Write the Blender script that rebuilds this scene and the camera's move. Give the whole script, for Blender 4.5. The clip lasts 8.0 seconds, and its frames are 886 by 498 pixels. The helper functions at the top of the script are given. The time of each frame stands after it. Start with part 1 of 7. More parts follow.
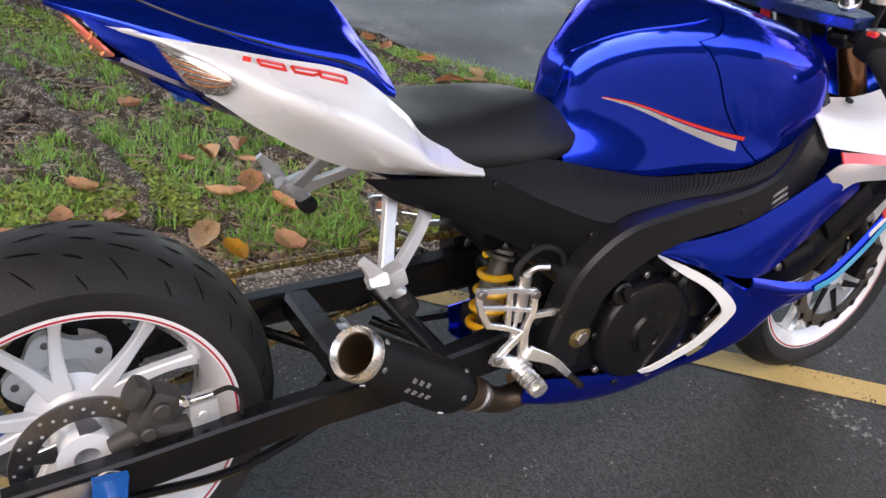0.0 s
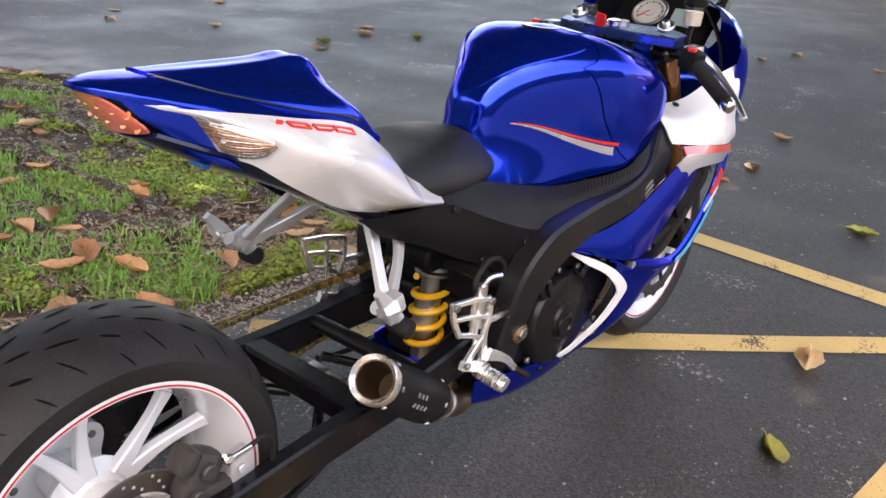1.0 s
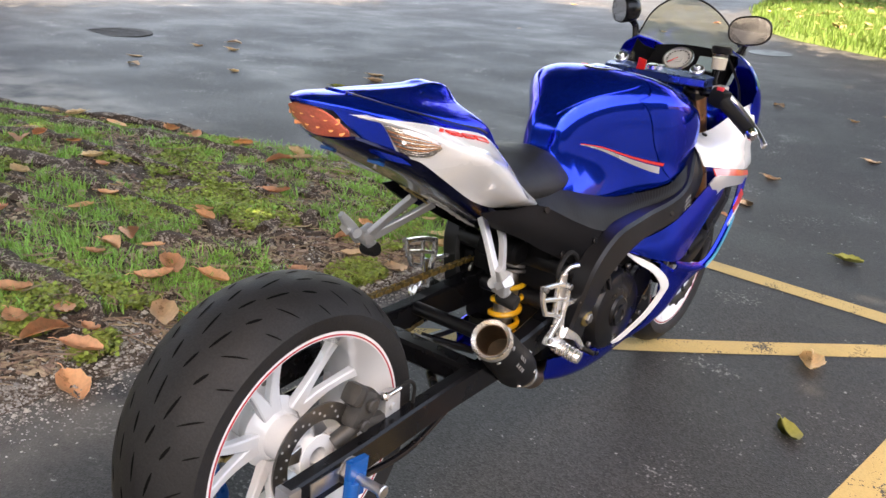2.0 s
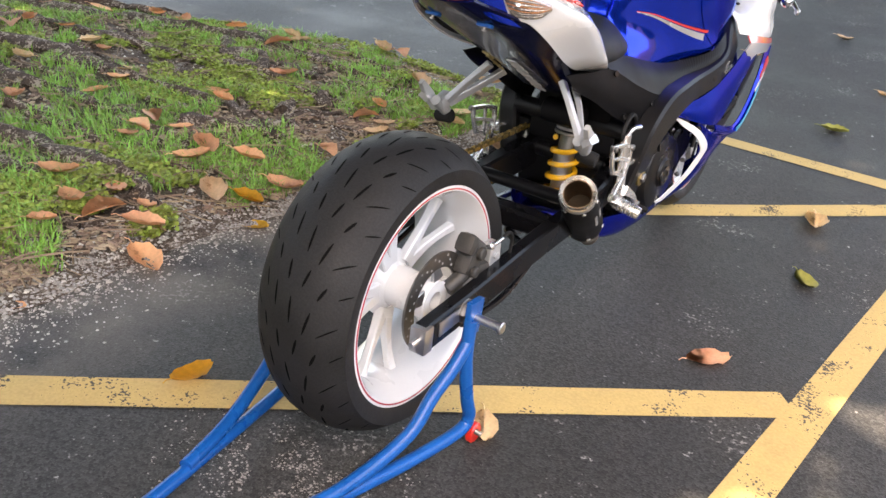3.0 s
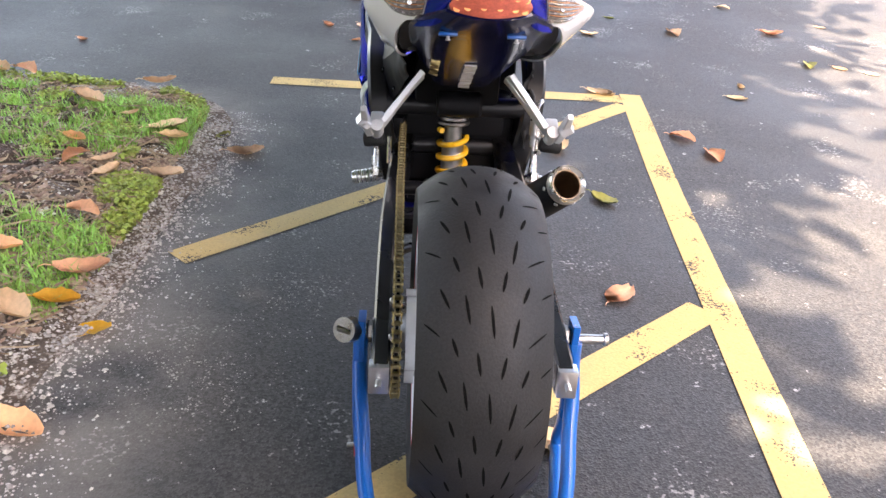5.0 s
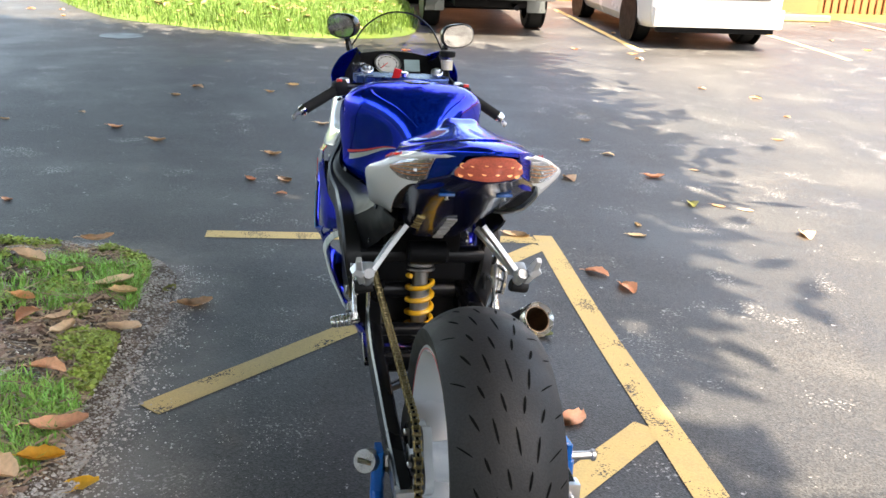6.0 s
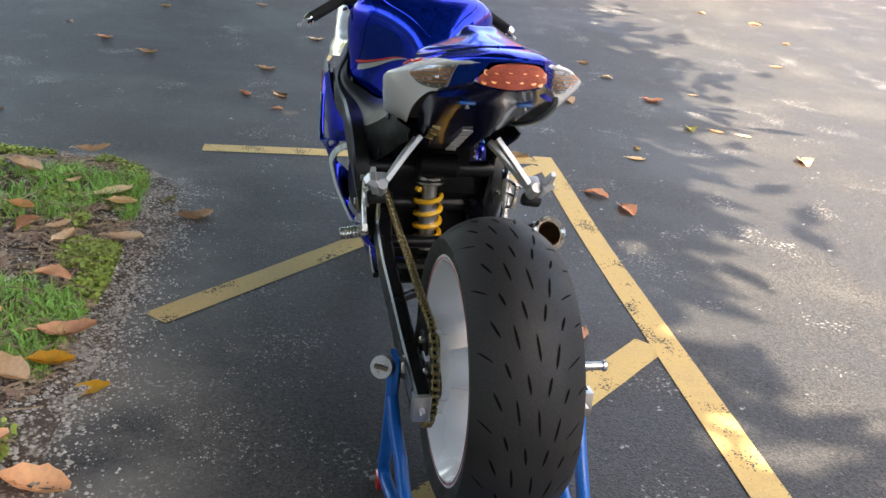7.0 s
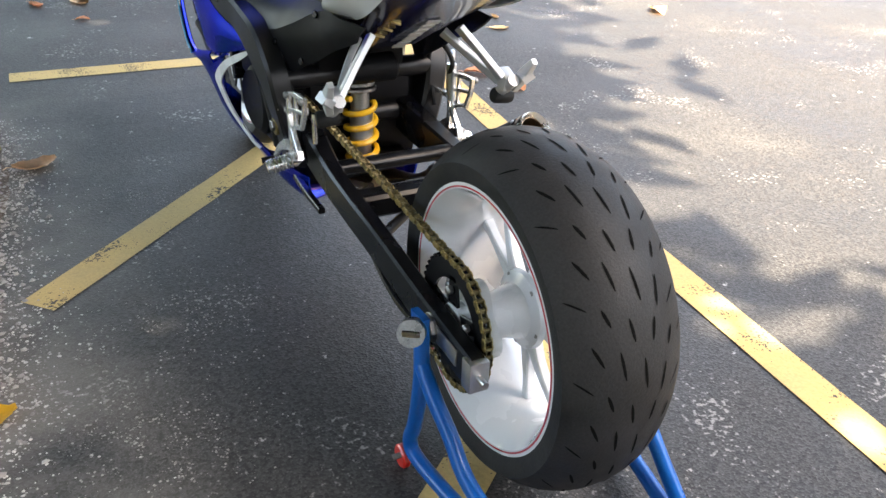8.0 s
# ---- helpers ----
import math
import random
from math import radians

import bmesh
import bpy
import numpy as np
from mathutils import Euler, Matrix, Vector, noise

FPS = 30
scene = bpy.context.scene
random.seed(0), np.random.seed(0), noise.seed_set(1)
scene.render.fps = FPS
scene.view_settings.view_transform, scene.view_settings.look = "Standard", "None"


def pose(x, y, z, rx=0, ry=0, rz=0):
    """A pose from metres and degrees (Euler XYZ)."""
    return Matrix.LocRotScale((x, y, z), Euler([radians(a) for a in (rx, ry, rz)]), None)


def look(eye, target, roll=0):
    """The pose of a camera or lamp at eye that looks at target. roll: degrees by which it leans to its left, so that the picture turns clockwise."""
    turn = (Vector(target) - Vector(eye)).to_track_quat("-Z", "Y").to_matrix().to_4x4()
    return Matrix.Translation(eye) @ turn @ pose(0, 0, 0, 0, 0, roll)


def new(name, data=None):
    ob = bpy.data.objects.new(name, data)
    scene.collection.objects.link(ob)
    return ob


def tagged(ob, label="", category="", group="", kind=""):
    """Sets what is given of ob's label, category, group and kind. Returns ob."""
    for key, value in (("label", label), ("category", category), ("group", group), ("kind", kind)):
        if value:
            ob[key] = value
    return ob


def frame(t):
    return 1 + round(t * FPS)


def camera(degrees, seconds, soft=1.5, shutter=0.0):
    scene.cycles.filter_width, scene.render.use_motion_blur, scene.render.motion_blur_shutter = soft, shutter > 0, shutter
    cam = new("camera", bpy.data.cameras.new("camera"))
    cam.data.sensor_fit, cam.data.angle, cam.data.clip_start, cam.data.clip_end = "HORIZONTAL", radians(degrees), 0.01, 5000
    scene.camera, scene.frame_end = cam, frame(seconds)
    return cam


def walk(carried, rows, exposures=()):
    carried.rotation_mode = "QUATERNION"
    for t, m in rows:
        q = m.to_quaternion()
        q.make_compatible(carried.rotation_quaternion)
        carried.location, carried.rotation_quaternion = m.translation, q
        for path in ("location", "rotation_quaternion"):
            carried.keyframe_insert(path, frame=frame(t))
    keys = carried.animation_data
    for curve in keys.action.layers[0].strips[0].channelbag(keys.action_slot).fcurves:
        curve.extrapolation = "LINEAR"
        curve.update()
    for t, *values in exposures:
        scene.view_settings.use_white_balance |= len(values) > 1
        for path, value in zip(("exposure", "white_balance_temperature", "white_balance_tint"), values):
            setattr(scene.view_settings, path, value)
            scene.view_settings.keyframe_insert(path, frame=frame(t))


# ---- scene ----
cam = camera(54.6, 8.0)
PATH = [
    (0, (1.212, -0.148, 1.244), (-0.291, 0.837, 0.366), 6.7),
    (0.5, (1.091, -0.303, 1.236), (-0.267, 0.855, 0.333), 5.4),
    (1, (1.048, -0.561, 1.258), (-0.074, 0.912, 0.503), 5.4),
    (1.2, (1.048, -0.651, 1.279), (-0.015, 0.903, 0.606), 5.1),
    (2.3, (1.094, -1.172, 1.24), (-0.025, 0.357, 0.599), 6.5),
    (2.5, (1.052, -1.258, 1.236), (-0.031, 0.27, 0.534), 6.4),
    (3, (0.917, -1.338, 1.199), (-0.014, 0.21, 0.341), 6.6),
    (3.5, (0.64, -1.302, 1.188), (-0.104, 0.276, 0.21), 5.6),
    (4, (0.333, -1.377, 1.172), (-0.043, 0.349, 0.235), 5.7),
    (4.2, (0.221, -1.4, 1.185), (-0.032, 0.348, 0.248), 5.0),
    (5.3, (-0.262, -1.4, 1.23), (-0.026, 0.409, 0.412), 3.2),
    (5.5, (-0.326, -1.468, 1.249), (-0.019, 0.365, 0.512), 3.0),
    (6, (-0.411, -1.574, 1.277), (-0.033, 0.306, 0.712), 3.6),
    (6.5, (-0.441, -1.609, 1.284), (-0.064, 0.286, 0.768), 4.3),
    (7, (-0.477, -1.566, 1.238), (-0.064, 0.251, 0.512), 5.2),
    (7.2, (-0.509, -1.505, 1.184), (-0.06, 0.246, 0.328), 5.1),
    (7.5, (-0.565, -1.351, 1.156), (-0.076, 0.309, 0.154), 1.2),
    (8, (-0.736, -1.102, 1.161), (0.075, 0.461, 0.211), 2.0),
]
EXPOSURES = [(0.0, 2.70, 7600, 20), (1.0, 2.88, 7700, 22), (2.5, 2.92, 7800, 18), (3.2, 3.12, 7500, 18), (3.5, 3.22, 7300, 18), (4.0, 3.60, 7300, 26), (5.5, 3.62, 7200, 17), (6.0, 3.15, 7000, 12), (6.5, 2.90, 7100, 12), (7.0, 2.82, 7100, 14), (7.5, 3.25, 7000, 13), (8.0, 3.44, 7200, 13)]
walk(cam, [(t, look(eye, target, roll)) for t, eye, target, roll in PATH], EXPOSURES)

# ---- world, sun, exposure ----
SUN_ELEV, SUN_AZ = 60.0, 160.0   # height; turn from +y towards +x
world = bpy.data.worlds.new("sky")
scene.world = world
world.use_nodes = True
wn = world.node_tree
sky = wn.nodes.new("ShaderNodeTexSky")
sky.sky_type = "NISHITA"
sky.sun_disc = False
sky.sun_elevation = radians(SUN_ELEV)
sky.sun_rotation = radians(SUN_AZ)
sky.air_density, sky.dust_density = 1.0, 2.5
haze = wn.nodes.new("ShaderNodeVectorMath")
haze.operation = "MULTIPLY"
haze.inputs[1].default_value = (1.06, 0.99, 0.86)
wn.links.new(sky.outputs["Color"], haze.inputs[0])
wn.links.new(haze.outputs[0], wn.nodes["Background"].inputs["Color"])
wn.nodes["Background"].inputs["Strength"].default_value = 0.15
sun = new("sun", bpy.data.lights.new("sun", "SUN"))
sun.data.energy, sun.data.angle, sun.data.color = 3.4, radians(0.6), (1.0, 0.89, 0.72)
sdir = Vector((math.sin(radians(SUN_AZ)) * math.cos(radians(SUN_ELEV)), math.cos(radians(SUN_AZ)) * math.cos(radians(SUN_ELEV)), math.sin(radians(SUN_ELEV))))
sun.matrix_world = look(sdir * 40, (0, 0, 0))


# ---- materials ----
def mat(name, color, rough=0.5, metal=0.0, var=0.15, scale=8.0, fine=120.0, bump=0.0, coat=0.0, second=None, amount=0.5, spread=0.12, island=0.0, **more):
    """A surface with grain at two scales; second: a stain colour that breaks through in patches."""
    m = bpy.data.materials.new(name)
    m.use_nodes = True
    n, l = m.node_tree.nodes, m.node_tree.links
    b = n["Principled BSDF"]
    tc = n.new("ShaderNodeTexCoord")
    big, small = n.new("ShaderNodeTexNoise"), n.new("ShaderNodeTexNoise")
    for node, s in ((big, scale), (small, fine)):
        node.inputs["Scale"].default_value = s
        node.inputs["Detail"].default_value = 5
        l.new(tc.outputs["Object"], node.inputs["Vector"])
    add = n.new("ShaderNodeMath")
    add.operation = "ADD"
    l.new(big.outputs["Fac"], add.inputs[0])
    l.new(small.outputs["Fac"], add.inputs[1])
    ramp = n.new("ShaderNodeMapRange")
    ramp.inputs["From Min"].default_value, ramp.inputs["From Max"].default_value = 0.6, 1.4
    ramp.inputs["To Min"].default_value, ramp.inputs["To Max"].default_value = 1 - var, 1 + var
    l.new(add.outputs[0], ramp.inputs["Value"])
    mul = n.new("ShaderNodeVectorMath")
    mul.operation = "SCALE"
    mul.inputs[0].default_value = color
    l.new(ramp.outputs[0], mul.inputs["Scale"])
    out = mul.outputs[0]
    if second:
        mix = n.new("ShaderNodeMix")
        mix.data_type = "RGBA"
        edge = n.new("ShaderNodeMapRange")
        edge.inputs["From Min"].default_value, edge.inputs["From Max"].default_value = 2 * (1 - amount) * 0.5 + 0.5, 2 * (1 - amount) * 0.5 + 0.5 + spread
        l.new(add.outputs[0], edge.inputs["Value"])
        l.new(edge.outputs[0], mix.inputs["Factor"])
        l.new(out, mix.inputs["A"])
        mix.inputs["B"].default_value = (*second, 1)
        out = mix.outputs["Result"]
    if island:
        info, geo = n.new("ShaderNodeObjectInfo"), n.new("ShaderNodeNewGeometry")
        plus = n.new("ShaderNodeMath")
        plus.operation = "ADD"
        l.new(info.outputs["Random"], plus.inputs[0])
        l.new(geo.outputs["Random Per Island"], plus.inputs[1])
        hue = n.new("ShaderNodeHueSaturation")
        for sock, lo, hi in (("Value", 1 - island, 1 + island), ("Hue", 0.5 - island * 0.06, 0.5 + island * 0.06)):
            r = n.new("ShaderNodeMapRange")
            r.inputs["From Min"].default_value, r.inputs["From Max"].default_value = 0.2, 1.8
            r.inputs["To Min"].default_value, r.inputs["To Max"].default_value = lo, hi
            l.new(plus.outputs[0], r.inputs["Value"])
            l.new(r.outputs[0], hue.inputs[sock])
        l.new(out, hue.inputs["Color"])
        out = hue.outputs["Color"]
    l.new(out, b.inputs["Base Color"])
    rr = n.new("ShaderNodeMapRange")
    rr.inputs["From Min"].default_value, rr.inputs["From Max"].default_value = 0.35, 0.65
    rr.inputs["To Min"].default_value, rr.inputs["To Max"].default_value = max(0.02, rough * 0.85), min(1, rough * 1.15)
    l.new(big.outputs["Fac"], rr.inputs["Value"])
    l.new(rr.outputs[0], b.inputs["Roughness"])
    b.inputs["Metallic"].default_value = metal
    b.inputs["Coat Weight"].default_value = coat
    b.inputs["Coat Roughness"].default_value = 0.03
    if bump:
        bp = n.new("ShaderNodeBump")
        bp.inputs["Strength"].default_value = 1.0
        bp.inputs["Distance"].default_value = bump
        l.new(add.outputs[0], bp.inputs["Height"])
        l.new(bp.outputs[0], b.inputs["Normal"])
    for key, value in more.items():
        b.inputs[{"specular": "Specular IOR Level"}.get(key, key.replace("_", " ").title())].default_value = value
    return m


M_BLUE = mat("blue_paint", (0.0, 0.030, 0.49), 0.15, 0.85, 0.08, 3, 900, 0.0, 0.40, specular=0.1, specular_tint=(0.0, 0.25, 1.0, 1.0))
M_WHITE = mat("white_paint", (0.69, 0.70, 0.71), 0.28, 0.0, 0.03, 3, 300, 0.0, 0.9)
M_SILVER = mat("silver_paint", (0.48, 0.49, 0.50), 0.32, 0.6, 0.06, 3, 500, 0.0, 0.8)
M_REDP = mat("red_paint", (0.62, 0.02, 0.012), 0.3, 0.0, 0.06, 5, 200, 0.0, 0.8)
M_PIN = mat("crimson_pinstripe", (0.42, 0.012, 0.025), 0.3, 0.0, 0.06, 5, 200, 0.0, 0.8)
M_CYAN = mat("cyan_paint", (0.02, 0.32, 0.55), 0.3, 0.0, 0.06, 5, 200, 0.0, 0.8)
M_FRAME = mat("frame_coating", (0.009, 0.009, 0.0105), 0.34, 0.1, 0.2, 6, 400, 0.0003, specular=0.35)
M_BLACK = mat("black_enamel", (0.005, 0.005, 0.006), 0.28, 0.0, 0.2, 8, 200, 0.0, 0.06, specular=0.25)
M_PLASTIC = mat("black_plastic", (0.0065, 0.0065, 0.0075), 0.46, 0.0, 0.2, 10, 700, 0.0004, specular=0.11)
M_RUBBER = mat("black_rubber", (0.010, 0.010, 0.010), 0.7, 0.0, 0.25, 10, 300, 0.0005, specular=0.25)
M_SEAT = mat("seat_vinyl", (0.010, 0.011, 0.012), 0.56, 0.0, 0.15, 8, 900, 0.0004, specular=0.3)
M_CHROME = mat("polished_metal", (0.80, 0.80, 0.80), 0.12, 1.0, 0.06, 20, 200)
M_ALU = mat("brushed_aluminium", (0.62, 0.62, 0.63), 0.34, 1.0, 0.12, 20, 400, 0.0002)
M_STEEL = mat("worn_steel", (0.30, 0.29, 0.28), 0.4, 1.0, 0.25, 25, 300, 0.0003)
M_ALUPAINT = mat("cast_aluminium", (0.55, 0.56, 0.57), 0.42, 0.55, 0.12, 20, 400, 0.0002)
M_DISC = mat("brake_disc_steel", (0.23, 0.22, 0.21), 0.38, 1.0, 0.2, 30, 300)
M_GOLD = mat("gold_plating", (0.44, 0.34, 0.15), 0.33, 1.0, 0.35, 60, 400)
M_BRONZE = mat("bronze_anodising", (0.34, 0.17, 0.09), 0.3, 1.0, 0.12, 20, 300)
M_BLUEAN = mat("blue_anodising", (0.045, 0.085, 0.26), 0.28, 0.8, 0.15, 20, 300)
M_YELLOW = mat("yellow_spring_paint", (0.78, 0.42, 0.015), 0.35, 0.0, 0.08, 20, 200, 0.0, 0.4)
M_TYRE = mat("tyre_rubber", (0.0145, 0.0147, 0.0155), 0.60, 0.0, 0.45, 12, 260, 0.0005, specular=0.30)
# near-black that stands for the shade inside the tread cuts
M_CUTSHADE = mat("tread_cut_shade", (0.005, 0.005, 0.005), 0.9, 0.0, 0.2, 12, 260, specular=0.05)
M_STAND = mat("blue_stand_enamel", (0.0, 0.085, 0.34), 0.3, 0.0, 0.12, 9, 150, 0.0002, 0.25, specular=0.3)
M_EXH = mat("heat_stained_steel", (0.24, 0.17, 0.11), 0.4, 1.0, 0.3, 12, 200)
M_SOOT = mat("exhaust_soot", (0.05, 0.035, 0.02), 0.8, 0.2, 0.4, 20, 200)
M_AMBER = mat("amber_reflector", (0.72, 0.30, 0.12), 0.25, 0.0, 0.3, 90, 300)
M_LAMPC = mat("lamp_cell", (0.95, 0.38, 0.15), 0.2, 0.0, 0.2, 60, 200)
M_REDLENS = mat("red_lens", (0.78, 0.185, 0.125), 0.15, 0.0, 0.25, 60, 200, 0.0, 1.0)


def clear_material(name, tint, gloss):
    """Thin clear plastic: lets light straight through, with a little gloss."""
    m = bpy.data.materials.new(name)
    m.use_nodes = True
    n, l = m.node_tree.nodes, m.node_tree.links
    n.remove(n["Principled BSDF"])
    a, b, mix = n.new("ShaderNodeBsdfTransparent"), n.new("ShaderNodeBsdfGlossy"), n.new("ShaderNodeMixShader")
    a.inputs["Color"].default_value = (*tint, 1)
    b.inputs["Roughness"].default_value = 0.05
    mix.inputs[0].default_value = gloss
    l.new(a.outputs[0], mix.inputs[1])
    l.new(b.outputs[0], mix.inputs[2])
    l.new(mix.outputs[0], n["Material Output"].inputs["Surface"])
    return m


M_SCREEN = clear_material("tinted_screen", (0.93, 0.93, 0.84), 0.10)
M_LENS = clear_material("clear_lens", (0.95, 0.95, 0.95), 0.12)
M_MIRROR = mat("mirror_glass", (0.85, 0.86, 0.86), 0.03, 1.0, 0.01, 5, 100)
M_DIAL = mat("dial_face", (0.42, 0.42, 0.40), 0.4, 0.0, 0.05, 30, 200)
M_LCD = mat("display_glass", (0.28, 0.38, 0.40), 0.2, 0.0, 0.05, 30, 200)
M_WALL = mat("orange_wall_paint", (0.36, 0.135, 0.045), 0.75, 0.0, 0.14, 1.2, 40, 0.001)
M_WALLDARK = mat("fence_wood", (0.20, 0.08, 0.03), 0.75, 0.0, 0.15, 2, 40, 0.001)
M_VAN = mat("white_van_paint", (0.62, 0.63, 0.64), 0.25, 0.0, 0.03, 2, 100, 0.0, 0.5)
M_TRUCK = mat("grey_truck_paint", (0.17, 0.19, 0.19), 0.3, 0.4, 0.06, 2, 100, 0.0, 0.8)
M_GLASSDK = mat("dark_window_glass", (0.02, 0.025, 0.03), 0.05, 0.0, 0.05, 5, 100, 0.0, 1.0)
M_BARK = mat("grey_bark", (0.22, 0.17, 0.13), 0.9, 0.0, 0.4, 9, 60, 0.01)
M_ROOT = mat("weathered_root_wood", (0.095, 0.064, 0.046), 0.9, 0.0, 0.6, 26, 120, 0.014, second=(0.46, 0.38, 0.31), amount=0.46, spread=0.10)
M_POST = mat("green_post_paint", (0.02, 0.13, 0.06), 0.5, 0.0, 0.1, 20, 100)
M_CONC = mat("yellow_kerb_paint", (0.50, 0.36, 0.12), 0.8, 0.0, 0.15, 6, 60, 0.002)
M_STONE = mat("pale_gravel", (0.46, 0.44, 0.40), 0.9, 0.0, 0.25, 30, 200, 0.001, island=0.45)
M_CROWN = mat("tree_leaf", (0.05, 0.10, 0.025), 0.55, 0.0, 0.2, 2, 30, island=0.35)
M_LAWNB = mat("lawn_blade", (0.088, 0.155, 0.018), 0.6, 0.0, 0.25, 3, 40, island=0.35)
M_GRASS = mat("grass_blade", (0.24, 0.41, 0.075), 0.55, 0.0, 0.25, 3, 40, island=0.65)
M_WEED = mat("clover_leaf", (0.33, 0.46, 0.08), 0.6, 0.0, 0.25, 4, 40, island=0.55)
M_LEAFB = mat("dry_leaf_brown", (0.84, 0.47, 0.27), 0.7, 0.0, 0.2, 20, 120, 0.0008, second=(0.62, 0.31, 0.17), amount=0.34, island=0.2)
M_LEAFT = mat("dry_leaf_tan", (0.78, 0.56, 0.34), 0.7, 0.0, 0.22, 20, 120, 0.0008, second=(0.54, 0.33, 0.18), amount=0.32, island=0.2)
M_LEAFY = mat("fallen_leaf_yellow", (0.75, 0.42, 0.035), 0.6, 0.0, 0.2, 15, 100, 0.0006, island=0.15)
M_LEAFG = mat("fallen_leaf_green", (0.30, 0.30, 0.07), 0.6, 0.0, 0.25, 15, 100, 0.0006, island=0.2)
M_FADED = mat("faded_lawn_leaf", (0.36, 0.21, 0.11), 0.8, 0.0, 0.25, 20, 120, island=0.4)
M_TIP = mat("brushed_exhaust_tip", (0.70, 0.68, 0.64), 0.28, 0.85, 0.15, 30, 300)
M_BILLET = mat("polished_billet", (0.82, 0.82, 0.81), 0.22, 0.8, 0.10, 30, 300)
M_PRINT = mat("dim_print", (0.16, 0.16, 0.16), 0.5, 0.0, 0.1, 40, 200)
M_SILV = mat("lamp_silvering", (0.55, 0.53, 0.51), 0.25, 0.6, 0.4, 150, 400)
M_GRIT = mat("dusty_grit", (0.26, 0.25, 0.235), 0.9, 0.0, 0.25, 30, 200, 0.001, island=0.4)
M_SAND = mat("pale_sand", (0.45, 0.435, 0.41), 0.95, 0.0, 0.25, 30, 200, 0.001, island=0.40)
M_KNOB = mat("plated_knob", (0.24, 0.24, 0.24), 0.3, 1.0, 0.3, 60, 300)
M_TEXT = mat("grey_print", (0.5, 0.5, 0.5), 0.4, 0.0, 0.1, 40, 200)


def asphalt_material():
    m = mat("asphalt", (0.0315, 0.0312, 0.0310), 0.56, 0.0, 0.40, 1.3, 260, 0.0008, second=(0.108, 0.106, 0.101), amount=0.365, spread=0.35, specular=0.38)
    n, l = m.node_tree.nodes, m.node_tree.links
    b = n["Principled BSDF"]
    tc = n.new("ShaderNodeTexCoord")
    vor = n.new("ShaderNodeTexVoronoi")
    vor.inputs["Scale"].default_value = 170
    l.new(tc.outputs["Object"], vor.inputs["Vector"])
    speck = n.new("ShaderNodeTexNoise")
    speck.inputs["Scale"].default_value, speck.inputs["Detail"].default_value = 3.2, 8
    l.new(tc.outputs["Object"], speck.inputs["Vector"])
    chips = n.new("ShaderNodeTexNoise")
    chips.inputs["Scale"].default_value, chips.inputs["Detail"].default_value = 75.0, 3
    l.new(tc.outputs["Object"], chips.inputs["Vector"])
    prod = n.new("ShaderNodeMath")
    prod.operation = "MULTIPLY"
    l.new(speck.outputs["Fac"], prod.inputs[0])
    l.new(chips.outputs["Fac"], prod.inputs[1])
    th = n.new("ShaderNodeMapRange")
    th.inputs["From Min"].default_value, th.inputs["From Max"].default_value = 0.365, 0.42
    l.new(prod.outputs[0], th.inputs["Value"])
    grain = n.new("ShaderNodeVectorMath")
    grain.operation = "SCALE"
    cell = n.new("ShaderNodeMapRange")
    cell.inputs["To Min"].default_value, cell.inputs["To Max"].default_value = 0.45, 1.7
    sep = n.new("ShaderNodeSeparateColor")
    l.new(vor.outputs["Color"], sep.inputs[0])
    l.new(sep.outputs[0], cell.inputs["Value"])
    l.new(b.inputs["Base Color"].links[0].from_socket, grain.inputs[0])
    l.new(cell.outputs[0], grain.inputs["Scale"])
    mix = n.new("ShaderNodeMix")
    mix.data_type = "RGBA"
    old = grain.outputs[0]
    l.new(th.outputs[0], mix.inputs["Factor"])
    l.new(old, mix.inputs["A"])
    mix.inputs["B"].default_value = (0.23, 0.225, 0.215, 1)
    l.new(mix.outputs["Result"], b.inputs["Base Color"])
    # pale scuffs and droppings the size of a coin
    splat, most = n.new("ShaderNodeTexNoise"), n.new("ShaderNodeMapRange")
    splat.inputs["Scale"].default_value, splat.inputs["Detail"].default_value, splat.inputs["Roughness"].default_value = 19.0, 7, 0.66
    l.new(tc.outputs["Object"], splat.inputs["Vector"])
    most.inputs["From Min"].default_value, most.inputs["From Max"].default_value = 0.660, 0.70
    l.new(splat.outputs["Fac"], most.inputs["Value"])
    pale = n.new("ShaderNodeMix")
    pale.data_type = "RGBA"
    l.new(most.outputs[0], pale.inputs["Factor"])
    l.new(mix.outputs["Result"], pale.inputs["A"])
    pale.inputs["B"].default_value = (0.36, 0.355, 0.34, 1)
    mix = pale
    # sand washed out of the island over the asphalt beside it
    sep2, mx, my, blot = n.new("ShaderNodeSeparateXYZ"), n.new("ShaderNodeMapRange"), n.new("ShaderNodeMapRange"), n.new("ShaderNodeMapRange")
    l.new(tc.outputs["Object"], sep2.inputs[0])
    mx.inputs["From Min"].default_value, mx.inputs["From Max"].default_value = -0.50, -1.15
    l.new(sep2.outputs["X"], mx.inputs["Value"])
    my.inputs["From Min"].default_value, my.inputs["From Max"].default_value = 2.7, 2.2
    l.new(sep2.outputs["Y"], my.inputs["Value"])
    blot.inputs["From Min"].default_value, blot.inputs["From Max"].default_value = 0.34, 0.60
    l.new(speck.outputs["Fac"], blot.inputs["Value"])
    both_m, all_m, sand = n.new("ShaderNodeMath"), n.new("ShaderNodeMath"), n.new("ShaderNodeMix")
    both_m.operation = all_m.operation = "MULTIPLY"
    l.new(mx.outputs[0], both_m.inputs[0])
    l.new(my.outputs[0], both_m.inputs[1])
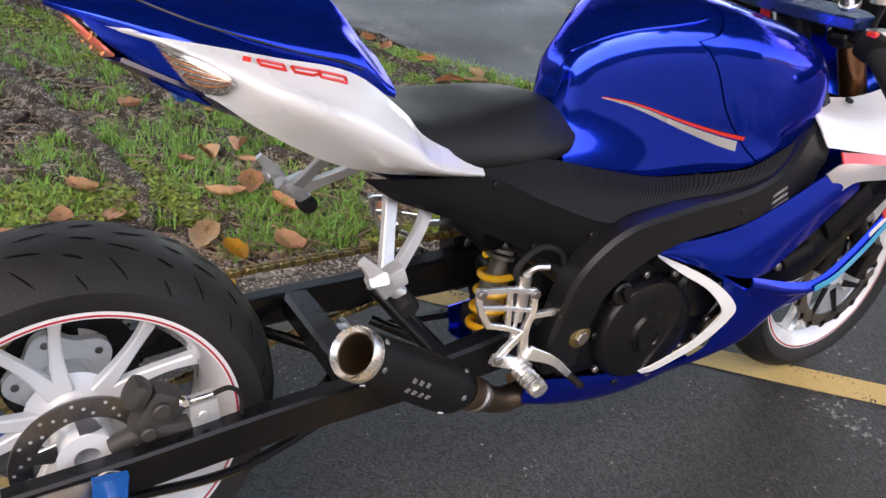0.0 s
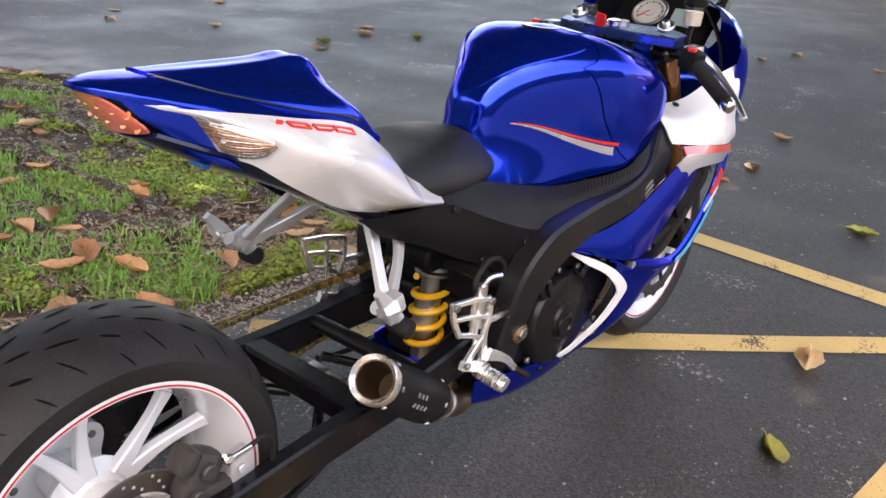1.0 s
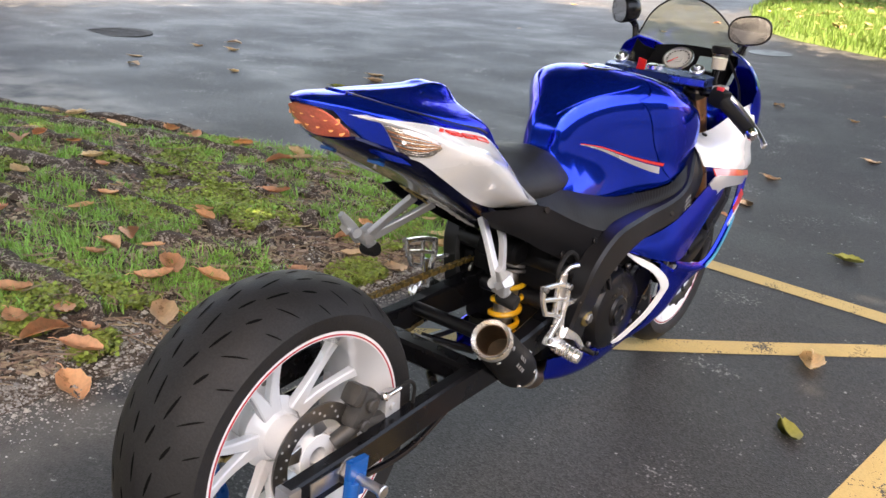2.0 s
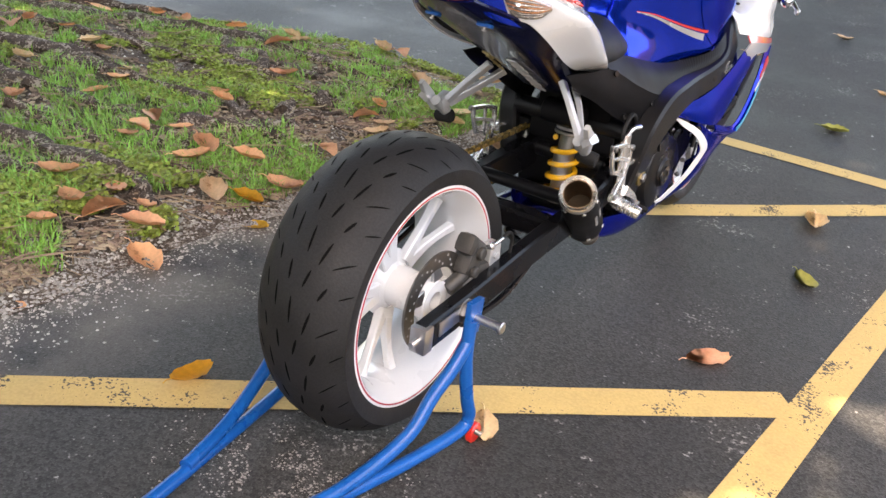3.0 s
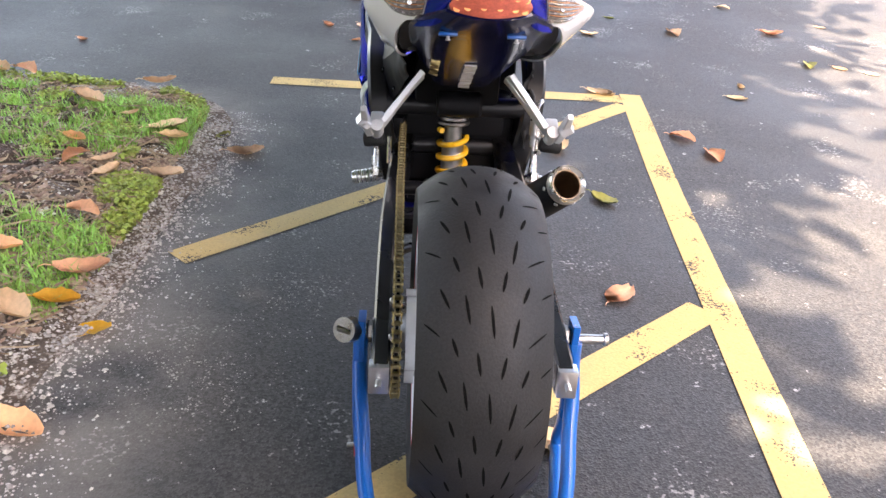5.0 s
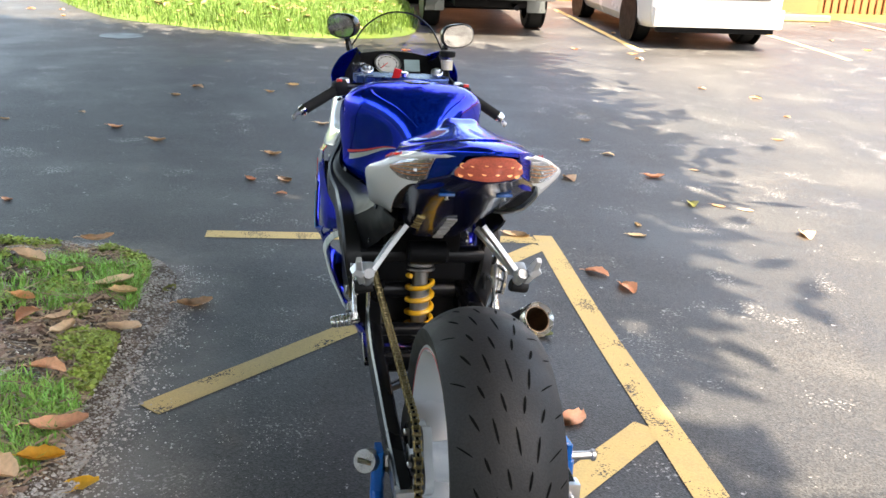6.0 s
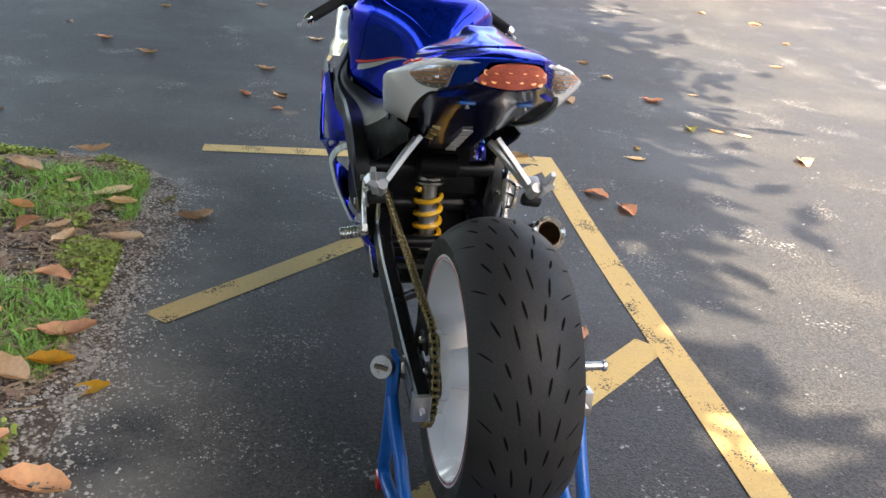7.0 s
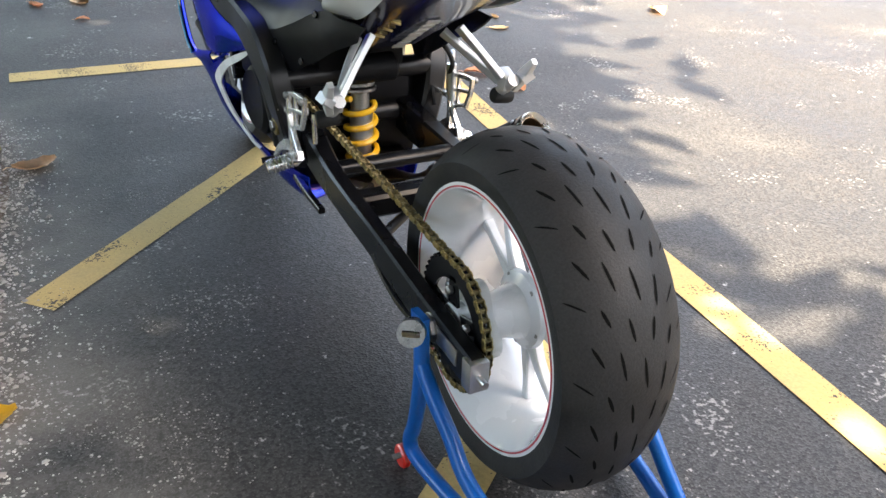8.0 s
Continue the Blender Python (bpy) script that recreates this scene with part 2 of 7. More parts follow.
    l.new(both_m.outputs[0], all_m.inputs[0])
    l.new(blot.outputs[0], all_m.inputs[1])
    sand.data_type = "RGBA"
    l.new(all_m.outputs[0], sand.inputs["Factor"])
    l.new(mix.outputs["Result"], sand.inputs["A"])
    sand.inputs["B"].default_value = (0.27, 0.25, 0.22, 1)
    l.new(sand.outputs["Result"], b.inputs["Base Color"])
    bp = n.new("ShaderNodeBump")
    bp.inputs["Distance"].default_value = 0.001
    l.new(vor.outputs["Distance"], bp.inputs["Height"])
    l.new(b.inputs["Normal"].links[0].from_socket, bp.inputs["Normal"])
    l.new(bp.outputs[0], b.inputs["Normal"])
    return m


def carbon_material():
    m = mat("carbon_weave", (0.012, 0.012, 0.013), 0.45, 0.0, 0.1, 8, 200, 0.0, 0.0, specular=0.10)
    n, l = m.node_tree.nodes, m.node_tree.links
    b = n["Principled BSDF"]
    tc = n.new("ShaderNodeTexCoord")
    mp = n.new("ShaderNodeMapping")
    mp.inputs["Rotation"].default_value = (radians(45), 0, 0)
    l.new(tc.outputs["Object"], mp.inputs["Vector"])
    wave = n.new("ShaderNodeTexWave")
    wave.bands_direction = "Y"
    wave.inputs["Scale"].default_value = 64.0
    wave.inputs["Distortion"].default_value = 0.0
    l.new(mp.outputs[0], wave.inputs["Vector"])
    mix = n.new("ShaderNodeMix")
    mix.data_type = "RGBA"
    l.new(wave.outputs["Fac"], mix.inputs["Factor"])
    mix.inputs["A"].default_value = (0.003, 0.003, 0.0035, 1)
    mix.inputs["B"].default_value = (0.019, 0.0195, 0.021, 1)
    l.new(mix.outputs["Result"], b.inputs["Base Color"])
    return m


M_ASPHALT = asphalt_material()
M_CARBON = carbon_material()
M_LINE = mat("yellow_road_paint", (0.53, 0.385, 0.150), 0.75, 0.0, 0.20, 7, 130, 0.0012, second=(0.07, 0.065, 0.055), amount=0.345, spread=0.04)
M_SOIL = mat("root_soil", (0.125, 0.095, 0.072), 0.95, 0.0, 0.6, 9, 90, 0.016, second=(0.40, 0.36, 0.32), amount=0.44, spread=0.15)
M_LAWN = mat("lawn_soil", (0.062, 0.105, 0.014), 0.9, 0.0, 0.45, 3, 60, 0.01, second=(0.13, 0.105, 0.045), amount=0.40, spread=0.25)


# ---- shaping helpers ----
def obj(name, bm, material, parent=None, label="", sharp=35):
    me = bpy.data.meshes.new(name)
    bmesh.ops.recalc_face_normals(bm, faces=bm.faces)
    bm.to_mesh(me)
    bm.free()
    me.materials.append(material)
    if sharp:
        me.shade_smooth()
        me.set_sharp_from_angle(angle=radians(sharp))
    ob = new(name, me)
    if parent:
        ob.parent = parent
    if label:
        ob["label"] = label
    return ob


def part(name, bm, material, parent, label="", sharp=35):
    return obj(name, bm, material, parent, label, sharp)


def empty(name, label, category, group="", at=None):
    ob = new(name)
    ob.empty_display_size = 0.1
    if at is not None:
        ob.matrix_basis = at
    return tagged(ob, label, category, group)


def shape(*makers):
    """One bmesh out of several makers, each called with it."""
    bm = bmesh.new()
    for f in makers:
        f(bm)
    return bm


def catmull(pts, n):
    """A smooth line of n points through pts."""
    p = [Vector(a) for a in pts]
    if len(p) == 2:
        return [p[0].lerp(p[1], i / (n - 1)) for i in range(n)]
    out = []
    for i in range(n):
        u = i / (n - 1) * (len(p) - 1)
        k = min(int(u), len(p) - 2)
        f = u - k
        a, b = p[k], p[k + 1]
        z = p[k - 1] if k else a * 2 - b
        c = p[k + 2] if k + 2 < len(p) else b * 2 - a
        out.append(0.5 * ((2 * a) + (b - z) * f + (2 * z - 5 * a + 4 * b - c) * f * f + (3 * a - z - 3 * b + c) * f ** 3))
    return out


def grid_faces(bm, rows, closed_u=False, closed_v=False):
    vs = [[bm.verts.new(p) for p in r] for r in rows]
    nu, nv = len(vs), len(vs[0])
    for i in range(nu if closed_u else nu - 1):
        for j in range(nv if closed_v else nv - 1):
            bm.faces.new((vs[i][j], vs[i][(j + 1) % nv], vs[(i + 1) % nu][(j + 1) % nv], vs[(i + 1) % nu][j]))
    return vs


def patch(rows, thick=0.004, nu=10, nv=18, mirror=False, ref=(1, 0, 0)):
    """A panel with thickness: rows of control points, smooth both ways; the outer side is the given one."""
    def make(bm):
        lines = [catmull(r, nv) for r in rows]
        cols = list(zip(*lines))
        cols = [catmull(c, nu) for c in cols]
        pts = [[c[i] for c in cols] for i in range(nu)]
        norm = []
        for i in range(nu):
            row = []
            for j in range(nv):
                du = pts[min(i + 1, nu - 1)][j] - pts[max(i - 1, 0)][j]
                dv = pts[i][min(j + 1, nv - 1)] - pts[i][max(j - 1, 0)]
                k = du.cross(dv)
                row.append(k.normalized() if k.length > 1e-9 else Vector((1, 0, 0)))
            norm.append(row)
        if sum(k.dot(Vector(ref)) for r in norm for k in r) < 0:
            norm = [[-k for k in r] for r in norm]
        back = [[pts[i][j] - norm[i][j] * thick for j in range(nv)] for i in range(nu)]
        if mirror:
            flip = lambda g: [[Vector((-p.x, p.y, p.z)) for p in r] for r in g]
            pts, back = flip(pts), flip(back)
        a, b = grid_faces(bm, pts), grid_faces(bm, back)
        ring = [(i, 0) for i in range(nu)] + [(nu - 1, j) for j in range(1, nv)] + [(i, nv - 1) for i in range(nu - 2, -1, -1)] + [(0, j) for j in range(nv - 2, 0, -1)]
        for k in range(len(ring)):
            (i, j), (p, q) = ring[k], ring[(k + 1) % len(ring)]
            bm.faces.new((a[i][j], b[i][j], b[p][q], a[p][q]))
    return make


def tube(pts, r, seg=10, n=0, caps=True, flat=1.0, closed=False):
    """A round bar along pts; r: a radius or one for each point; flat squeezes it sideways."""
    def make(bm):
        rs = list(r) if isinstance(r, (list, tuple)) else [r] * len(pts)
        line = [Vector(p) for p in pts]
        if n:
            rs = [v.x for v in catmull([(a, 0, 0) for a in rs], n)]
            line = catmull(line, n)
        rings = []
        side = None
        for i, p in enumerate(line):
            d = (line[(i + 1) % len(line)] - line[i - 1]) if closed else (line[min(i + 1, len(line) - 1)] - line[max(i - 1, 0)])
            d.normalize()
            if side is None:
                side = d.cross(Vector((0, 0, 1)) if abs(d.z) < 0.9 else Vector((1, 0, 0))).normalized()
            side = (side - d * side.dot(d)).normalized()
            up = side.cross(d)
            rings.append([p + (side * math.cos(a) * flat + up * math.sin(a)) * rs[i] for a in (math.tau * k / seg for k in range(seg))])
        vs = grid_faces(bm, rings, closed, True)
        if caps and not closed:
            bm.faces.new(vs[0][::-1])
            bm.faces.new(vs[-1])
    return make


def bar(pts, w, h, n=0, wide=(1, 0, 0)):
    """A box section along pts, w across `wide`, h across the rest, edges softened."""
    def make(bm):
        ws = list(w) if isinstance(w, (list, tuple)) else [w] * len(pts)
        hs = list(h) if isinstance(h, (list, tuple)) else [h] * len(pts)
        line = [Vector(p) for p in pts]
        if n:
            ws = [v.x for v in catmull([(a, 0, 0) for a in ws], n)]
            hs = [v.x for v in catmull([(a, 0, 0) for a in hs], n)]
            line = catmull(line, n)
        rings = []
        for i, p in enumerate(line):
            d = (line[min(i + 1, len(line) - 1)] - line[max(i - 1, 0)]).normalized()
            s = Vector(wide)
            s = (s - d * s.dot(d)).normalized()
            u = s.cross(d)
            a, b = ws[i] / 2, hs[i] / 2
            c = min(a, b) * 0.28
            rings.append([p + s * x + u * y for x, y in ((a, b - c), (a - c, b), (c - a, b), (-a, b - c), (-a, c - b), (c - a, -b), (a - c, -b), (a, c - b))])
        vs = grid_faces(bm, rings, False, True)
        bm.faces.new(vs[0][::-1])
        bm.faces.new(vs[-1])
    return make


def block(center, size, turn=(0, 0, 0), bevel=0.15):
    """A box with softened edges."""
    def make(bm):
        t = bmesh.new()
        bmesh.ops.create_cube(t, size=1)
        bmesh.ops.scale(t, vec=size, verts=t.verts)
        if bevel:
            bmesh.ops.bevel(t, geom=t.edges[:], offset=min(size) * bevel, segments=2, affect="EDGES", profile=0.6)
        bmesh.ops.transform(t, matrix=pose(*center, *turn), verts=t.verts)
        pour(t, bm)
    return make


def pour(src, bm):
    got = {v: bm.verts.new(v.co) for v in src.verts}
    for f in src.faces:
        bm.faces.new([got[v] for v in f.verts])
    src.free()


def rod(a, b, r, r2=None, seg=16):
    return tube([a, b], [r, r if r2 is None else r2], seg)


def lathe(profile, center=(0, 0, 0), axis="x", seg=48, closed=True, turn=None):
    """A body of revolution: profile of (along, radius)."""
    def make(bm):
        rings = []
        for a, r in profile:
            ring = []
            for k in range(seg):
                t = math.tau * k / seg
                v = (a, r * math.cos(t), r * math.sin(t)) if axis == "x" else ((r * math.cos(t), a, r * math.sin(t)) if axis == "y" else (r * math.cos(t), r * math.sin(t), a))
                v = Vector(v)
                if turn is not None:
                    v = turn @ v
                ring.append(v + Vector(center))
            rings.append(ring)
        grid_faces(bm, rings, closed, True)
    return make


def disc(center, normal, r, thick, seg=24, bevel=0.2):
    n = Vector(normal).normalized()
    c = Vector(center)
    e = thick * bevel
    return tube([c, c + n * e, c + n * (thick - e), c + n * thick], [r - e, r, r, r - e], seg)


def plate(outline, x0, x1):
    """A flat plate in the y-z plane between x0 and x1, from an outline of (y, z)."""
    def make(bm):
        a = [bm.verts.new((x0, y, z)) for y, z in outline]
        b = [bm.verts.new((x1, y, z)) for y, z in outline]
        bm.faces.new(a)
        bm.faces.new(b[::-1])
        k = len(a)
        for i in range(k):
            bm.faces.new((a[i], b[i], b[(i + 1) % k], a[(i + 1) % k]))
    return make


def both(maker):
    """The same shape on both sides."""
    def make(bm):
        maker(bm)
        t = bmesh.new()
        maker(t)
        bmesh.ops.scale(t, vec=(-1, 1, 1), verts=t.verts)
        bmesh.ops.reverse_faces(t, faces=t.faces)
        pour(t, bm)
    return make


def flip(maker):
    def make(bm):
        t = bmesh.new()
        maker(t)
        bmesh.ops.scale(t, vec=(-1, 1, 1), verts=t.verts)
        bmesh.ops.reverse_faces(t, faces=t.faces)
        pour(t, bm)
    return make


def gz(x, y):
    """The height of the asphalt: level where the motorcycle stands, then rising towards the far bays."""
    u, v, f = min(max(y - 1.2, 0), 6.8), min(max(y - 3.2, 0), 17.0), min(max((y - 4.0) / 6.0, 0), 1)
    return 0.027 * u * min(1, u / 1.2) + 0.085 * (v * v / 4 if v < 2 else v - 1) + 0.03 * f * (min(max(x, -12), 14) - 4)


# ---- ground ----
def ground_sheet():
    xs = [-900, -300, -100, -40, -20, -12, -9, -6, -4, -2, 0, 2, 4, 6, 9, 14, 20, 40, 100, 300, 900]
    ys = [-900, -300, -100, -30, -10, -4, -1, 0, 1, 1.2, 1.5, 1.8, 2.1, 2.4, 2.8, 3.2, 3.5, 3.8, 4.0, 4.25, 4.5, 4.75, 5, 5.2, 5.5, 6, 7, 8, 9, 10, 11, 12.5, 14, 16, 18, 20.2, 25, 40, 100, 300, 900]
    bm = bmesh.new()
    grid_faces(bm, [[Vector((x, y, gz(x, y))) for x in xs] for y in ys])
    return tagged(obj("ground", bm, M_ASPHALT, sharp=0), "dark worn asphalt parking lot with pale scuffs", "ground", kind="structure")


def stripe(a, b, width, name="road_marking", steps=24, label="worn yellow painted parking line", lift=0.003):
    a, b = Vector((*a, 0)), Vector((*b, 0))
    d = (b - a).normalized()
    s = Vector((-d.y, d.x, 0)) * width / 2
    bm = bmesh.new()
    rows = []
    for i in range(steps + 1):
        p = a.lerp(b, i / steps)
        w = 1 + 0.04 * noise.noise(p * 9)
        rows.append([Vector((q.x, q.y, gz(q.x, q.y) + lift)) for q in (p - s * w, p + s * w)])
    grid_faces(bm, rows)
    return tagged(obj(name, bm, M_LINE, sharp=0), label, "road marking", "yellow parking lines", "structure")


ground_sheet()
stripe((0.424, -3.0), (1.018, 2.79), 0.105)
stripe((-0.77, 2.773), (0.955, 2.712), 0.115, lift=0.0026)
stripe((-0.80, 0.934), (0.955, 2.612), 0.103, lift=0.0022)
stripe((-1.00, -0.776), (0.755, 0.712), 0.110, lift=0.0022)

# ---- the motorcycle ----
bike = empty("motorcycle", "blue and white sport motorcycle with a stretched black swingarm", "motorcycle")
AX_Z = 0.342          # rear axle
FY, FZ = 1.815, 0.320  # front axle


def V(*a):
    return Vector(a)


def wheel_tyre(cy, cz, r, half, bead, beadr):
    prof = [(-bead, beadr), (-half * 0.985, beadr + 0.018), (-half, beadr + 0.034)] + [(-half * u, tread_radius(half * u, r, half)) for u in (0.96, 0.88, 0.76, 0.62, 0.46, 0.3, 0.15)] + [(0, r)]
    prof = prof + [(-a, b) for a, b in prof[-2::-1]] + [(bead * 0.8, beadr - 0.006), (-bead * 0.8, beadr - 0.006)]
    return lathe(prof, (0, cy, cz), "x", 96)


def tread_radius(x, r, half):
    u = abs(x) / half
    return r - 0.047 * u ** 2.3 * (r / 0.325)


def tread_grooves(cy, cz, r, half, count, rows):
    """Short cuts across the tread, as flat dark strips with shade in their colour."""
    def make(bm):
        for x, length, width, lean, shift in rows:
            for k in range(count):
                a0 = math.tau * (k + shift) / count
                n = 4
                top, low = [], []
                for i in range(n + 1):
                    f = i / n - 0.5
                    w = width * 0.72 * (1 - (2 * f) ** 4 * 0.7)
                    xx = x + lean * f * length
                    a = a0 + f * length / r
                    for lst, s in ((top, 1), (low, -1)):
                        rr = tread_radius(xx + s * w, r, half) + 0.0007
                        lst.append(V(xx + s * w, cy + rr * math.cos(a), cz + rr * math.sin(a)))
                grid_faces(bm, [top, low])
    return make


def spoke(cy, cz, ang, spread, x_hub, x_rim, r0, r1, w0, w1, thick):
    a0, a1 = math.radians(ang), math.radians(ang + spread)
    pts = []
    for f in (0, 0.35, 0.7, 1):
        a = a0 + (a1 - a0) * f
        rr = r0 + (r1 - r0) * f
        pts.append(V(x_hub + (x_rim - x_hub) * f ** 1.6, cy + rr * math.cos(a), cz + rr * math.sin(a)))
    return bar(pts, [thick, thick * 0.9, thick * 0.85, thick], [w0, (w0 + w1) * 0.45, w1 * 0.95, w1 * 1.25], 9)


def rim_shape(cy, cz, half, rr):
    prof = [(-half, rr), (-half, rr - 0.012), (-half * 0.92, rr - 0.017), (-half * 0.45, rr - 0.040), (half * 0.45, rr - 0.040), (half * 0.92, rr - 0.017), (half, rr - 0.012), (half, rr),
            (half * 0.9, rr + 0.001), (half * 0.8, rr - 0.010), (half * 0.4, rr - 0.032), (-half * 0.4, rr - 0.032), (-half * 0.8, rr - 0.010), (-half * 0.9, rr + 0.001)]
    return lathe(prof, (0, cy, cz), "x", 96)


def rear_wheel():
    c = (0, AX_Z)
    w = part("rear_wheel", shape(rim_shape(0, AX_Z, 0.101, 0.243)), M_WHITE, bike, "white wide rear wheel with red rim stripe")
    tyre = part("tyre", shape(wheel_tyre(0, AX_Z, 0.323, 0.110, 0.102, 0.2425)), M_TYRE, w, "wide black worn road tyre")
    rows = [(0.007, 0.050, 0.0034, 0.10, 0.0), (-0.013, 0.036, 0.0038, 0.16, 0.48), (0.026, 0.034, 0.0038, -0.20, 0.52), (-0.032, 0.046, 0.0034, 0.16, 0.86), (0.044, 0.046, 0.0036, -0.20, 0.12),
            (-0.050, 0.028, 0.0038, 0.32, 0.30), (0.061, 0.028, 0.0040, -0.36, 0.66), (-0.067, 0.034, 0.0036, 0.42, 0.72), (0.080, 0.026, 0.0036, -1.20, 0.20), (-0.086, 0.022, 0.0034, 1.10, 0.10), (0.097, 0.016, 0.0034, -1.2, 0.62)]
    tagged(part("tread_pattern", shape(tread_grooves(0, AX_Z, 0.323, 0.110, 15, rows)), M_CUTSHADE, w), kind="stuff")
    for s in (1, -1):
        part("rim_stripe", shape(lathe([(s * 0.1010, 0.2365), (s * 0.1020, 0.2365), (s * 0.1020, 0.2335), (s * 0.1010, 0.2335)], (0, 0, AX_Z), "x", 96)), M_PIN, w, "crimson pinstripe")
    part("hub", shape(lathe([(-0.100, 0.022), (-0.100, 0.040), (-0.060, 0.043), (-0.025, 0.052), (-0.016, 0.071), (-0.006, 0.074), (0.004, 0.060), (0.020, 0.046), (0.062, 0.044), (0.062, 0.022)], (0, 0, AX_Z), "x", 40)), M_WHITE, w)
    for k in range(5):
        for sp in (-15, 15):
            part("spoke", shape(spoke(0, AX_Z, 72 * k + 38 + sp * 0.5, sp * 0.55, 0.004, 0.022, 0.055, 0.207, 0.031, 0.018, 0.022)), M_WHITE, w)
    holes = part("brake_disc", shape(lathe([(0.112, 0.074), (0.117, 0.074), (0.117, 0.108), (0.112, 0.108)], (0, 0, AX_Z), "x", 64)), M_DISC, w, "drilled steel rear brake disc")
    bm = bmesh.new()
    for k in range(40):
        a = math.tau * k / 40
        rr = (0.082, 0.091, 0.100)[k % 3]
        disc((0.1168, rr * math.cos(a), AX_Z + rr * math.sin(a)), (1, 0, 0), 0.0028, 0.0006, 8)(bm)
    part("disc_drilling", bm, M_ALUPAINT, w)
    for k in range(5):
        a = math.tau * (k + 0.3) / 5
        part("disc_carrier", shape(bar([V(0.113, 0.045 * math.cos(a - 0.25), AX_Z + 0.045 * math.sin(a - 0.25)), V(0.113, 0.078 * math.cos(a), AX_Z + 0.078 * math.sin(a))], 0.006, [0.034, 0.02])), M_ALU, w)
    part("axle_collar", shape(lathe([(0.06, 0.02), (0.06, 0.045), (0.10, 0.046), (0.118, 0.044), (0.118, 0.02)], (0, 0, AX_Z), "x", 32)), M_WHITE, w)
    ring = []
    for k in range(60):
        a = math.tau * k / 60
        rr = 0.084 + 0.010 * math.cos(5 * a - math.pi)
        ring.append((rr * math.cos(a), AX_Z + rr * math.sin(a)))
    carrier = part("sprocket_carrier", shape(plate(ring, -0.122, -0.104)), M_WHITE, w, "white cast sprocket carrier")
    for k in range(5):
        a = math.tau * (k + 0.5) / 5
        y, z = 0.074 * math.cos(a), AX_Z + 0.074 * math.sin(a)
        part("carrier_bolt", shape(disc((-0.122, y, z), (-1, 0, 0), 0.008, 0.010, 10)), M_KNOB, carrier)
        part("bolt_end", shape(disc((-0.1045, y, z), (1, 0, 0), 0.007, 0.003, 10)), M_KNOB, carrier)
        b = a + 0.3
        part("hub_bolt", shape(disc((-0.0165, 0.064 * math.cos(b), AX_Z + 0.064 * math.sin(b)), (-1, 0, 0), 0.005, 0.003, 10)), M_STEEL, w)
    return w


def front_wheel():
    w = part("front_wheel", shape(rim_shape(FY, FZ, 0.05, 0.236)), M_WHITE, bike, "white front wheel with red rim stripe")
    part("tyre", shape(wheel_tyre(FY, FZ, 0.308, 0.062, 0.049, 0.232)), M_TYRE, w, "black road tyre")
    for s in (1, -1):
        part("rim_stripe", shape(lathe([(s * 0.0503, 0.2300), (s * 0.0508, 0.2300), (s * 0.0508, 0.2260), (s * 0.0503, 0.2260)], (0, FY, FZ), "x", 96)), M_PIN, w, "crimson pinstripe")
        part("brake_disc", shape(lathe([(s * 0.066, 0.118), (s * 0.071, 0.118), (s * 0.071, 0.152), (s * 0.066, 0.152)], (0, FY, FZ), "x", 64)), M_DISC, w, "wavy steel front brake disc")
        for k in range(16):
            a = math.tau * k / 16
            part("disc_lobe", shape(disc((s * 0.066, FY + 0.150 * math.cos(a), FZ + 0.150 * math.sin(a)), (s, 0, 0), 0.012, 0.005, 10)), M_DISC, w)
        for k in range(8):
            a = math.tau * (k + 0.4) / 8
            part("disc_carrier", shape(bar([V(s * 0.068, FY + 0.05 * math.cos(a - 0.3), FZ + 0.05 * math.sin(a - 0.3)), V(s * 0.068, FY + 0.125 * math.cos(a), FZ + 0.125 * math.sin(a))], 0.006, [0.02, 0.012])), M_BLACK, w)
    for k in range(5):
        for sp in (-11, 11):
            part("spoke", shape(spoke(FY, FZ, 72 * k + 50 + sp * 0.5, sp * 0.5, 0.0, 0.0, 0.035, 0.203, 0.028, 0.016, 0.020)), M_WHITE, w)
    part("hub", shape(lathe([(-0.065, 0.012), (-0.065, 0.034), (0.065, 0.034), (0.065, 0.012)], (0, FY, FZ), "x", 24)), M_WHITE, w)
    return w


rear_wheel()
front_wheel()


def fork(s):
    top, low = V(s * 0.122, 1.425, 0.958), V(s * 0.105, FY - 0.01, FZ + 0.01)
    d = (low - top)
    f = part("fork_leg", shape(rod(top + d * 0.03, top + d * 0.60, 0.0275, None, 20)), M_BRONZE, bike, "bronze anodised upper fork tube")
    part("lower_tube", shape(rod(top + d * 0.58, top + d * 0.93, 0.0215, None, 20), block(low + V(0, 0.0, 0.02), (0.045, 0.05, 0.10), (-20, 0, 0))), M_BLACK, f)
    part("fork_cap", shape(disc(top - d.normalized() * 0.004, -d, 0.021, 0.012, 20), disc(top - d.normalized() * 0.014, -d, 0.010, 0.012, 6)), M_ALU, f, "blue and silver fork cap")
    part("brake_caliper", shape(block((s * 0.075, FY - 0.12, FZ + 0.05), (0.05, 0.055, 0.11), (-25, 0, 0), 0.25)), M_BLACK, f)
    part("axle_end", shape(disc((s * 0.12, FY, FZ), (s, 0, 0), 0.016, 0.014, 12)), M_STEEL, f)
    return f


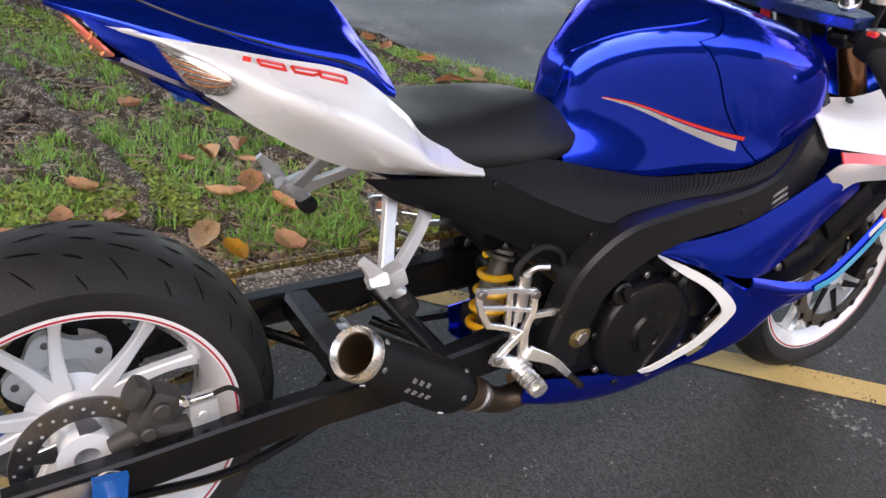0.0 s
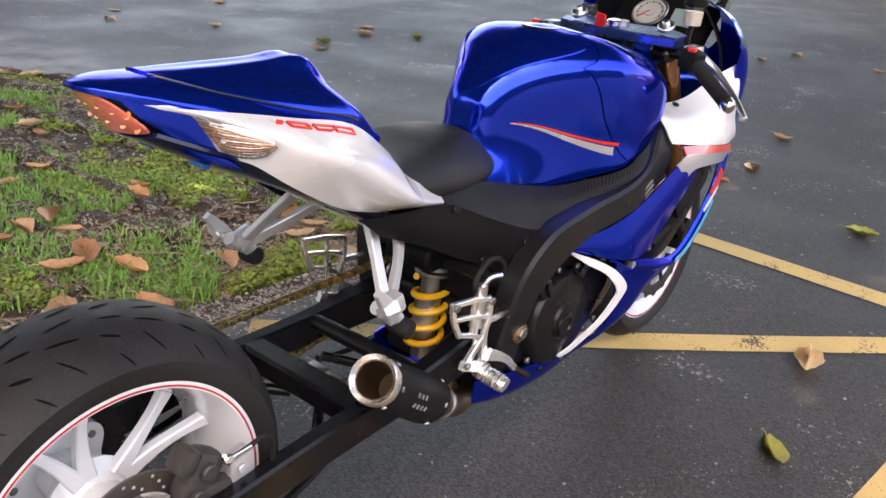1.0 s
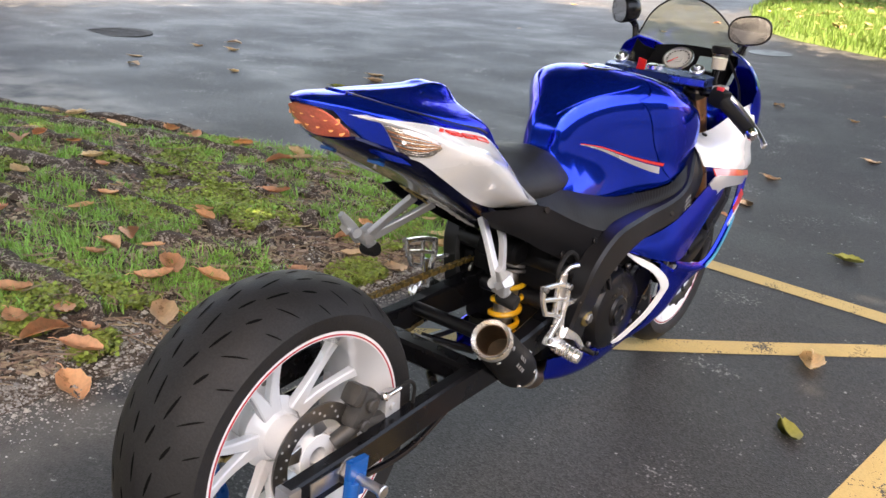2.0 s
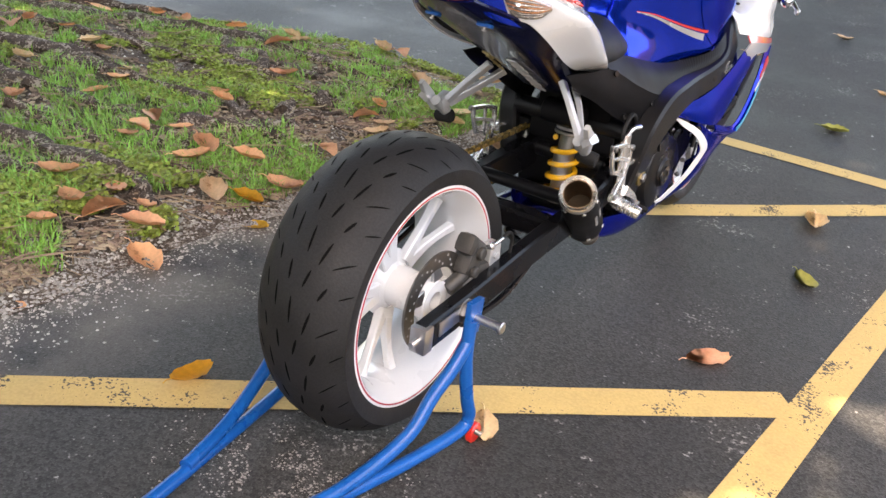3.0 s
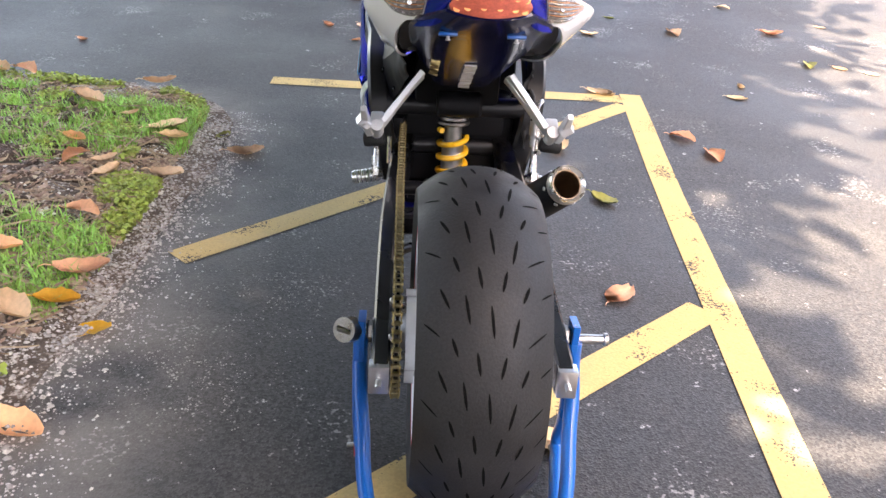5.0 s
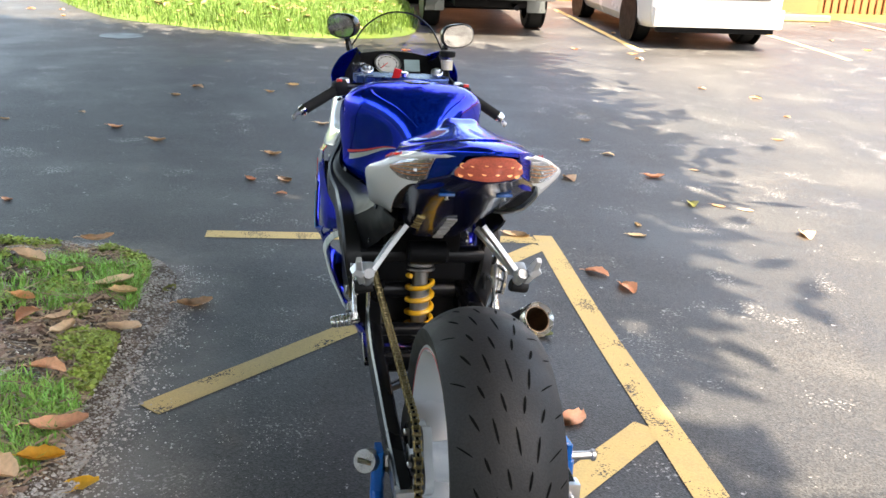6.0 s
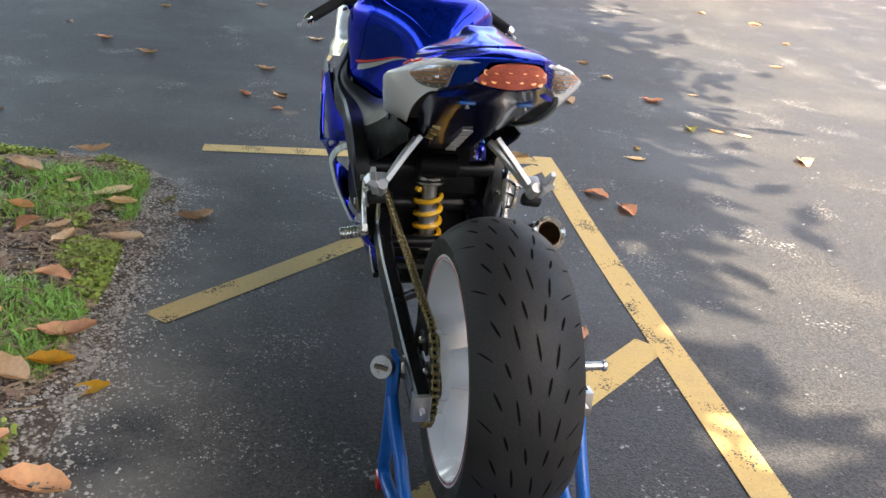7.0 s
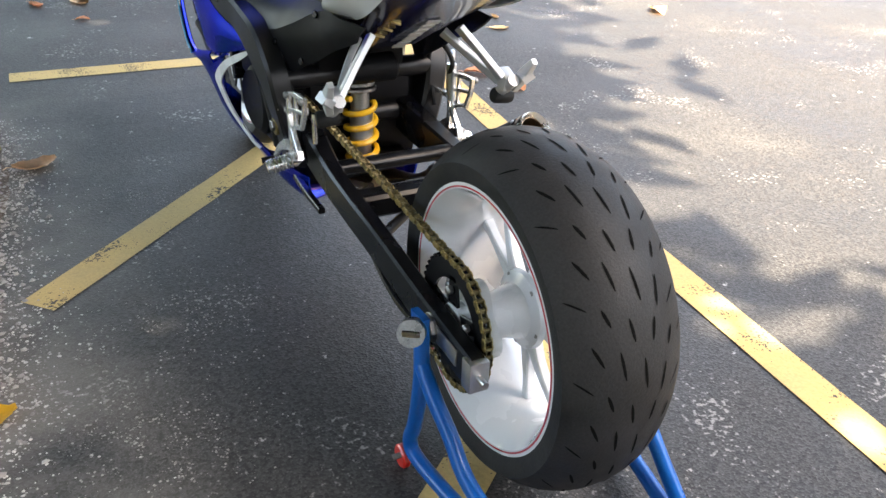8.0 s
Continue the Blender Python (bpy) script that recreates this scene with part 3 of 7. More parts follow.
for s in (1, -1):
    fork(s)
part("triple_clamp", shape(bar([V(-0.165, 1.420, 0.938), V(-0.115, 1.425, 0.94), V(0, 1.40, 0.942), V(0.115, 1.425, 0.94), V(0.165, 1.420, 0.938)], [0.05, 0.085, 0.08, 0.085, 0.05], 0.024, 13, (0, 1, 0.1))), M_BLUEAN, bike, "dark blue anodised upper fork clamp")
part("lower_clamp", shape(block((0, 1.50, 0.76), (0.27, 0.08, 0.04), (-20, 0, 0), 0.25)), M_BLACK, bike)
part("steering_head", shape(rod((0, 1.42, 0.93), (0, 1.50, 0.72), 0.035)), M_FRAME, bike)
part("ignition_lock", shape(disc((0, 1.385, 0.952), (0, -0.1, 1), 0.018, 0.016, 20)), M_CHROME, bike)
part("stem_nut", shape(disc((0, 1.43, 0.952), (0, 0, 1), 0.016, 0.012, 6)), M_ALU, bike)
part("key_tag", shape(block((-0.030, 1.368, 0.945), (0.026, 0.004, 0.075), (18, 12, 0), 0.1)), M_REDP, bike, "red woven key tag")


def handlebar(s):
    a, b = V(s * 0.150, 1.412, 0.945), V(s * 0.345, 1.337, 0.838)
    d = b - a
    h = part("handlebar", shape(rod(a + d * 0.25, a + d * 0.5, 0.011, None, 14), disc(V(s * 0.122, 1.445, 0.895), (0, -0.4, 1), 0.036, 0.03, 20), rod((s * 0.13, 1.43, 0.91), a + d * 0.3, 0.011)), M_BLACK, bike)
    part("grip", shape(tube([a + d * 0.44, a + d * 0.47, a + d * 0.93, a + d * 0.95], [0.019, 0.0165, 0.0165, 0.018], 16)), M_RUBBER, h, "black rubber hand grip")
    part("bar_end", shape(tube([a + d * 0.955, a + d * 1.0, a + d * 1.04], [0.0165, 0.0165, 0.012], 16)), M_CHROME, h, "chrome bar end weight")
    part("switch_housing", shape(block(a + d * 0.34, (0.05, 0.045, 0.05), (0, s * 15, s * -15), 0.3)), M_PLASTIC, h)
    part("kill_switch", shape(block(a + d * 0.36 + V(0, -0.012, 0.026), (0.02, 0.014, 0.012), (0, 0, 0), 0.3)), M_REDP, h, "red switch")
    lev = [a + d * 0.3 + V(s * 0.0, 0.05, 0.005), a + d * 0.55 + V(0, 0.075, 0), a + d * 0.9 + V(0, 0.07, -0.005), a + d * 1.13 + V(0, 0.05, -0.008)]
    part("lever", shape(tube(lev, [0.009, 0.008, 0.007, 0.006], 10, 12), disc(lev[-1] + V(-s * 0.006, 0, 0), d, 0.0085, 0.014, 12)), M_ALU, h, "silver brake or clutch lever")
    part("lever_perch", shape(block(a + d * 0.26 + V(0, 0.03, 0.004), (0.035, 0.05, 0.03), (0, 0, 0), 0.25)), M_ALU, h)
    return h


for s in (1, -1):
    handlebar(s)
res = part("fluid_reservoir", shape(lathe([(0.0, 0.0), (0.0, 0.021), (0.048, 0.025), (0.048, 0.0)], (0.165, 1.468, 0.972), "z", 24)), M_LENS, bike, "translucent brake fluid cup")
part("fluid", shape(rod((0.165, 1.468, 0.974), (0.165, 1.468, 1.006), 0.020, 0.022, 20)), mat("brake_fluid", (0.55, 0.50, 0.40), 0.2), res, "pale brake fluid")
part("reservoir_cap", shape(disc((0.165, 1.468, 1.018), (0, 0, 1), 0.029, 0.022, 24)), M_PLASTIC, res, "black cap")
part("reservoir_stalk", shape(tube([(0.165, 1.468, 0.975), (0.170, 1.445, 0.945), (0.185, 1.42, 0.93)], 0.007, 8)), M_PLASTIC, res)
clu = part("clutch_reservoir", shape(block((-0.145, 1.50, 0.965), (0.045, 0.03, 0.035), (0, 0, 0), 0.2)), M_LENS, bike)

# gauges
dash = part("gauge_panel", shape(patch([[(-0.13, 1.60, 0.925), (-0.05, 1.585, 0.915), (0.05, 1.585, 0.915), (0.14, 1.60, 0.925)], [(-0.13, 1.645, 0.970), (-0.05, 1.635, 0.968), (0.05, 1.635, 0.968), (0.14, 1.645, 0.970)], [(-0.14, 1.68, 1.000), (-0.05, 1.69, 1.012), (0.05, 1.69, 1.012), (0.14, 1.68, 1.000)]], 0.03, 8, 12, ref=(0, -1, 1))), M_PLASTIC, bike, "black gauge panel")
gt, gc = V(0, -0.66, 0.75), V(-0.030, 1.632, 0.968)
part("tachometer", shape(disc(gc, gt, 0.045, 0.006, 32), disc(gc + gt * 0.005, gt, 0.017, 0.004, 24)), M_DIAL, dash, "round grey tachometer dial")
part("tachometer_ring", shape(tube([gc + gt * 0.006 + (V(1, 0, 0) * math.cos(a) + V(0, 0.75, 0.66) * math.sin(a)) * 0.046 for a in (math.tau * k / 28 for k in range(28))], 0.004, 6, closed=True)), M_ALU, dash)
for k in range(18):
    a = math.radians(-130 + k * 15)
    c = gc + gt * 0.006 + (V(1, 0, 0) * math.sin(a) + V(0, 0.75, 0.66) * math.cos(a)) * 0.034
    part("dial_mark", shape(disc(c, gt, 0.0020 if k % 2 else 0.0032, 0.0012, 6)), M_PLASTIC, dash)
part("dial_needle", shape(bar([gc + gt * 0.0095, gc + gt * 0.0095 + V(-0.024, -0.018, -0.016)], 0.002, 0.004)), M_REDP, dash)
part("display", shape(block((0.062, 1.632, 0.968), (0.058, 0.050, 0.006), (49, 0, 0), 0.1)), M_LCD, dash, "grey-blue digital display")

# tank
TANK_REAR = [
    (0.800, [(0, 0.790), (0.028, 0.791), (0.039, 0.785), (0.052, 0.770), (0.063, 0.752), (0.073, 0.735), (0.084, 0.700)]),
    (0.832, [(0, 0.868), (0.035, 0.865), (0.053, 0.852), (0.067, 0.825), (0.076, 0.785), (0.086, 0.745), (0.100, 0.692)]),
    (0.872, [(0, 0.912), (0.048, 0.907), (0.072, 0.892), (0.086, 0.863), (0.090, 0.800), (0.097, 0.750), (0.111, 0.688)]),
    (0.935, [(0, 0.952), (0.080, 0.944), (0.117, 0.924), (0.133, 0.887), (0.120, 0.810), (0.118, 0.750), (0.128, 0.682)]),
    (1.01, [(0, 0.972), (0.112, 0.960), (0.167, 0.934), (0.180, 0.889), (0.160, 0.810), (0.147, 0.750), (0.147, 0.682)]),
]
TANK_FRONT = [
    (1.085, [(0, 0.976), (0.144, 0.961), (0.206, 0.924), (0.214, 0.876), (0.201, 0.810), (0.187, 0.755), (0.178, 0.695)]),
    (1.16, [(0, 0.962), (0.153, 0.946), (0.212, 0.910), (0.225, 0.870), (0.222, 0.810), (0.216, 0.765), (0.204, 0.718)]),
    (1.24, [(0, 0.945), (0.147, 0.929), (0.205, 0.895), (0.222, 0.860), (0.222, 0.810), (0.216, 0.775), (0.206, 0.738)]),
    (1.31, [(0, 0.925), (0.132, 0.910), (0.185, 0.879), (0.205, 0.846), (0.206, 0.800), (0.201, 0.775), (0.191, 0.748)]),
    (1.36, [(0, 0.900), (0.104, 0.885), (0.146, 0.857), (0.167, 0.829), (0.170, 0.795), (0.166, 0.775), (0.160, 0.755)]),
]
TANK = TANK_REAR + TANK_FRONT


def ring_loft(sections, y_from, y_to, seam=0.0, n=30, m=25, ends=True):
    """A body from half sections, between two places along it; seam leans the cut with height."""
    def make(bm):
        ys = [s[0] for s in sections]
        def at(y):
            y = min(max(y, ys[0]), ys[-1])
            k = max(i for i in range(len(ys) - 1) if ys[i] <= y + 1e-9)
            f = (y - ys[k]) / (ys[k + 1] - ys[k])
            pick = [sections[max(k - 1, 0)][1], sections[k][1], sections[k + 1][1], sections[min(k + 2, len(ys) - 1)][1]]
            pts = []
            for j in range(len(pick[0])):
                z, a, b, c = (Vector((*p[j], 0)) for p in pick)
                pts.append(0.5 * (2 * a + (b - z) * f + (2 * z - 5 * a + 4 * b - c) * f * f + (3 * a - z - 3 * b + c) * f ** 3))
            return pts
        rows = []
        for i in range(n):
            row = []
            for j in range(m):
                v = j / (m - 1) * 2 - 1
                lean = seam(abs(v)) if callable(seam) else (0, 0)
                a, b = y_from + lean[0], y_to + lean[1]
                y = a + (b - a) * i / (n - 1)
                pts = at(y)
                q = catmull([(p.x, p.y, 0) for p in pts], 41)[round(abs(v) * 40)]
                row.append(V(math.copysign(q.x, v) if v else 0, y, q.y))
            rows.append(row)
        vs = grid_faces(bm, rows)
        if ends:
            bm.faces.new(vs[0])
            bm.faces.new(vs[-1][::-1])
    return make


def lean_line(v):
    return -0.045 - 0.070 * v / 0.38 if v < 0.38 else -0.115 + 0.27 * (v - 0.48)


tank = part("fuel_tank", shape(ring_loft(TANK, 0.80, 1.125, lambda v: (0, lean_line(v)), 34, 41)), M_BLUE, bike, "glossy metallic blue fuel tank", 50)
part("tank_front_cover", shape(ring_loft(TANK, 1.1285, 1.36, lambda v: (lean_line(v), 0), 24, 41)), M_BLUE, tank, "glossy blue airbox cover", 50)
part("fuel_cap", shape(disc((0, 1.06, 0.9635), (0, 0.03, 1), 0.046, 0.010, 32), disc((0, 1.06, 0.970), (0, 0.03, 1), 0.022, 0.004, 24)), M_BLACK, tank, "round black fuel cap")


def on_tank(y, v, lift=0.0015):
    """A point on the tank's skin: v runs from the top line (0) to the lower edge (1)."""
    ys = [s[0] for s in TANK]
    k = max(i for i in range(len(ys) - 1) if ys[i] <= y)
    f = (y - ys[k]) / (ys[k + 1] - ys[k])
    pts = []
    for j in range(7):
        z, a, b, c = (Vector((*TANK[min(max(i, 0), len(ys) - 1)][1][j], 0)) for i in (k - 1, k, k + 1, k + 2))
        pts.append(0.5 * (2 * a + (b - z) * f + (2 * z - 5 * a + 4 * b - c) * f * f + (3 * a - z - 3 * b + c) * f ** 3))
    q = catmull([(p.x, p.y, 0) for p in pts], 41)
    u = v * 40
    i = min(int(u), 39)
    p = q[i].lerp(q[i + 1], u - i)
    return V(p.x + lift, y, p.y)


def tank_stripe(y0, y1, v0, v1, w0, w1, off):
    def make(bm):
        rows = [[], [], []]
        for i in range(21):
            f = i / 20
            y, v, w = y0 + (y1 - y0) * f, v0 + (v1 - v0) * f, w0 + (w1 - w0) * f
            for k in range(3):
                rows[k].append(on_tank(y, v + off * w + (k - 1) * w * 0.5, 0.0016))
        grid_faces(bm, rows)
    return make


for s in (1, -1):
    side = (lambda f: f) if s > 0 else flip
    part("stripe", shape(side(tank_stripe(0.872, 1.116, 0.632, 0.845, 0.003, 0.024, -0.5))), M_REDP, tank, "red tank stripe")
    part("stripe", shape(side(tank_stripe(0.872, 1.105, 0.632, 0.845, 0.003, 0.052, 0.5))), M_SILVER, tank, "silver tank stripe")
    part("tank_ridge", shape(side(tube([on_tank(1.12, 0.10, 0.0005), on_tank(1.0, 0.26, 0.0005), on_tank(0.90, 0.27, 0.0005), on_tank(0.84, 0.12, 0.0005)], 0.0022, 6, 24))), M_BLUE, tank)

# seat and tail
SEAT = [
    (0.385, [(0, 0.872), (0.10, 0.868), (0.136, 0.850), (0.146, 0.82), (0.13, 0.79)]),
    (0.46, [(0, 0.848), (0.10, 0.845), (0.138, 0.826), (0.148, 0.80), (0.13, 0.775)]),
    (0.54, [(0, 0.832), (0.095, 0.829), (0.136, 0.808), (0.149, 0.780), (0.13, 0.755)]),
    (0.62, [(0, 0.830), (0.085, 0.827), (0.127, 0.802), (0.142, 0.766), (0.125, 0.740)]),
    (0.70, [(0, 0.838), (0.072, 0.832), (0.116, 0.802), (0.135, 0.760), (0.12, 0.736)]),
    (0.77, [(0, 0.838), (0.058, 0.830), (0.098, 0.800), (0.124, 0.765), (0.115, 0.742)]),
    (0.83, [(0, 0.822), (0.045, 0.813), (0.078, 0.790), (0.10, 0.768), (0.095, 0.748)]),
    (0.865, [(0, 0.792), (0.03, 0.792), (0.05, 0.783), (0.066, 0.774), (0.066, 0.752)]),
]
part("seat", shape(ring_loft(SEAT, 0.385, 0.865, 0, 24, 25)), M_SEAT, bike, "black vinyl rider seat")
TAILTOP = [
    (-0.004, [(0, 1.000), (0.006, 1.000), (0.011, 0.999), (0.015, 0.997), (0.015, 0.991)]),
    (0.018, [(0, 1.003), (0.016, 1.002), (0.030, 0.999), (0.041, 0.994), (0.041, 0.985)]),
    (0.05, [(0, 1.004), (0.025, 1.003), (0.048, 0.999), (0.066, 0.989), (0.065, 0.978)]),
    (0.10, [(0, 1.003), (0.03, 1.002), (0.055, 0.996), (0.090, 0.981), (0.094, 0.970)]),
    (0.17, [(0, 0.998), (0.05, 0.995), (0.085, 0.984), (0.115, 0.969), (0.124, 0.962)]),
    (0.25, [(0, 0.992), (0.06, 0.987), (0.10, 0.970), (0.128, 0.953), (0.138, 0.946)]),
    (0.37, [(0, 0.968), (0.06, 0.963), (0.11, 0.947), (0.140, 0.929), (0.146, 0.918)]),
]
tail = part("tail_fairing", shape(ring_loft(TAILTOP, -0.004, 0.37, 0, 26, 25)), M_BLUE, bike, "glossy blue tail fairing", 45)
HUMP = [
    (0.095, [(0, 1.0065), (0.010, 1.0065), (0.020, 1.0055), (0.030, 1.0030), (0.030, 0.985)]),
    (0.15, [(0, 1.0055), (0.020, 1.0055), (0.045, 1.000), (0.075, 0.989), (0.075, 0.97)]),
    (0.22, [(0, 1.0045), (0.026, 1.0045), (0.070, 0.991), (0.112, 0.974), (0.112, 0.95)]),
    (0.30, [(0, 1.0060), (0.028, 1.0050), (0.060, 0.988), (0.129, 0.962), (0.132, 0.93)]),
    (0.368, [(0, 1.0090), (0.034, 1.0075), (0.058, 0.982), (0.134, 0.951), (0.139, 0.915)]),
    (0.392, [(0, 0.988), (0.034, 0.986), (0.064, 0.966), (0.134, 0.938), (0.138, 0.905)]),
    (0.445, [(0, 0.930), (0.045, 0.928), (0.085, 0.914), (0.130, 0.892), (0.130, 0.880)]),
]
part("seat_cowl", shape(ring_loft(HUMP, 0.095, 0.445, 0, 26, 29)), M_BLUE, tail, "removable blue passenger seat cowl", 40)
for s in (1, -1):
    edge = [(s * 0.024, 0.094, 1.0045), (s * 0.052, 0.122, 0.9965), (s * 0.086, 0.165, 0.9840), (s * 0.114, 0.220, 0.9705), (s * 0.1335, 0.300, 0.951), (s * 0.1405, 0.350, 0.9405), (s * 0.140, 0.385, 0.927)]
    part("cowl_seam", shape(tube(edge, 0.0019, 6, 30)), M_BLACK, tail, "thin dark seam round the cowl")

SIDE = [
    [(0.068, 0.058, 0.977), (0.100, 0.100, 0.972), (0.128, 0.17, 0.964), (0.141, 0.255, 0.949), (0.148, 0.365, 0.926), (0.151, 0.45, 0.866), (0.152, 0.50, 0.818), (0.120, 0.658, 0.739)],
    [(0.071, 0.062, 0.973), (0.112, 0.118, 0.963), (0.165, 0.172, 0.948), (0.190, 0.26, 0.927), (0.188, 0.36, 0.896), (0.178, 0.45, 0.843), (0.172, 0.50, 0.800), (0.124, 0.660, 0.734)],
    [(0.072, 0.068, 0.970), (0.112, 0.140, 0.945), (0.174, 0.194, 0.922), (0.220, 0.265, 0.905), (0.212, 0.36, 0.858), (0.196, 0.45, 0.805), (0.182, 0.51, 0.775), (0.126, 0.660, 0.729)],
    [(0.074, 0.076, 0.964), (0.112, 0.152, 0.905), (0.142, 0.181, 0.891), (0.160, 0.238, 0.852), (0.157, 0.33, 0.801), (0.143, 0.42, 0.769), (0.128, 0.51, 0.749), (0.118, 0.655, 0.722)],
]


def on_side(u, v, lift):
    """A point over the tail side panel: u down, v forward."""
    def at(a, b):
        cols = [catmull(r, 61)[min(60, max(0, round(b * 60)))] for r in SIDE]
        return catmull(cols, 31)[min(30, max(0, round(a * 30)))]
    p, q, r = at(u, v), at(min(u + 0.07, 1), v), at(u, v + 0.05)
    n = (q - p).cross(r - p).normalized()
    return p + (n if n.x > 0 else -n) * lift


LENS_TOP = [(0.099, 0.114, 0.961), (0.122, 0.128, 0.957), (0.152, 0.158, 0.949), (0.178, 0.186, 0.934)]
LENS_LOW = [(0.112, 0.152, 0.908), (0.134, 0.164, 0.903), (0.160, 0.182, 0.907), (0.179, 0.190, 0.924)]


def turn_signal(s):
    side = (lambda f: f) if s > 0 else flip
    face = V(0.48, -0.84, 0.25)
    def rows(lift):
        out = []
        for f in (0.0, 0.33, 0.67, 1.0):
            swell = 0.009 * math.sin(math.pi * f)
            out.append([V(*a).lerp(V(*b), f) + face * (lift + swell * (1 if 0 < k < 3 else 0.4)) for k, (a, b) in enumerate(zip(LENS_TOP, LENS_LOW))])
        return out
    sig = part("turn_signal", shape(side(patch(rows(0.008), 0.0015, 10, 18))), M_LENS, tail, "clear turn signal lens with amber bulb")
    part("reflector", shape(side(patch(rows(0.001), 0.002, 10, 16))), M_SILV, sig, "silver reflector")
    inner = [catmull(c, 13) for c in zip(*rows(0.0045))]
    for k in range(1, 12):
        part("amber_bar", shape(side(tube([c[k] for c in inner], [0.0008, 0.0012, 0.0012, 0.0005], 6, 12))), M_AMBER if k in (3, 5, 7, 9) else M_SILV, sig, "amber and clear ribbed reflector")
    part("bulb", shape(side(disc(inner[1][6], face, 0.005, 0.002, 14))), M_SILV, sig, "small clear bulb")


for s in (1, -1):
    panel = part("tail_side_panel", shape(patch(SIDE, 0.005, 16, 36, s < 0)), M_WHITE, tail, "pearl white tail side panel")
    turn_signal(s)
    side = (lambda f: f) if s > 0 else flip
    digits = bmesh.new()
    for k in range(4):   # a slim bar and three open squares
        v0 = 0.325 + 0.059 * k
        if k == 0:
            side(bar([on_side(0.13, v0 + 0.02, 0.002), on_side(0.13, v0 + 0.048, 0.002)], 0.0015, 0.008))(digits)
        else:
            ring = [on_side(0.13 + 0.026 * du, v0 + 0.027 + 0.024 * dv, 0.002) for du, dv in ((-1, -0.9), (-1, 0), (-1, 0.9), (-0.6, 1.1), (0.6, 1.1), (1, 0.9), (1, 0), (1, -0.9), (0.6, -1.1), (-0.6, -1.1))]
            side(tube(ring, 0.0021, 6, closed=True))(digits)
    part("decal", digits, M_REDP, panel, "red printed number as plain shapes")
    low = [[(0.050, 0.026, 0.990), (0.070, 0.058, 0.976), (0.098, 0.104, 0.967)], [(0.066, 0.055, 0.958), (0.078, 0.078, 0.950), (0.104, 0.122, 0.945)], [(0.072, 0.085, 0.934), (0.086, 0.105, 0.918), (0.112, 0.146, 0.906)], [(0.080, 0.110, 0.905), (0.100, 0.135, 0.893), (0.128, 0.172, 0.884)]]
    part("tail_corner", shape(side(patch(low, 0.004, 10, 10))), M_BLUE, tail)
LAMP = [[(-0.066, 0.048, 0.956), (-0.045, 0.022, 0.977), (0, 0.012, 0.985), (0.045, 0.022, 0.977), (0.066, 0.048, 0.956)],
        [(-0.070, 0.056, 0.946), (-0.045, 0.036, 0.955), (0, 0.028, 0.959), (0.045, 0.036, 0.955), (0.070, 0.056, 0.946)],
        [(-0.066, 0.066, 0.936), (-0.042, 0.058, 0.931), (0, 0.050, 0.928), (0.042, 0.058, 0.931), (0.066, 0.066, 0.936)]]
lamp = part("tail_light", shape(patch(LAMP, 0.004, 10, 24, ref=(0, -1, 0.3))), M_REDLENS, tail, "red tail light lens with small bulbs")
for i in range(2):
    for j in range(6):
        f = (j + 1) / 7
        p = catmull(LAMP[1], 29)[round(f * 28)]
        part("lamp_cell", shape(disc(p + V(0, -0.0019 + 0.014 * i, 0.010 - 0.021 * i), (0, -1, 0.55), 0.0062, 0.0012, 12)), M_LAMPC, lamp, "orange lamp cell")
UNDER = [[(-0.074, 0.072, 0.932), (-0.040, 0.060, 0.926), (0, 0.056, 0.924), (0.040, 0.060, 0.926), (0.074, 0.072, 0.932)],
         [(-0.128, 0.166, 0.896), (-0.068, 0.150, 0.880), (0, 0.150, 0.878), (0.068, 0.150, 0.880), (0.128, 0.166, 0.896)],
         [(-0.134, 0.250, 0.860), (-0.078, 0.260, 0.831), (0, 0.260, 0.828), (0.078, 0.260, 0.831), (0.134, 0.250, 0.860)],
         [(-0.128, 0.345, 0.816), (-0.078, 0.360, 0.783), (0, 0.360, 0.780), (0.078, 0.360, 0.783), (0.128, 0.345, 0.816)],
         [(-0.112, 0.450, 0.768), (-0.072, 0.460, 0.733), (0, 0.460, 0.730), (0.072, 0.460, 0.733), (0.112, 0.450, 0.768)],
         [(-0.092, 0.560, 0.712), (-0.062, 0.585, 0.668), (0, 0.590, 0.662), (0.062, 0.585, 0.668), (0.092, 0.560, 0.712)]]
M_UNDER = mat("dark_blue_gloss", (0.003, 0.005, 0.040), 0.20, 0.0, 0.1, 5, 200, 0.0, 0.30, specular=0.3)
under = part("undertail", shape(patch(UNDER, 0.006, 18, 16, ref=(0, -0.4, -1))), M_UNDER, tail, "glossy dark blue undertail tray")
for s in (1, -1):
    side = (lambda f: f) if s > 0 else flip
    gap = [[(0.126, 0.175, 0.899), (0.132, 0.255, 0.866), (0.126, 0.345, 0.823), (0.110, 0.450, 0.776)], [(0.138, 0.186, 0.898), (0.152, 0.245, 0.864), (0.150, 0.335, 0.814), (0.136, 0.435, 0.782)]]
    part("undertail_flank", shape(side(patch(gap, 0.004, 5, 12))), M_PLASTIC, tail)
bm = bmesh.new()
for k in range(7):
    block((0.002, 0.395 + k * 0.027, 0.758 - k * 0.0146), (0.026, 0.020, 0.003), (-28.5, 0, 6 * (k % 3 - 1)), 0)(bm)
part("sticker", bm, M_TEXT, under, "pale sticker lettering as bars")
bm = bmesh.new()
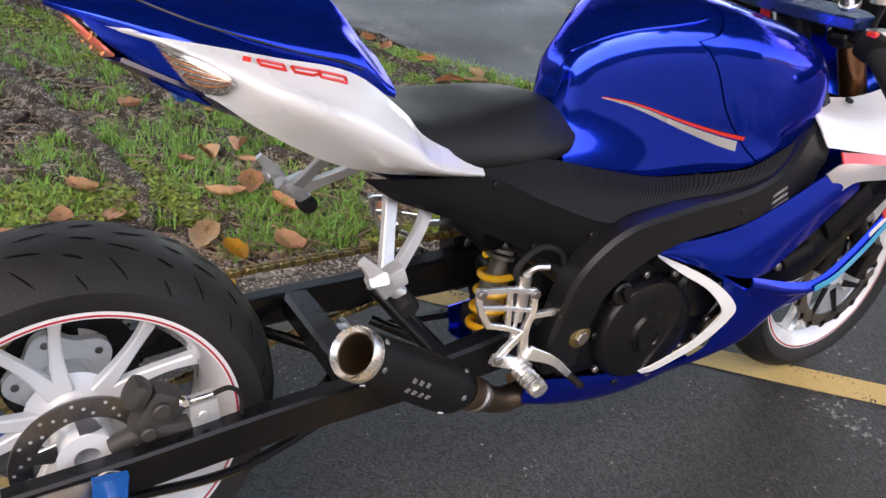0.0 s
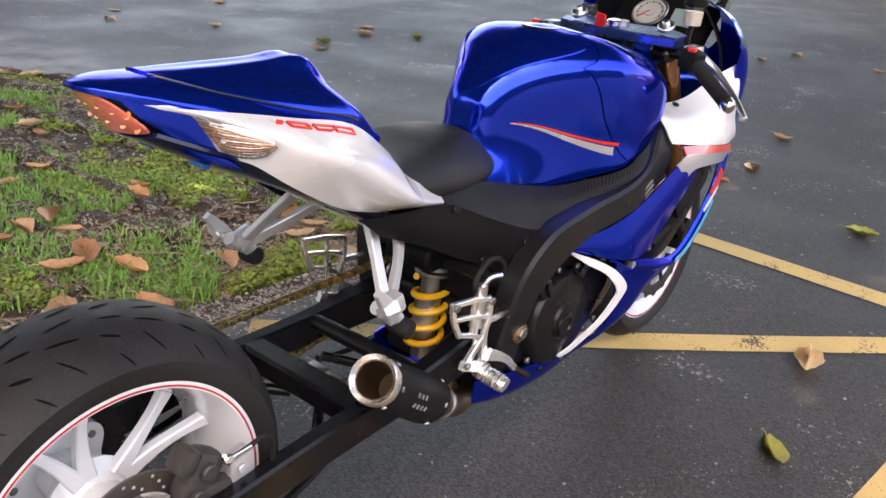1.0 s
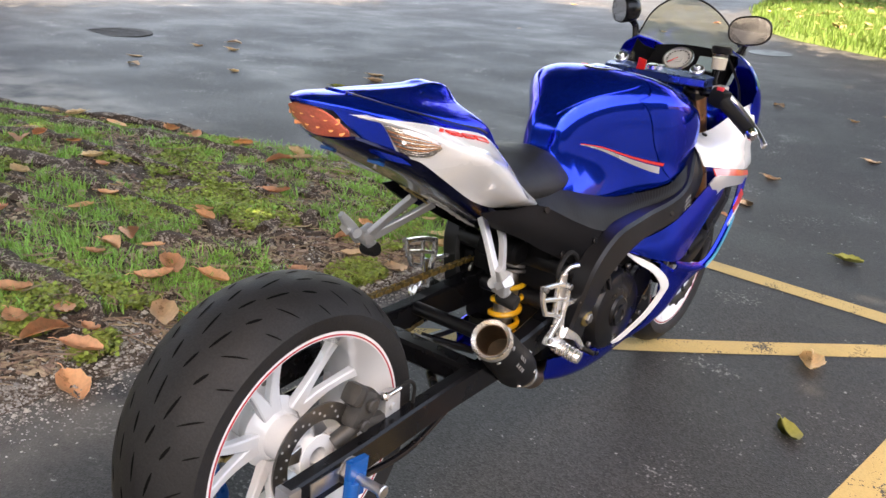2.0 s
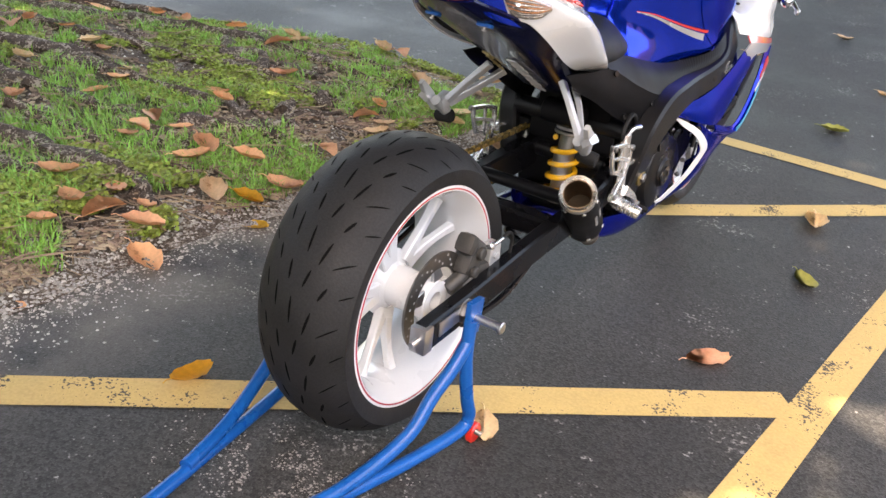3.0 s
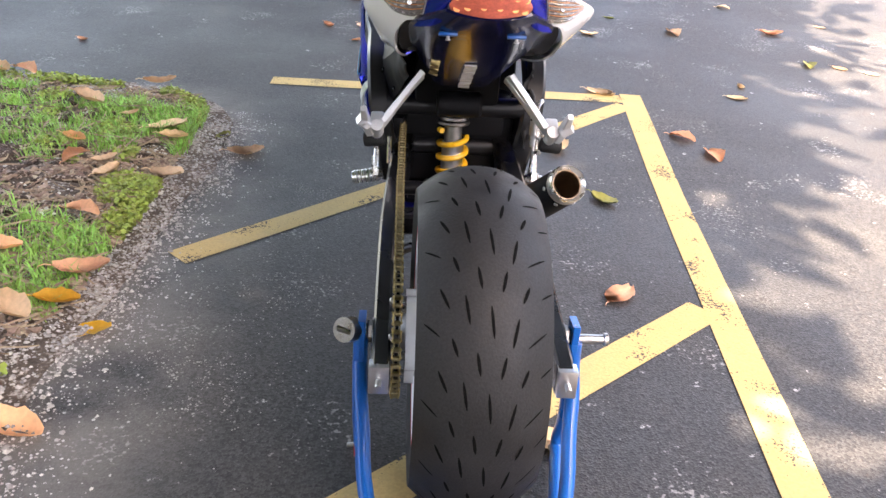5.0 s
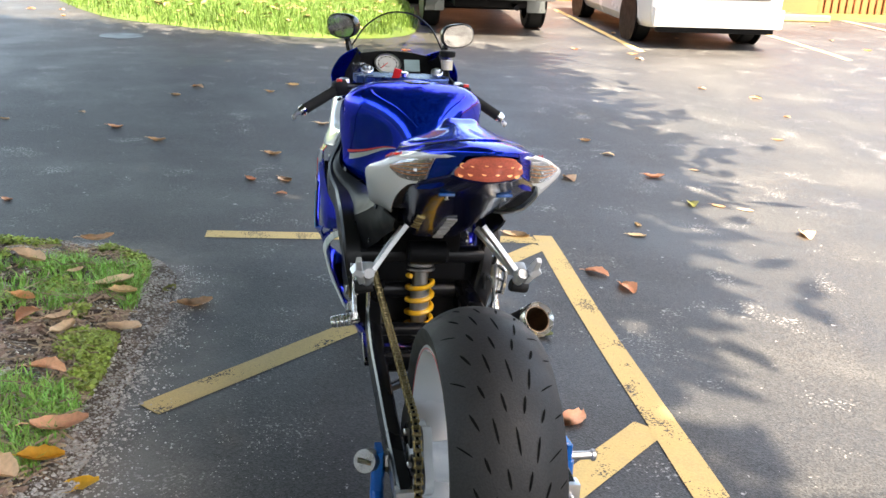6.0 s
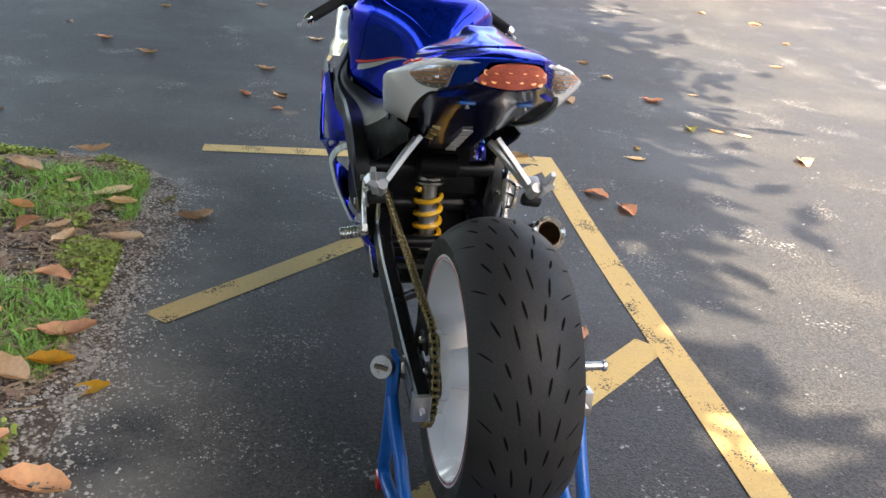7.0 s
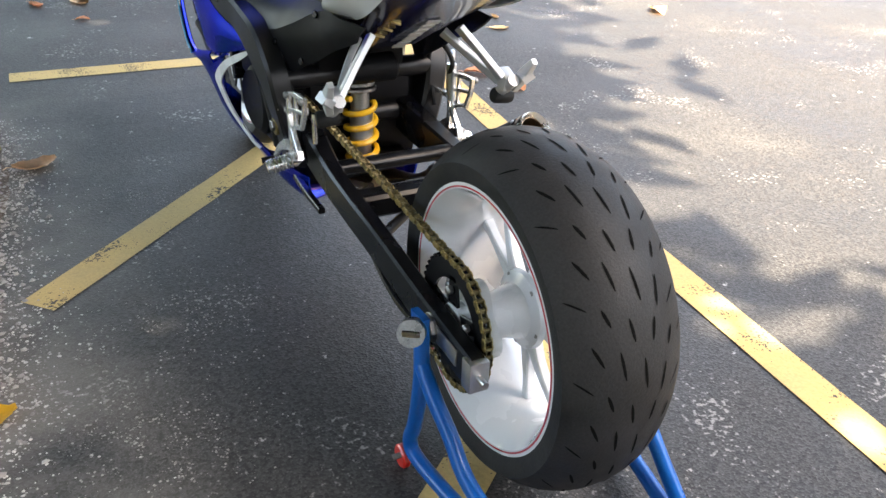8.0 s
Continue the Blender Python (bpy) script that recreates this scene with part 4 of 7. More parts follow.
for k in range(5):
    block((-0.074, 0.400 + k * 0.020, 0.761 - k * 0.011), (0.020, 0.004, 0.004), (-30, 18, 30 * (k % 2)), 0)(bm)
part("sticker", bm, M_GOLD, under, "gold sticker as bars")
for x in (-0.064, 0.060):
    b = part("plate_bolt", shape(rod((x, 0.150, 0.884), (x, 0.146, 0.870), 0.003, None, 8), disc((x, 0.146, 0.870), (0, -0.3, -1), 0.005, 0.003, 8)), M_STEEL, tail)
    part("plate_clip", shape(block((x, 0.148, 0.878), (0.034, 0.012, 0.007), (-20, 0, 0), 0.2)), M_STAND, b, "bright blue clip")


# side covers, frame
CARBON = [[(0.132, 0.60, 0.738), (0.126, 0.72, 0.735), (0.135, 0.84, 0.708), (0.160, 0.97, 0.688), (0.205, 1.10, 0.706), (0.216, 1.20, 0.735), (0.208, 1.30, 0.757)],
          [(0.142, 0.605, 0.728), (0.158, 0.72, 0.700), (0.175, 0.84, 0.675), (0.192, 0.97, 0.672), (0.222, 1.10, 0.690), (0.228, 1.20, 0.715), (0.216, 1.30, 0.742)],
          [(0.150, 0.61, 0.722), (0.178, 0.72, 0.672), (0.200, 0.84, 0.632), (0.212, 0.97, 0.645), (0.226, 1.10, 0.672), (0.230, 1.20, 0.697), (0.218, 1.30, 0.728)]]
BLACKC = [[(0.138, 0.40, 0.745), (0.150, 0.50, 0.738), (0.152, 0.60, 0.728), (0.178, 0.72, 0.672), (0.198, 0.83, 0.632)],
          [(0.138, 0.43, 0.722), (0.150, 0.52, 0.700), (0.160, 0.62, 0.665), (0.178, 0.73, 0.625), (0.196, 0.82, 0.590)],
          [(0.130, 0.46, 0.700), (0.140, 0.56, 0.655), (0.148, 0.64, 0.610), (0.160, 0.73, 0.565), (0.180, 0.79, 0.530)]]
for s in (1, -1):
    side = (lambda f: f) if s > 0 else flip
    part("carbon_side_cover", shape(patch(CARBON, 0.004, 12, 30, s < 0)), M_CARBON, bike, "carbon weave side cover below the tank")
    cov = part("subframe_cover", shape(patch(BLACKC, 0.004, 12, 20, s < 0)), M_PLASTIC, bike, "matt black subframe cover")
    for y, z, x in ((0.80, 0.612, 0.1945), (0.705, 0.59, 0.163), (0.62, 0.715, 0.156)):
        part("cover_bolt", shape(side(disc((x, y, z), (1, -0.2, 0.2), 0.008, 0.005, 10))), M_BLACK, cov)
    spar = part("frame_spar", shape(side(bar([V(0.150, 1.38, 0.79), V(0.196, 1.31, 0.735), V(0.218, 1.20, 0.678), V(0.220, 1.08, 0.640), V(0.216, 0.95, 0.618), V(0.212, 0.86, 0.590), V(0.204, 0.80, 0.535), V(0.190, 0.785, 0.46), V(0.176, 0.785, 0.40), V(0.166, 0.79, 0.33)],
                                        [0.04, 0.045, 0.045, 0.05, 0.055, 0.055, 0.055, 0.055, 0.055, 0.05], [0.07, 0.08, 0.075, 0.07, 0.075, 0.095, 0.095, 0.09, 0.09, 0.08], 44))), M_FRAME, bike, "dark grey aluminium frame spar")
    part("frame_bolt", shape(side(disc((0.241, 1.10, 0.645), (1, 0, 0.2), 0.009, 0.005, 12))), M_BLACK, spar)
    bm = bmesh.new()
    for k in range(3):
        side(bar([V(0.2425, 1.135 + 0.006 * k, 0.650 - 0.012 * k), V(0.2425, 1.20 + 0.006 * k, 0.679 - 0.012 * k)], 0.002, 0.006))(bm)
    part("frame_label", bm, M_PRINT, spar, "grey warning label as bars")
    piv = part("pivot_nut", shape(side(lathe([(0.200, 0.0), (0.200, 0.025), (0.208, 0.024), (0.210, 0.018), (0.210, 0.0)], (0, 0.806, 0.408), "x", 24, False))), M_GOLD, spar, "gold swingarm pivot ring")
    part("pivot_bolt", shape(side(disc((0.208, 0.806, 0.408), (1, 0, 0), 0.014, 0.010, 6))), M_STEEL, piv)

# engine
eng = part("engine", shape(block((0, 1.00, 0.40), (0.34, 0.40, 0.24), (0, 0, 0), 0.12), block((0, 1.12, 0.55), (0.36, 0.22, 0.20), (-25, 0, 0), 0.12), block((0, 0.86, 0.42), (0.32, 0.14, 0.22), (0, 0, 0), 0.15), block((0, 1.0, 0.26), (0.26, 0.34, 0.08), (0, 0, 0), 0.2)), M_PLASTIC, bike, "black engine block")
cl = part("clutch_cover", shape(lathe([(0.14, 0.0), (0.14, 0.118), (0.185, 0.116), (0.198, 0.106), (0.203, 0.09), (0.205, 0.045), (0.212, 0.04), (0.212, 0.0)], (0, 0.985, 0.375), "x", 48, False)), M_BLACK, eng, "round black clutch cover")
part("cover_boss", shape(lathe([(0.21, 0.0), (0.21, 0.032), (0.217, 0.030), (0.217, 0.020), (0.213, 0.018), (0.213, 0.0)], (0, 0.985, 0.365), "x", 32, False)), M_BLACK, cl)
part("starter_cover", shape(lathe([(0.14, 0.0), (0.14, 0.062), (0.19, 0.058), (0.196, 0.05), (0.196, 0.0)], (0, 1.10, 0.44), "x", 36, False), plate([(1.02, 0.48), (1.10, 0.505), (1.16, 0.47), (1.17, 0.40), (1.12, 0.33), (1.05, 0.29)], 0.12, 0.185)), M_BLACK, eng)
part("oil_cap", shape(disc((0.185, 0.90, 0.475), (1, 0, 0), 0.024, 0.018, 20), block((0.205, 0.90, 0.475), (0.012, 0.008, 0.036), (30, 0, 0), 0.2)), M_BLACK, eng, "black oil filler cap")
for a in (10, 35, 65, 100, 140, 175, 215, 250, 290, 330):
    t = math.radians(a)
    part("case_bolt", shape(disc((0.182, 0.985 + 0.126 * math.cos(t), 0.375 + 0.126 * math.sin(t)), (1, 0, 0), 0.0075, 0.010, 8)), M_BLACK if a in (140, 175, 250) else M_STEEL, eng)
for y, z in ((1.145, 0.455), (1.155, 0.42), (1.14, 0.375), (1.12, 0.335), (1.07, 0.402)):
    part("case_bolt", shape(disc((0.188, y, z), (1, 0, 0), 0.007, 0.010, 8)), M_STEEL, eng)
part("sprocket_cover", shape(block((-0.16, 0.84, 0.42), (0.05, 0.14, 0.15), (0, 0, 0), 0.3), disc((-0.14, 1.02, 0.40), (-1, 0, 0), 0.09, 0.06, 32), rod((-0.17, 0.98, 0.52), (-0.17, 0.90, 0.60), 0.025)), M_PLASTIC, eng)
part("coolant_hose", shape(tube([(-0.17, 1.05, 0.56), (-0.19, 0.93, 0.50), (-0.185, 0.88, 0.40), (-0.17, 0.90, 0.32)], 0.019, 12, 20)), M_RUBBER, eng)
part("brake_hose", shape(tube([(0.19, 0.67, 0.53), (0.19, 0.655, 0.57), (0.185, 0.70, 0.60), (0.18, 0.755, 0.57), (0.185, 0.755, 0.50), (0.18, 0.72, 0.44)], 0.006, 8, 26)), M_RUBBER, eng)
part("radiator", shape(block((0, 1.32, 0.52), (0.36, 0.04, 0.30), (-18, 0, 0), 0.1)), M_BLACK, bike)
for x in (-0.12, -0.04, 0.04, 0.12):
    part("header_pipe", shape(tube([(x, 1.25, 0.46), (x, 1.33, 0.34), (x * 0.8, 1.24, 0.24), (x * 0.5, 1.0, 0.20), (0.05, 0.80, 0.21)], 0.019, 10, 20)), M_EXH, bike)

# ---- fairings ----
for s in (1, -1):
    side = (lambda f: f) if s > 0 else flip
    m = s < 0
    # blue flank over and in front of the opening, then the rail under it
    TOPB = [[(0.205, 0.945, 0.566), (0.235, 1.06, 0.592), (0.250, 1.18, 0.645), (0.256, 1.27, 0.690), (0.256, 1.34, 0.712)],
            [(0.212, 0.96, 0.556), (0.246, 1.08, 0.555), (0.260, 1.20, 0.595), (0.266, 1.30, 0.648), (0.266, 1.38, 0.684)],
            [(0.214, 0.985, 0.545), (0.246, 1.09, 0.512), (0.256, 1.18, 0.500), (0.258, 1.25, 0.540), (0.260, 1.40, 0.655)]]
    fair = part("side_fairing", shape(patch(TOPB, 0.004, 12, 24, m)), M_BLUE, bike, "glossy blue side fairing with an open air vent")
    RAIL = [[(0.256, 1.16, 0.500), (0.262, 1.28, 0.470), (0.264, 1.36, 0.468), (0.260, 1.46, 0.528), (0.251, 1.54, 0.600), (0.246, 1.57, 0.655)],
            [(0.262, 1.16, 0.485), (0.272, 1.28, 0.452), (0.274, 1.37, 0.452), (0.269, 1.48, 0.522), (0.260, 1.57, 0.600), (0.253, 1.605, 0.668)],
            [(0.254, 1.15, 0.468), (0.262, 1.28, 0.438), (0.264, 1.38, 0.440), (0.257, 1.49, 0.510), (0.250, 1.585, 0.595), (0.242, 1.63, 0.675)]]
    part("vent_rail", shape(patch(RAIL, 0.004, 8, 28, m)), M_BLUE, fair, "blue lower rail of the vent")
    STR = [[(0.253, 1.335, 0.733), (0.255, 1.43, 0.722), (0.249, 1.54, 0.704), (0.238, 1.65, 0.690)], [(0.260, 1.33, 0.715), (0.263, 1.42, 0.706), (0.258, 1.53, 0.690), (0.245, 1.64, 0.677)]]
    part("stripe", shape(patch(STR, 0.004, 4, 16, m)), M_REDP, fair, "red fairing stripe")
    STR2 = [[(0.258, 1.285, 0.700), (0.262, 1.33, 0.716), (0.263, 1.42, 0.7065), (0.258, 1.53, 0.690), (0.245, 1.64, 0.677)], [(0.266, 1.33, 0.662), (0.268, 1.37, 0.678), (0.267, 1.44, 0.674), (0.260, 1.53, 0.664), (0.247, 1.615, 0.655)]]
    part("stripe", shape(patch(STR2, 0.004, 5, 16, m)), M_SILVER, fair, "silver fairing stripe")
    VENT = [[(0.225, 1.20, 0.53), (0.232, 1.33, 0.62), (0.230, 1.45, 0.665), (0.224, 1.58, 0.66)], [(0.225, 1.20, 0.47), (0.232, 1.34, 0.45), (0.230, 1.46, 0.52), (0.224, 1.57, 0.60)]]
    vent = part("vent_panel", shape(patch(VENT, 0.004, 6, 14, m)), M_BLACK, fair, "black recessed vent panel")
    part("vent_duct", shape(side(rod((0.235, 1.26, 0.505), (0.245, 1.32, 0.535), 0.016)), side(block((0.235, 1.42, 0.60), (0.02, 0.13, 0.05), (38, 0, 0), 0.2))), M_PLASTIC, vent)
    part("fairing_bolt", shape(side(disc((0.236, 1.25, 0.50), (1, 0, 0), 0.009, 0.008, 10))), M_STEEL, vent)
    # lower blue body in front of the white sweep
    LOW = [[(0.235, 1.07, 0.512), (0.256, 1.16, 0.470), (0.262, 1.28, 0.440), (0.260, 1.38, 0.438)],
           [(0.242, 1.10, 0.495), (0.250, 1.20, 0.435), (0.246, 1.27, 0.398), (0.230, 1.33, 0.385)],
           [(0.225, 1.13, 0.335), (0.224, 1.19, 0.322), (0.218, 1.25, 0.322), (0.19, 1.32, 0.35)],
           [(0.190, 1.02, 0.255), (0.19, 1.12, 0.262), (0.185, 1.20, 0.280), (0.17, 1.29, 0.32)]]
    part("lower_fairing", shape(patch(LOW, 0.004, 14, 16, m)), M_BLUE, fair, "blue lower fairing")
    WV = [[(0.208, 0.955, 0.552), (0.230, 1.03, 0.522), (0.245, 1.09, 0.487), (0.252, 1.135, 0.440), (0.246, 1.132, 0.405), (0.232, 1.092, 0.345), (0.210, 1.03, 0.285), (0.198, 1.00, 0.270)],
          [(0.206, 0.962, 0.546), (0.224, 1.01, 0.508), (0.236, 1.052, 0.474), (0.242, 1.085, 0.430), (0.238, 1.082, 0.402), (0.228, 1.055, 0.350), (0.208, 1.01, 0.297), (0.198, 0.985, 0.281)]]
    slim = (0.0, 0.22, 0.40, 0.44, 0.44, 0.40, 0.28, 0.10)
    WV[1] = [tuple(V(*b).lerp(V(*a), f)) for a, b, f in zip(WV[0], WV[1], slim)]
    part("white_sweep", shape(patch([[(x + 0.004, y, z) for x, y, z in r] for r in WV], 0.004, 6, 40, m)), M_WHITE, fair, "white sweeping fairing edge")
    BEL = [[(0.150, 0.745, 0.288), (0.172, 0.84, 0.282), (0.190, 0.94, 0.280), (0.198, 1.03, 0.285), (0.205, 1.10, 0.30)],
           [(0.144, 0.750, 0.250), (0.165, 0.84, 0.248), (0.182, 0.94, 0.248), (0.190, 1.03, 0.254), (0.19, 1.12, 0.265)],
           [(0.128, 0.765, 0.214), (0.128, 0.85, 0.188), (0.13, 0.94, 0.175), (0.135, 1.03, 0.178), (0.13, 1.14, 0.195)],
           [(0.0, 0.90, 0.170), (0.0, 0.93, 0.160), (0.0, 0.98, 0.155), (0.0, 1.05, 0.158), (0.0, 1.15, 0.175)]]
    part("belly_pan", shape(patch(BEL, 0.004, 14, 20, m)), M_BLUE, fair, "blue belly pan")
    for name, pts, w, material, label in (("decal", [(0.268, 1.505, 0.585), (0.266, 1.535, 0.610), (0.264, 1.56, 0.640)], 0.030, M_REDP, "red decal block"), ("decal", [(0.270, 1.475, 0.548), (0.269, 1.51, 0.575), (0.266, 1.545, 0.600)], 0.010, M_WHITE, "white decal bars"), ("decal", [(0.276, 1.34, 0.450), (0.276, 1.40, 0.470), (0.272, 1.48, 0.525), (0.266, 1.53, 0.565)], 0.013, M_CYAN, "light blue decal stripe")):
        part(name, shape(side(bar(pts, 0.003, w, 12))), material, fair, label)
    # white shoulder panel and blue nose
    SH = [[(0.145, 1.29, 0.825), (0.150, 1.40, 0.800), (0.168, 1.50, 0.805), (0.195, 1.60, 0.850), (0.215, 1.68, 0.875)],
          [(0.200, 1.29, 0.800), (0.215, 1.40, 0.775), (0.225, 1.50, 0.775), (0.232, 1.60, 0.80), (0.228, 1.70, 0.825)],
          [(0.226, 1.30, 0.770), (0.240, 1.40, 0.745), (0.246, 1.50, 0.735), (0.245, 1.60, 0.740), (0.232, 1.70, 0.755)],
          [(0.232, 1.32, 0.736), (0.246, 1.42, 0.722), (0.247, 1.52, 0.708), (0.240, 1.62, 0.696), (0.226, 1.70, 0.70)]]
    sh = part("shoulder_panel", shape(patch(SH, 0.004, 14, 20, m)), M_WHITE, bike, "pearl white upper side fairing")
    part("panel_plug", shape(side(disc((0.178, 1.43, 0.797), (0.3, 0, 1), 0.009, 0.005, 12))), M_BLACK, sh)
    part("panel_plug", shape(side(disc((0.205, 1.60, 0.845), (0.5, -0.3, 1), 0.009, 0.005, 12))), M_BLACK, sh)
    NOSE = [[(0.150, 1.565, 1.030), (0.130, 1.68, 1.010), (0.095, 1.82, 0.965), (0.045, 1.95, 0.90), (0.0, 2.0, 0.86)],
            [(0.205, 1.585, 0.995), (0.190, 1.69, 0.975), (0.150, 1.83, 0.920), (0.075, 1.96, 0.855), (0.0, 2.01, 0.83)],
            [(0.238, 1.625, 0.930), (0.222, 1.72, 0.905), (0.180, 1.84, 0.850), (0.095, 1.95, 0.795), (0.0, 2.0, 0.78)],
            [(0.222, 1.665, 0.868), (0.226, 1.74, 0.820), (0.185, 1.83, 0.780), (0.095, 1.92, 0.745), (0.0, 1.96, 0.735)],
            [(0.226, 1.695, 0.700), (0.205, 1.76, 0.705), (0.165, 1.82, 0.700), (0.08, 1.88, 0.69), (0.0, 1.91, 0.685)]]
    nose = part("nose_fairing", shape(patch(NOSE, 0.004, 18, 20, m)), M_BLUE, bike, "blue nose fairing")
    part("inner_fairing", shape(side(patch([[(0.148, 1.56, 1.02), (0.14, 1.60, 1.0), (0.12, 1.70, 0.98)], [(0.190, 1.60, 0.93), (0.175, 1.64, 0.92), (0.15, 1.74, 0.90)], [(0.190, 1.66, 0.86), (0.175, 1.68, 0.85), (0.15, 1.75, 0.84)]], 0.004, 8, 8))), M_PLASTIC, nose)
part("front_fender", shape(lathe([(-0.066, 0.298), (-0.060, 0.312), (-0.03, 0.322), (0, 0.325), (0.03, 0.322), (0.060, 0.312), (0.066, 0.298)], (0, 0, 0), "x", 64, False)), M_BLUE, bike, "blue front fender")
fender = bpy.data.objects["front_fender"]
keep = bmesh.new()
keep.from_mesh(fender.data)
bmesh.ops.delete(keep, geom=[v for v in keep.verts if not (30 < math.degrees(math.atan2(v.co.z, v.co.y)) < 165)], context="VERTS")
bmesh.ops.translate(keep, verts=keep.verts, vec=(0, FY, FZ))
bmesh.ops.solidify(keep, geom=keep.faces[:], thickness=0.003)
keep.to_mesh(fender.data)
keep.free()
SCREEN = [[(-0.165, 1.60, 1.035), (-0.12, 1.575, 1.105), (-0.06, 1.56, 1.148), (0.0, 1.555, 1.160), (0.06, 1.56, 1.148), (0.12, 1.575, 1.105), (0.165, 1.60, 1.035)],
          [(-0.150, 1.72, 1.015), (-0.11, 1.71, 1.055), (-0.06, 1.70, 1.085), (0.0, 1.70, 1.092), (0.06, 1.70, 1.085), (0.11, 1.71, 1.055), (0.150, 1.72, 1.015)],
          [(-0.098, 1.83, 0.968), (-0.07, 1.84, 0.985), (-0.035, 1.85, 0.995), (0.0, 1.85, 1.0), (0.035, 1.85, 0.995), (0.07, 1.84, 0.985), (0.098, 1.83, 0.968)]]
scr = part("windscreen", shape(patch(SCREEN, 0.003, 12, 28, ref=(0, 0, 1))), M_SCREEN, bike, "clear faintly tinted windscreen")
scr.visible_shadow = False
part("screen_edge", shape(tube(SCREEN[0], 0.003, 6, 40)), M_BLACK, scr, "dark rim of the screen")


def mirror(s, c, turn):
    arm = part("mirror", shape(tube([(s * 0.172, 1.60, 1.015), (s * 0.185, 1.60, 1.06), c - V(0, -0.03, 0.01)], [0.013, 0.011, 0.012], 10, 14)), M_BLACK, bike, "black rear-view mirror")
    t = pose(*c, *turn)
    bm = bmesh.new()
    rings = []
    for y, r in ((0.0, 0.96), (0.004, 1.0), (0.03, 0.95), (0.05, 0.78), (0.062, 0.45), (0.066, 0.1)):
        rings.append([t @ V(0.062 * r * math.copysign(abs(math.cos(a)) ** 0.8, math.cos(a)), y, 0.043 * r * math.copysign(abs(math.sin(a)) ** 0.8, math.sin(a))) for a in (math.tau * k / 32 for k in range(32))])
    vs = grid_faces(bm, rings, False, True)
    bm.faces.new(vs[-1])
    bm.faces.new(vs[0][::-1])
    part("mirror_shell", bm, M_BLACK, arm)
    bm = bmesh.new()
    ring = [t @ V(0.057 * math.copysign(abs(math.cos(a)) ** 0.8, math.cos(a)), -0.0015, 0.038 * math.copysign(abs(math.sin(a)) ** 0.8, math.sin(a))) for a in (math.tau * k / 32 for k in range(32))]
    bm.faces.new([bm.verts.new(p) for p in ring])
    bmesh.ops.solidify(bm, geom=bm.faces[:], thickness=0.001)
    part("mirror_glass", bm, M_MIRROR, arm, "mirror glass")


mirror(-1, V(-0.212, 1.53, 1.102), (6, 0, -40))
mirror(1, V(0.212, 1.53, 1.088), (3, -8, 12))

# ---- swingarm, chain, shock, exhaust ----
sw = part("swingarm", shape(both(bar([V(0.165, -0.135, 0.330), V(0.165, 0.15, 0.352), V(0.162, 0.40, 0.366), V(0.155, 0.56, 0.372), V(0.140, 0.72, 0.388), V(0.125, 0.82, 0.410)], [0.032, 0.034, 0.036, 0.04, 0.05, 0.05], [0.062, 0.066, 0.066, 0.07, 0.085, 0.08], 24))), M_BLACK, bike, "long black box-section swingarm")
part("cross_plate", shape(bar([V(-0.155, 0.415, 0.374), V(0.155, 0.415, 0.374)], 0.055, 0.05, 0, (0, 1, 0))), M_BLACK, sw)
part("cross_tube", shape(rod((-0.15, 0.565, 0.39), (0.15, 0.565, 0.39), 0.017)), M_BLACK, sw)
part("cross_plate", shape(block((0, 0.80, 0.29), (0.24, 0.08, 0.05), (0, 0, 0), 0.1)), M_BLACK, sw)
for s in (1, -1):
    part("brace", shape(rod((s * 0.16, 0.30, 0.345), (s * 0.04, 0.42, 0.33), 0.011)), M_BLACK, sw)
    part("brace", shape(tube([(s * 0.165, 0.02, 0.295), (s * 0.165, 0.20, 0.285), (s * 0.16, 0.36, 0.335)], 0.008, 8, 14)), M_BLACK, sw)
    part("brace", shape(rod((s * 0.10, 0.55, 0.33), (s * 0.02, 0.66, 0.28), 0.010)), M_BLACK, sw)
    adj = part("axle_adjuster", shape(block((s * 0.168, -0.135, 0.332), (0.036, 0.03, 0.056), (0, 0, 0), 0.1), rod((s * 0.168, -0.14, 0.332), (s * 0.168, -0.17, 0.331), 0.006)), M_ALU, sw, "silver chain adjuster block")
    part("axle_slot", shape(block((s * 0.1815, -0.045, 0.341), (0.004, 0.10, 0.032), (4, 0, 0), 0.3)), M_ALU, sw, "silver axle slot plate")
    part("axle_nut", shape(disc((s * 0.178, 0, AX_Z), (s, 0, 0), 0.022, 0.016, 6), disc((s * 0.178, 0, AX_Z), (s, 0, 0), 0.027, 0.006, 20)), M_STEEL, sw)
part("link_bolt", shape(both(rod((0.02, 0.47, 0.375), (0.055, 0.47, 0.375), 0.007)), block((0, 0.45, 0.375), (0.05, 0.03, 0.03), (0, 0, 0), 0.2)), M_STEEL, sw)
part("shock_link", shape(both(rod((0.03, 0.45, 0.37), (0.02, 0.60, 0.24), 0.007))), M_ALU, sw)
part("chain_guard_bolt", shape(rod((-0.17, 0.62, 0.43), (-0.17, 0.62, 0.50), 0.006)), M_CHROME, sw)

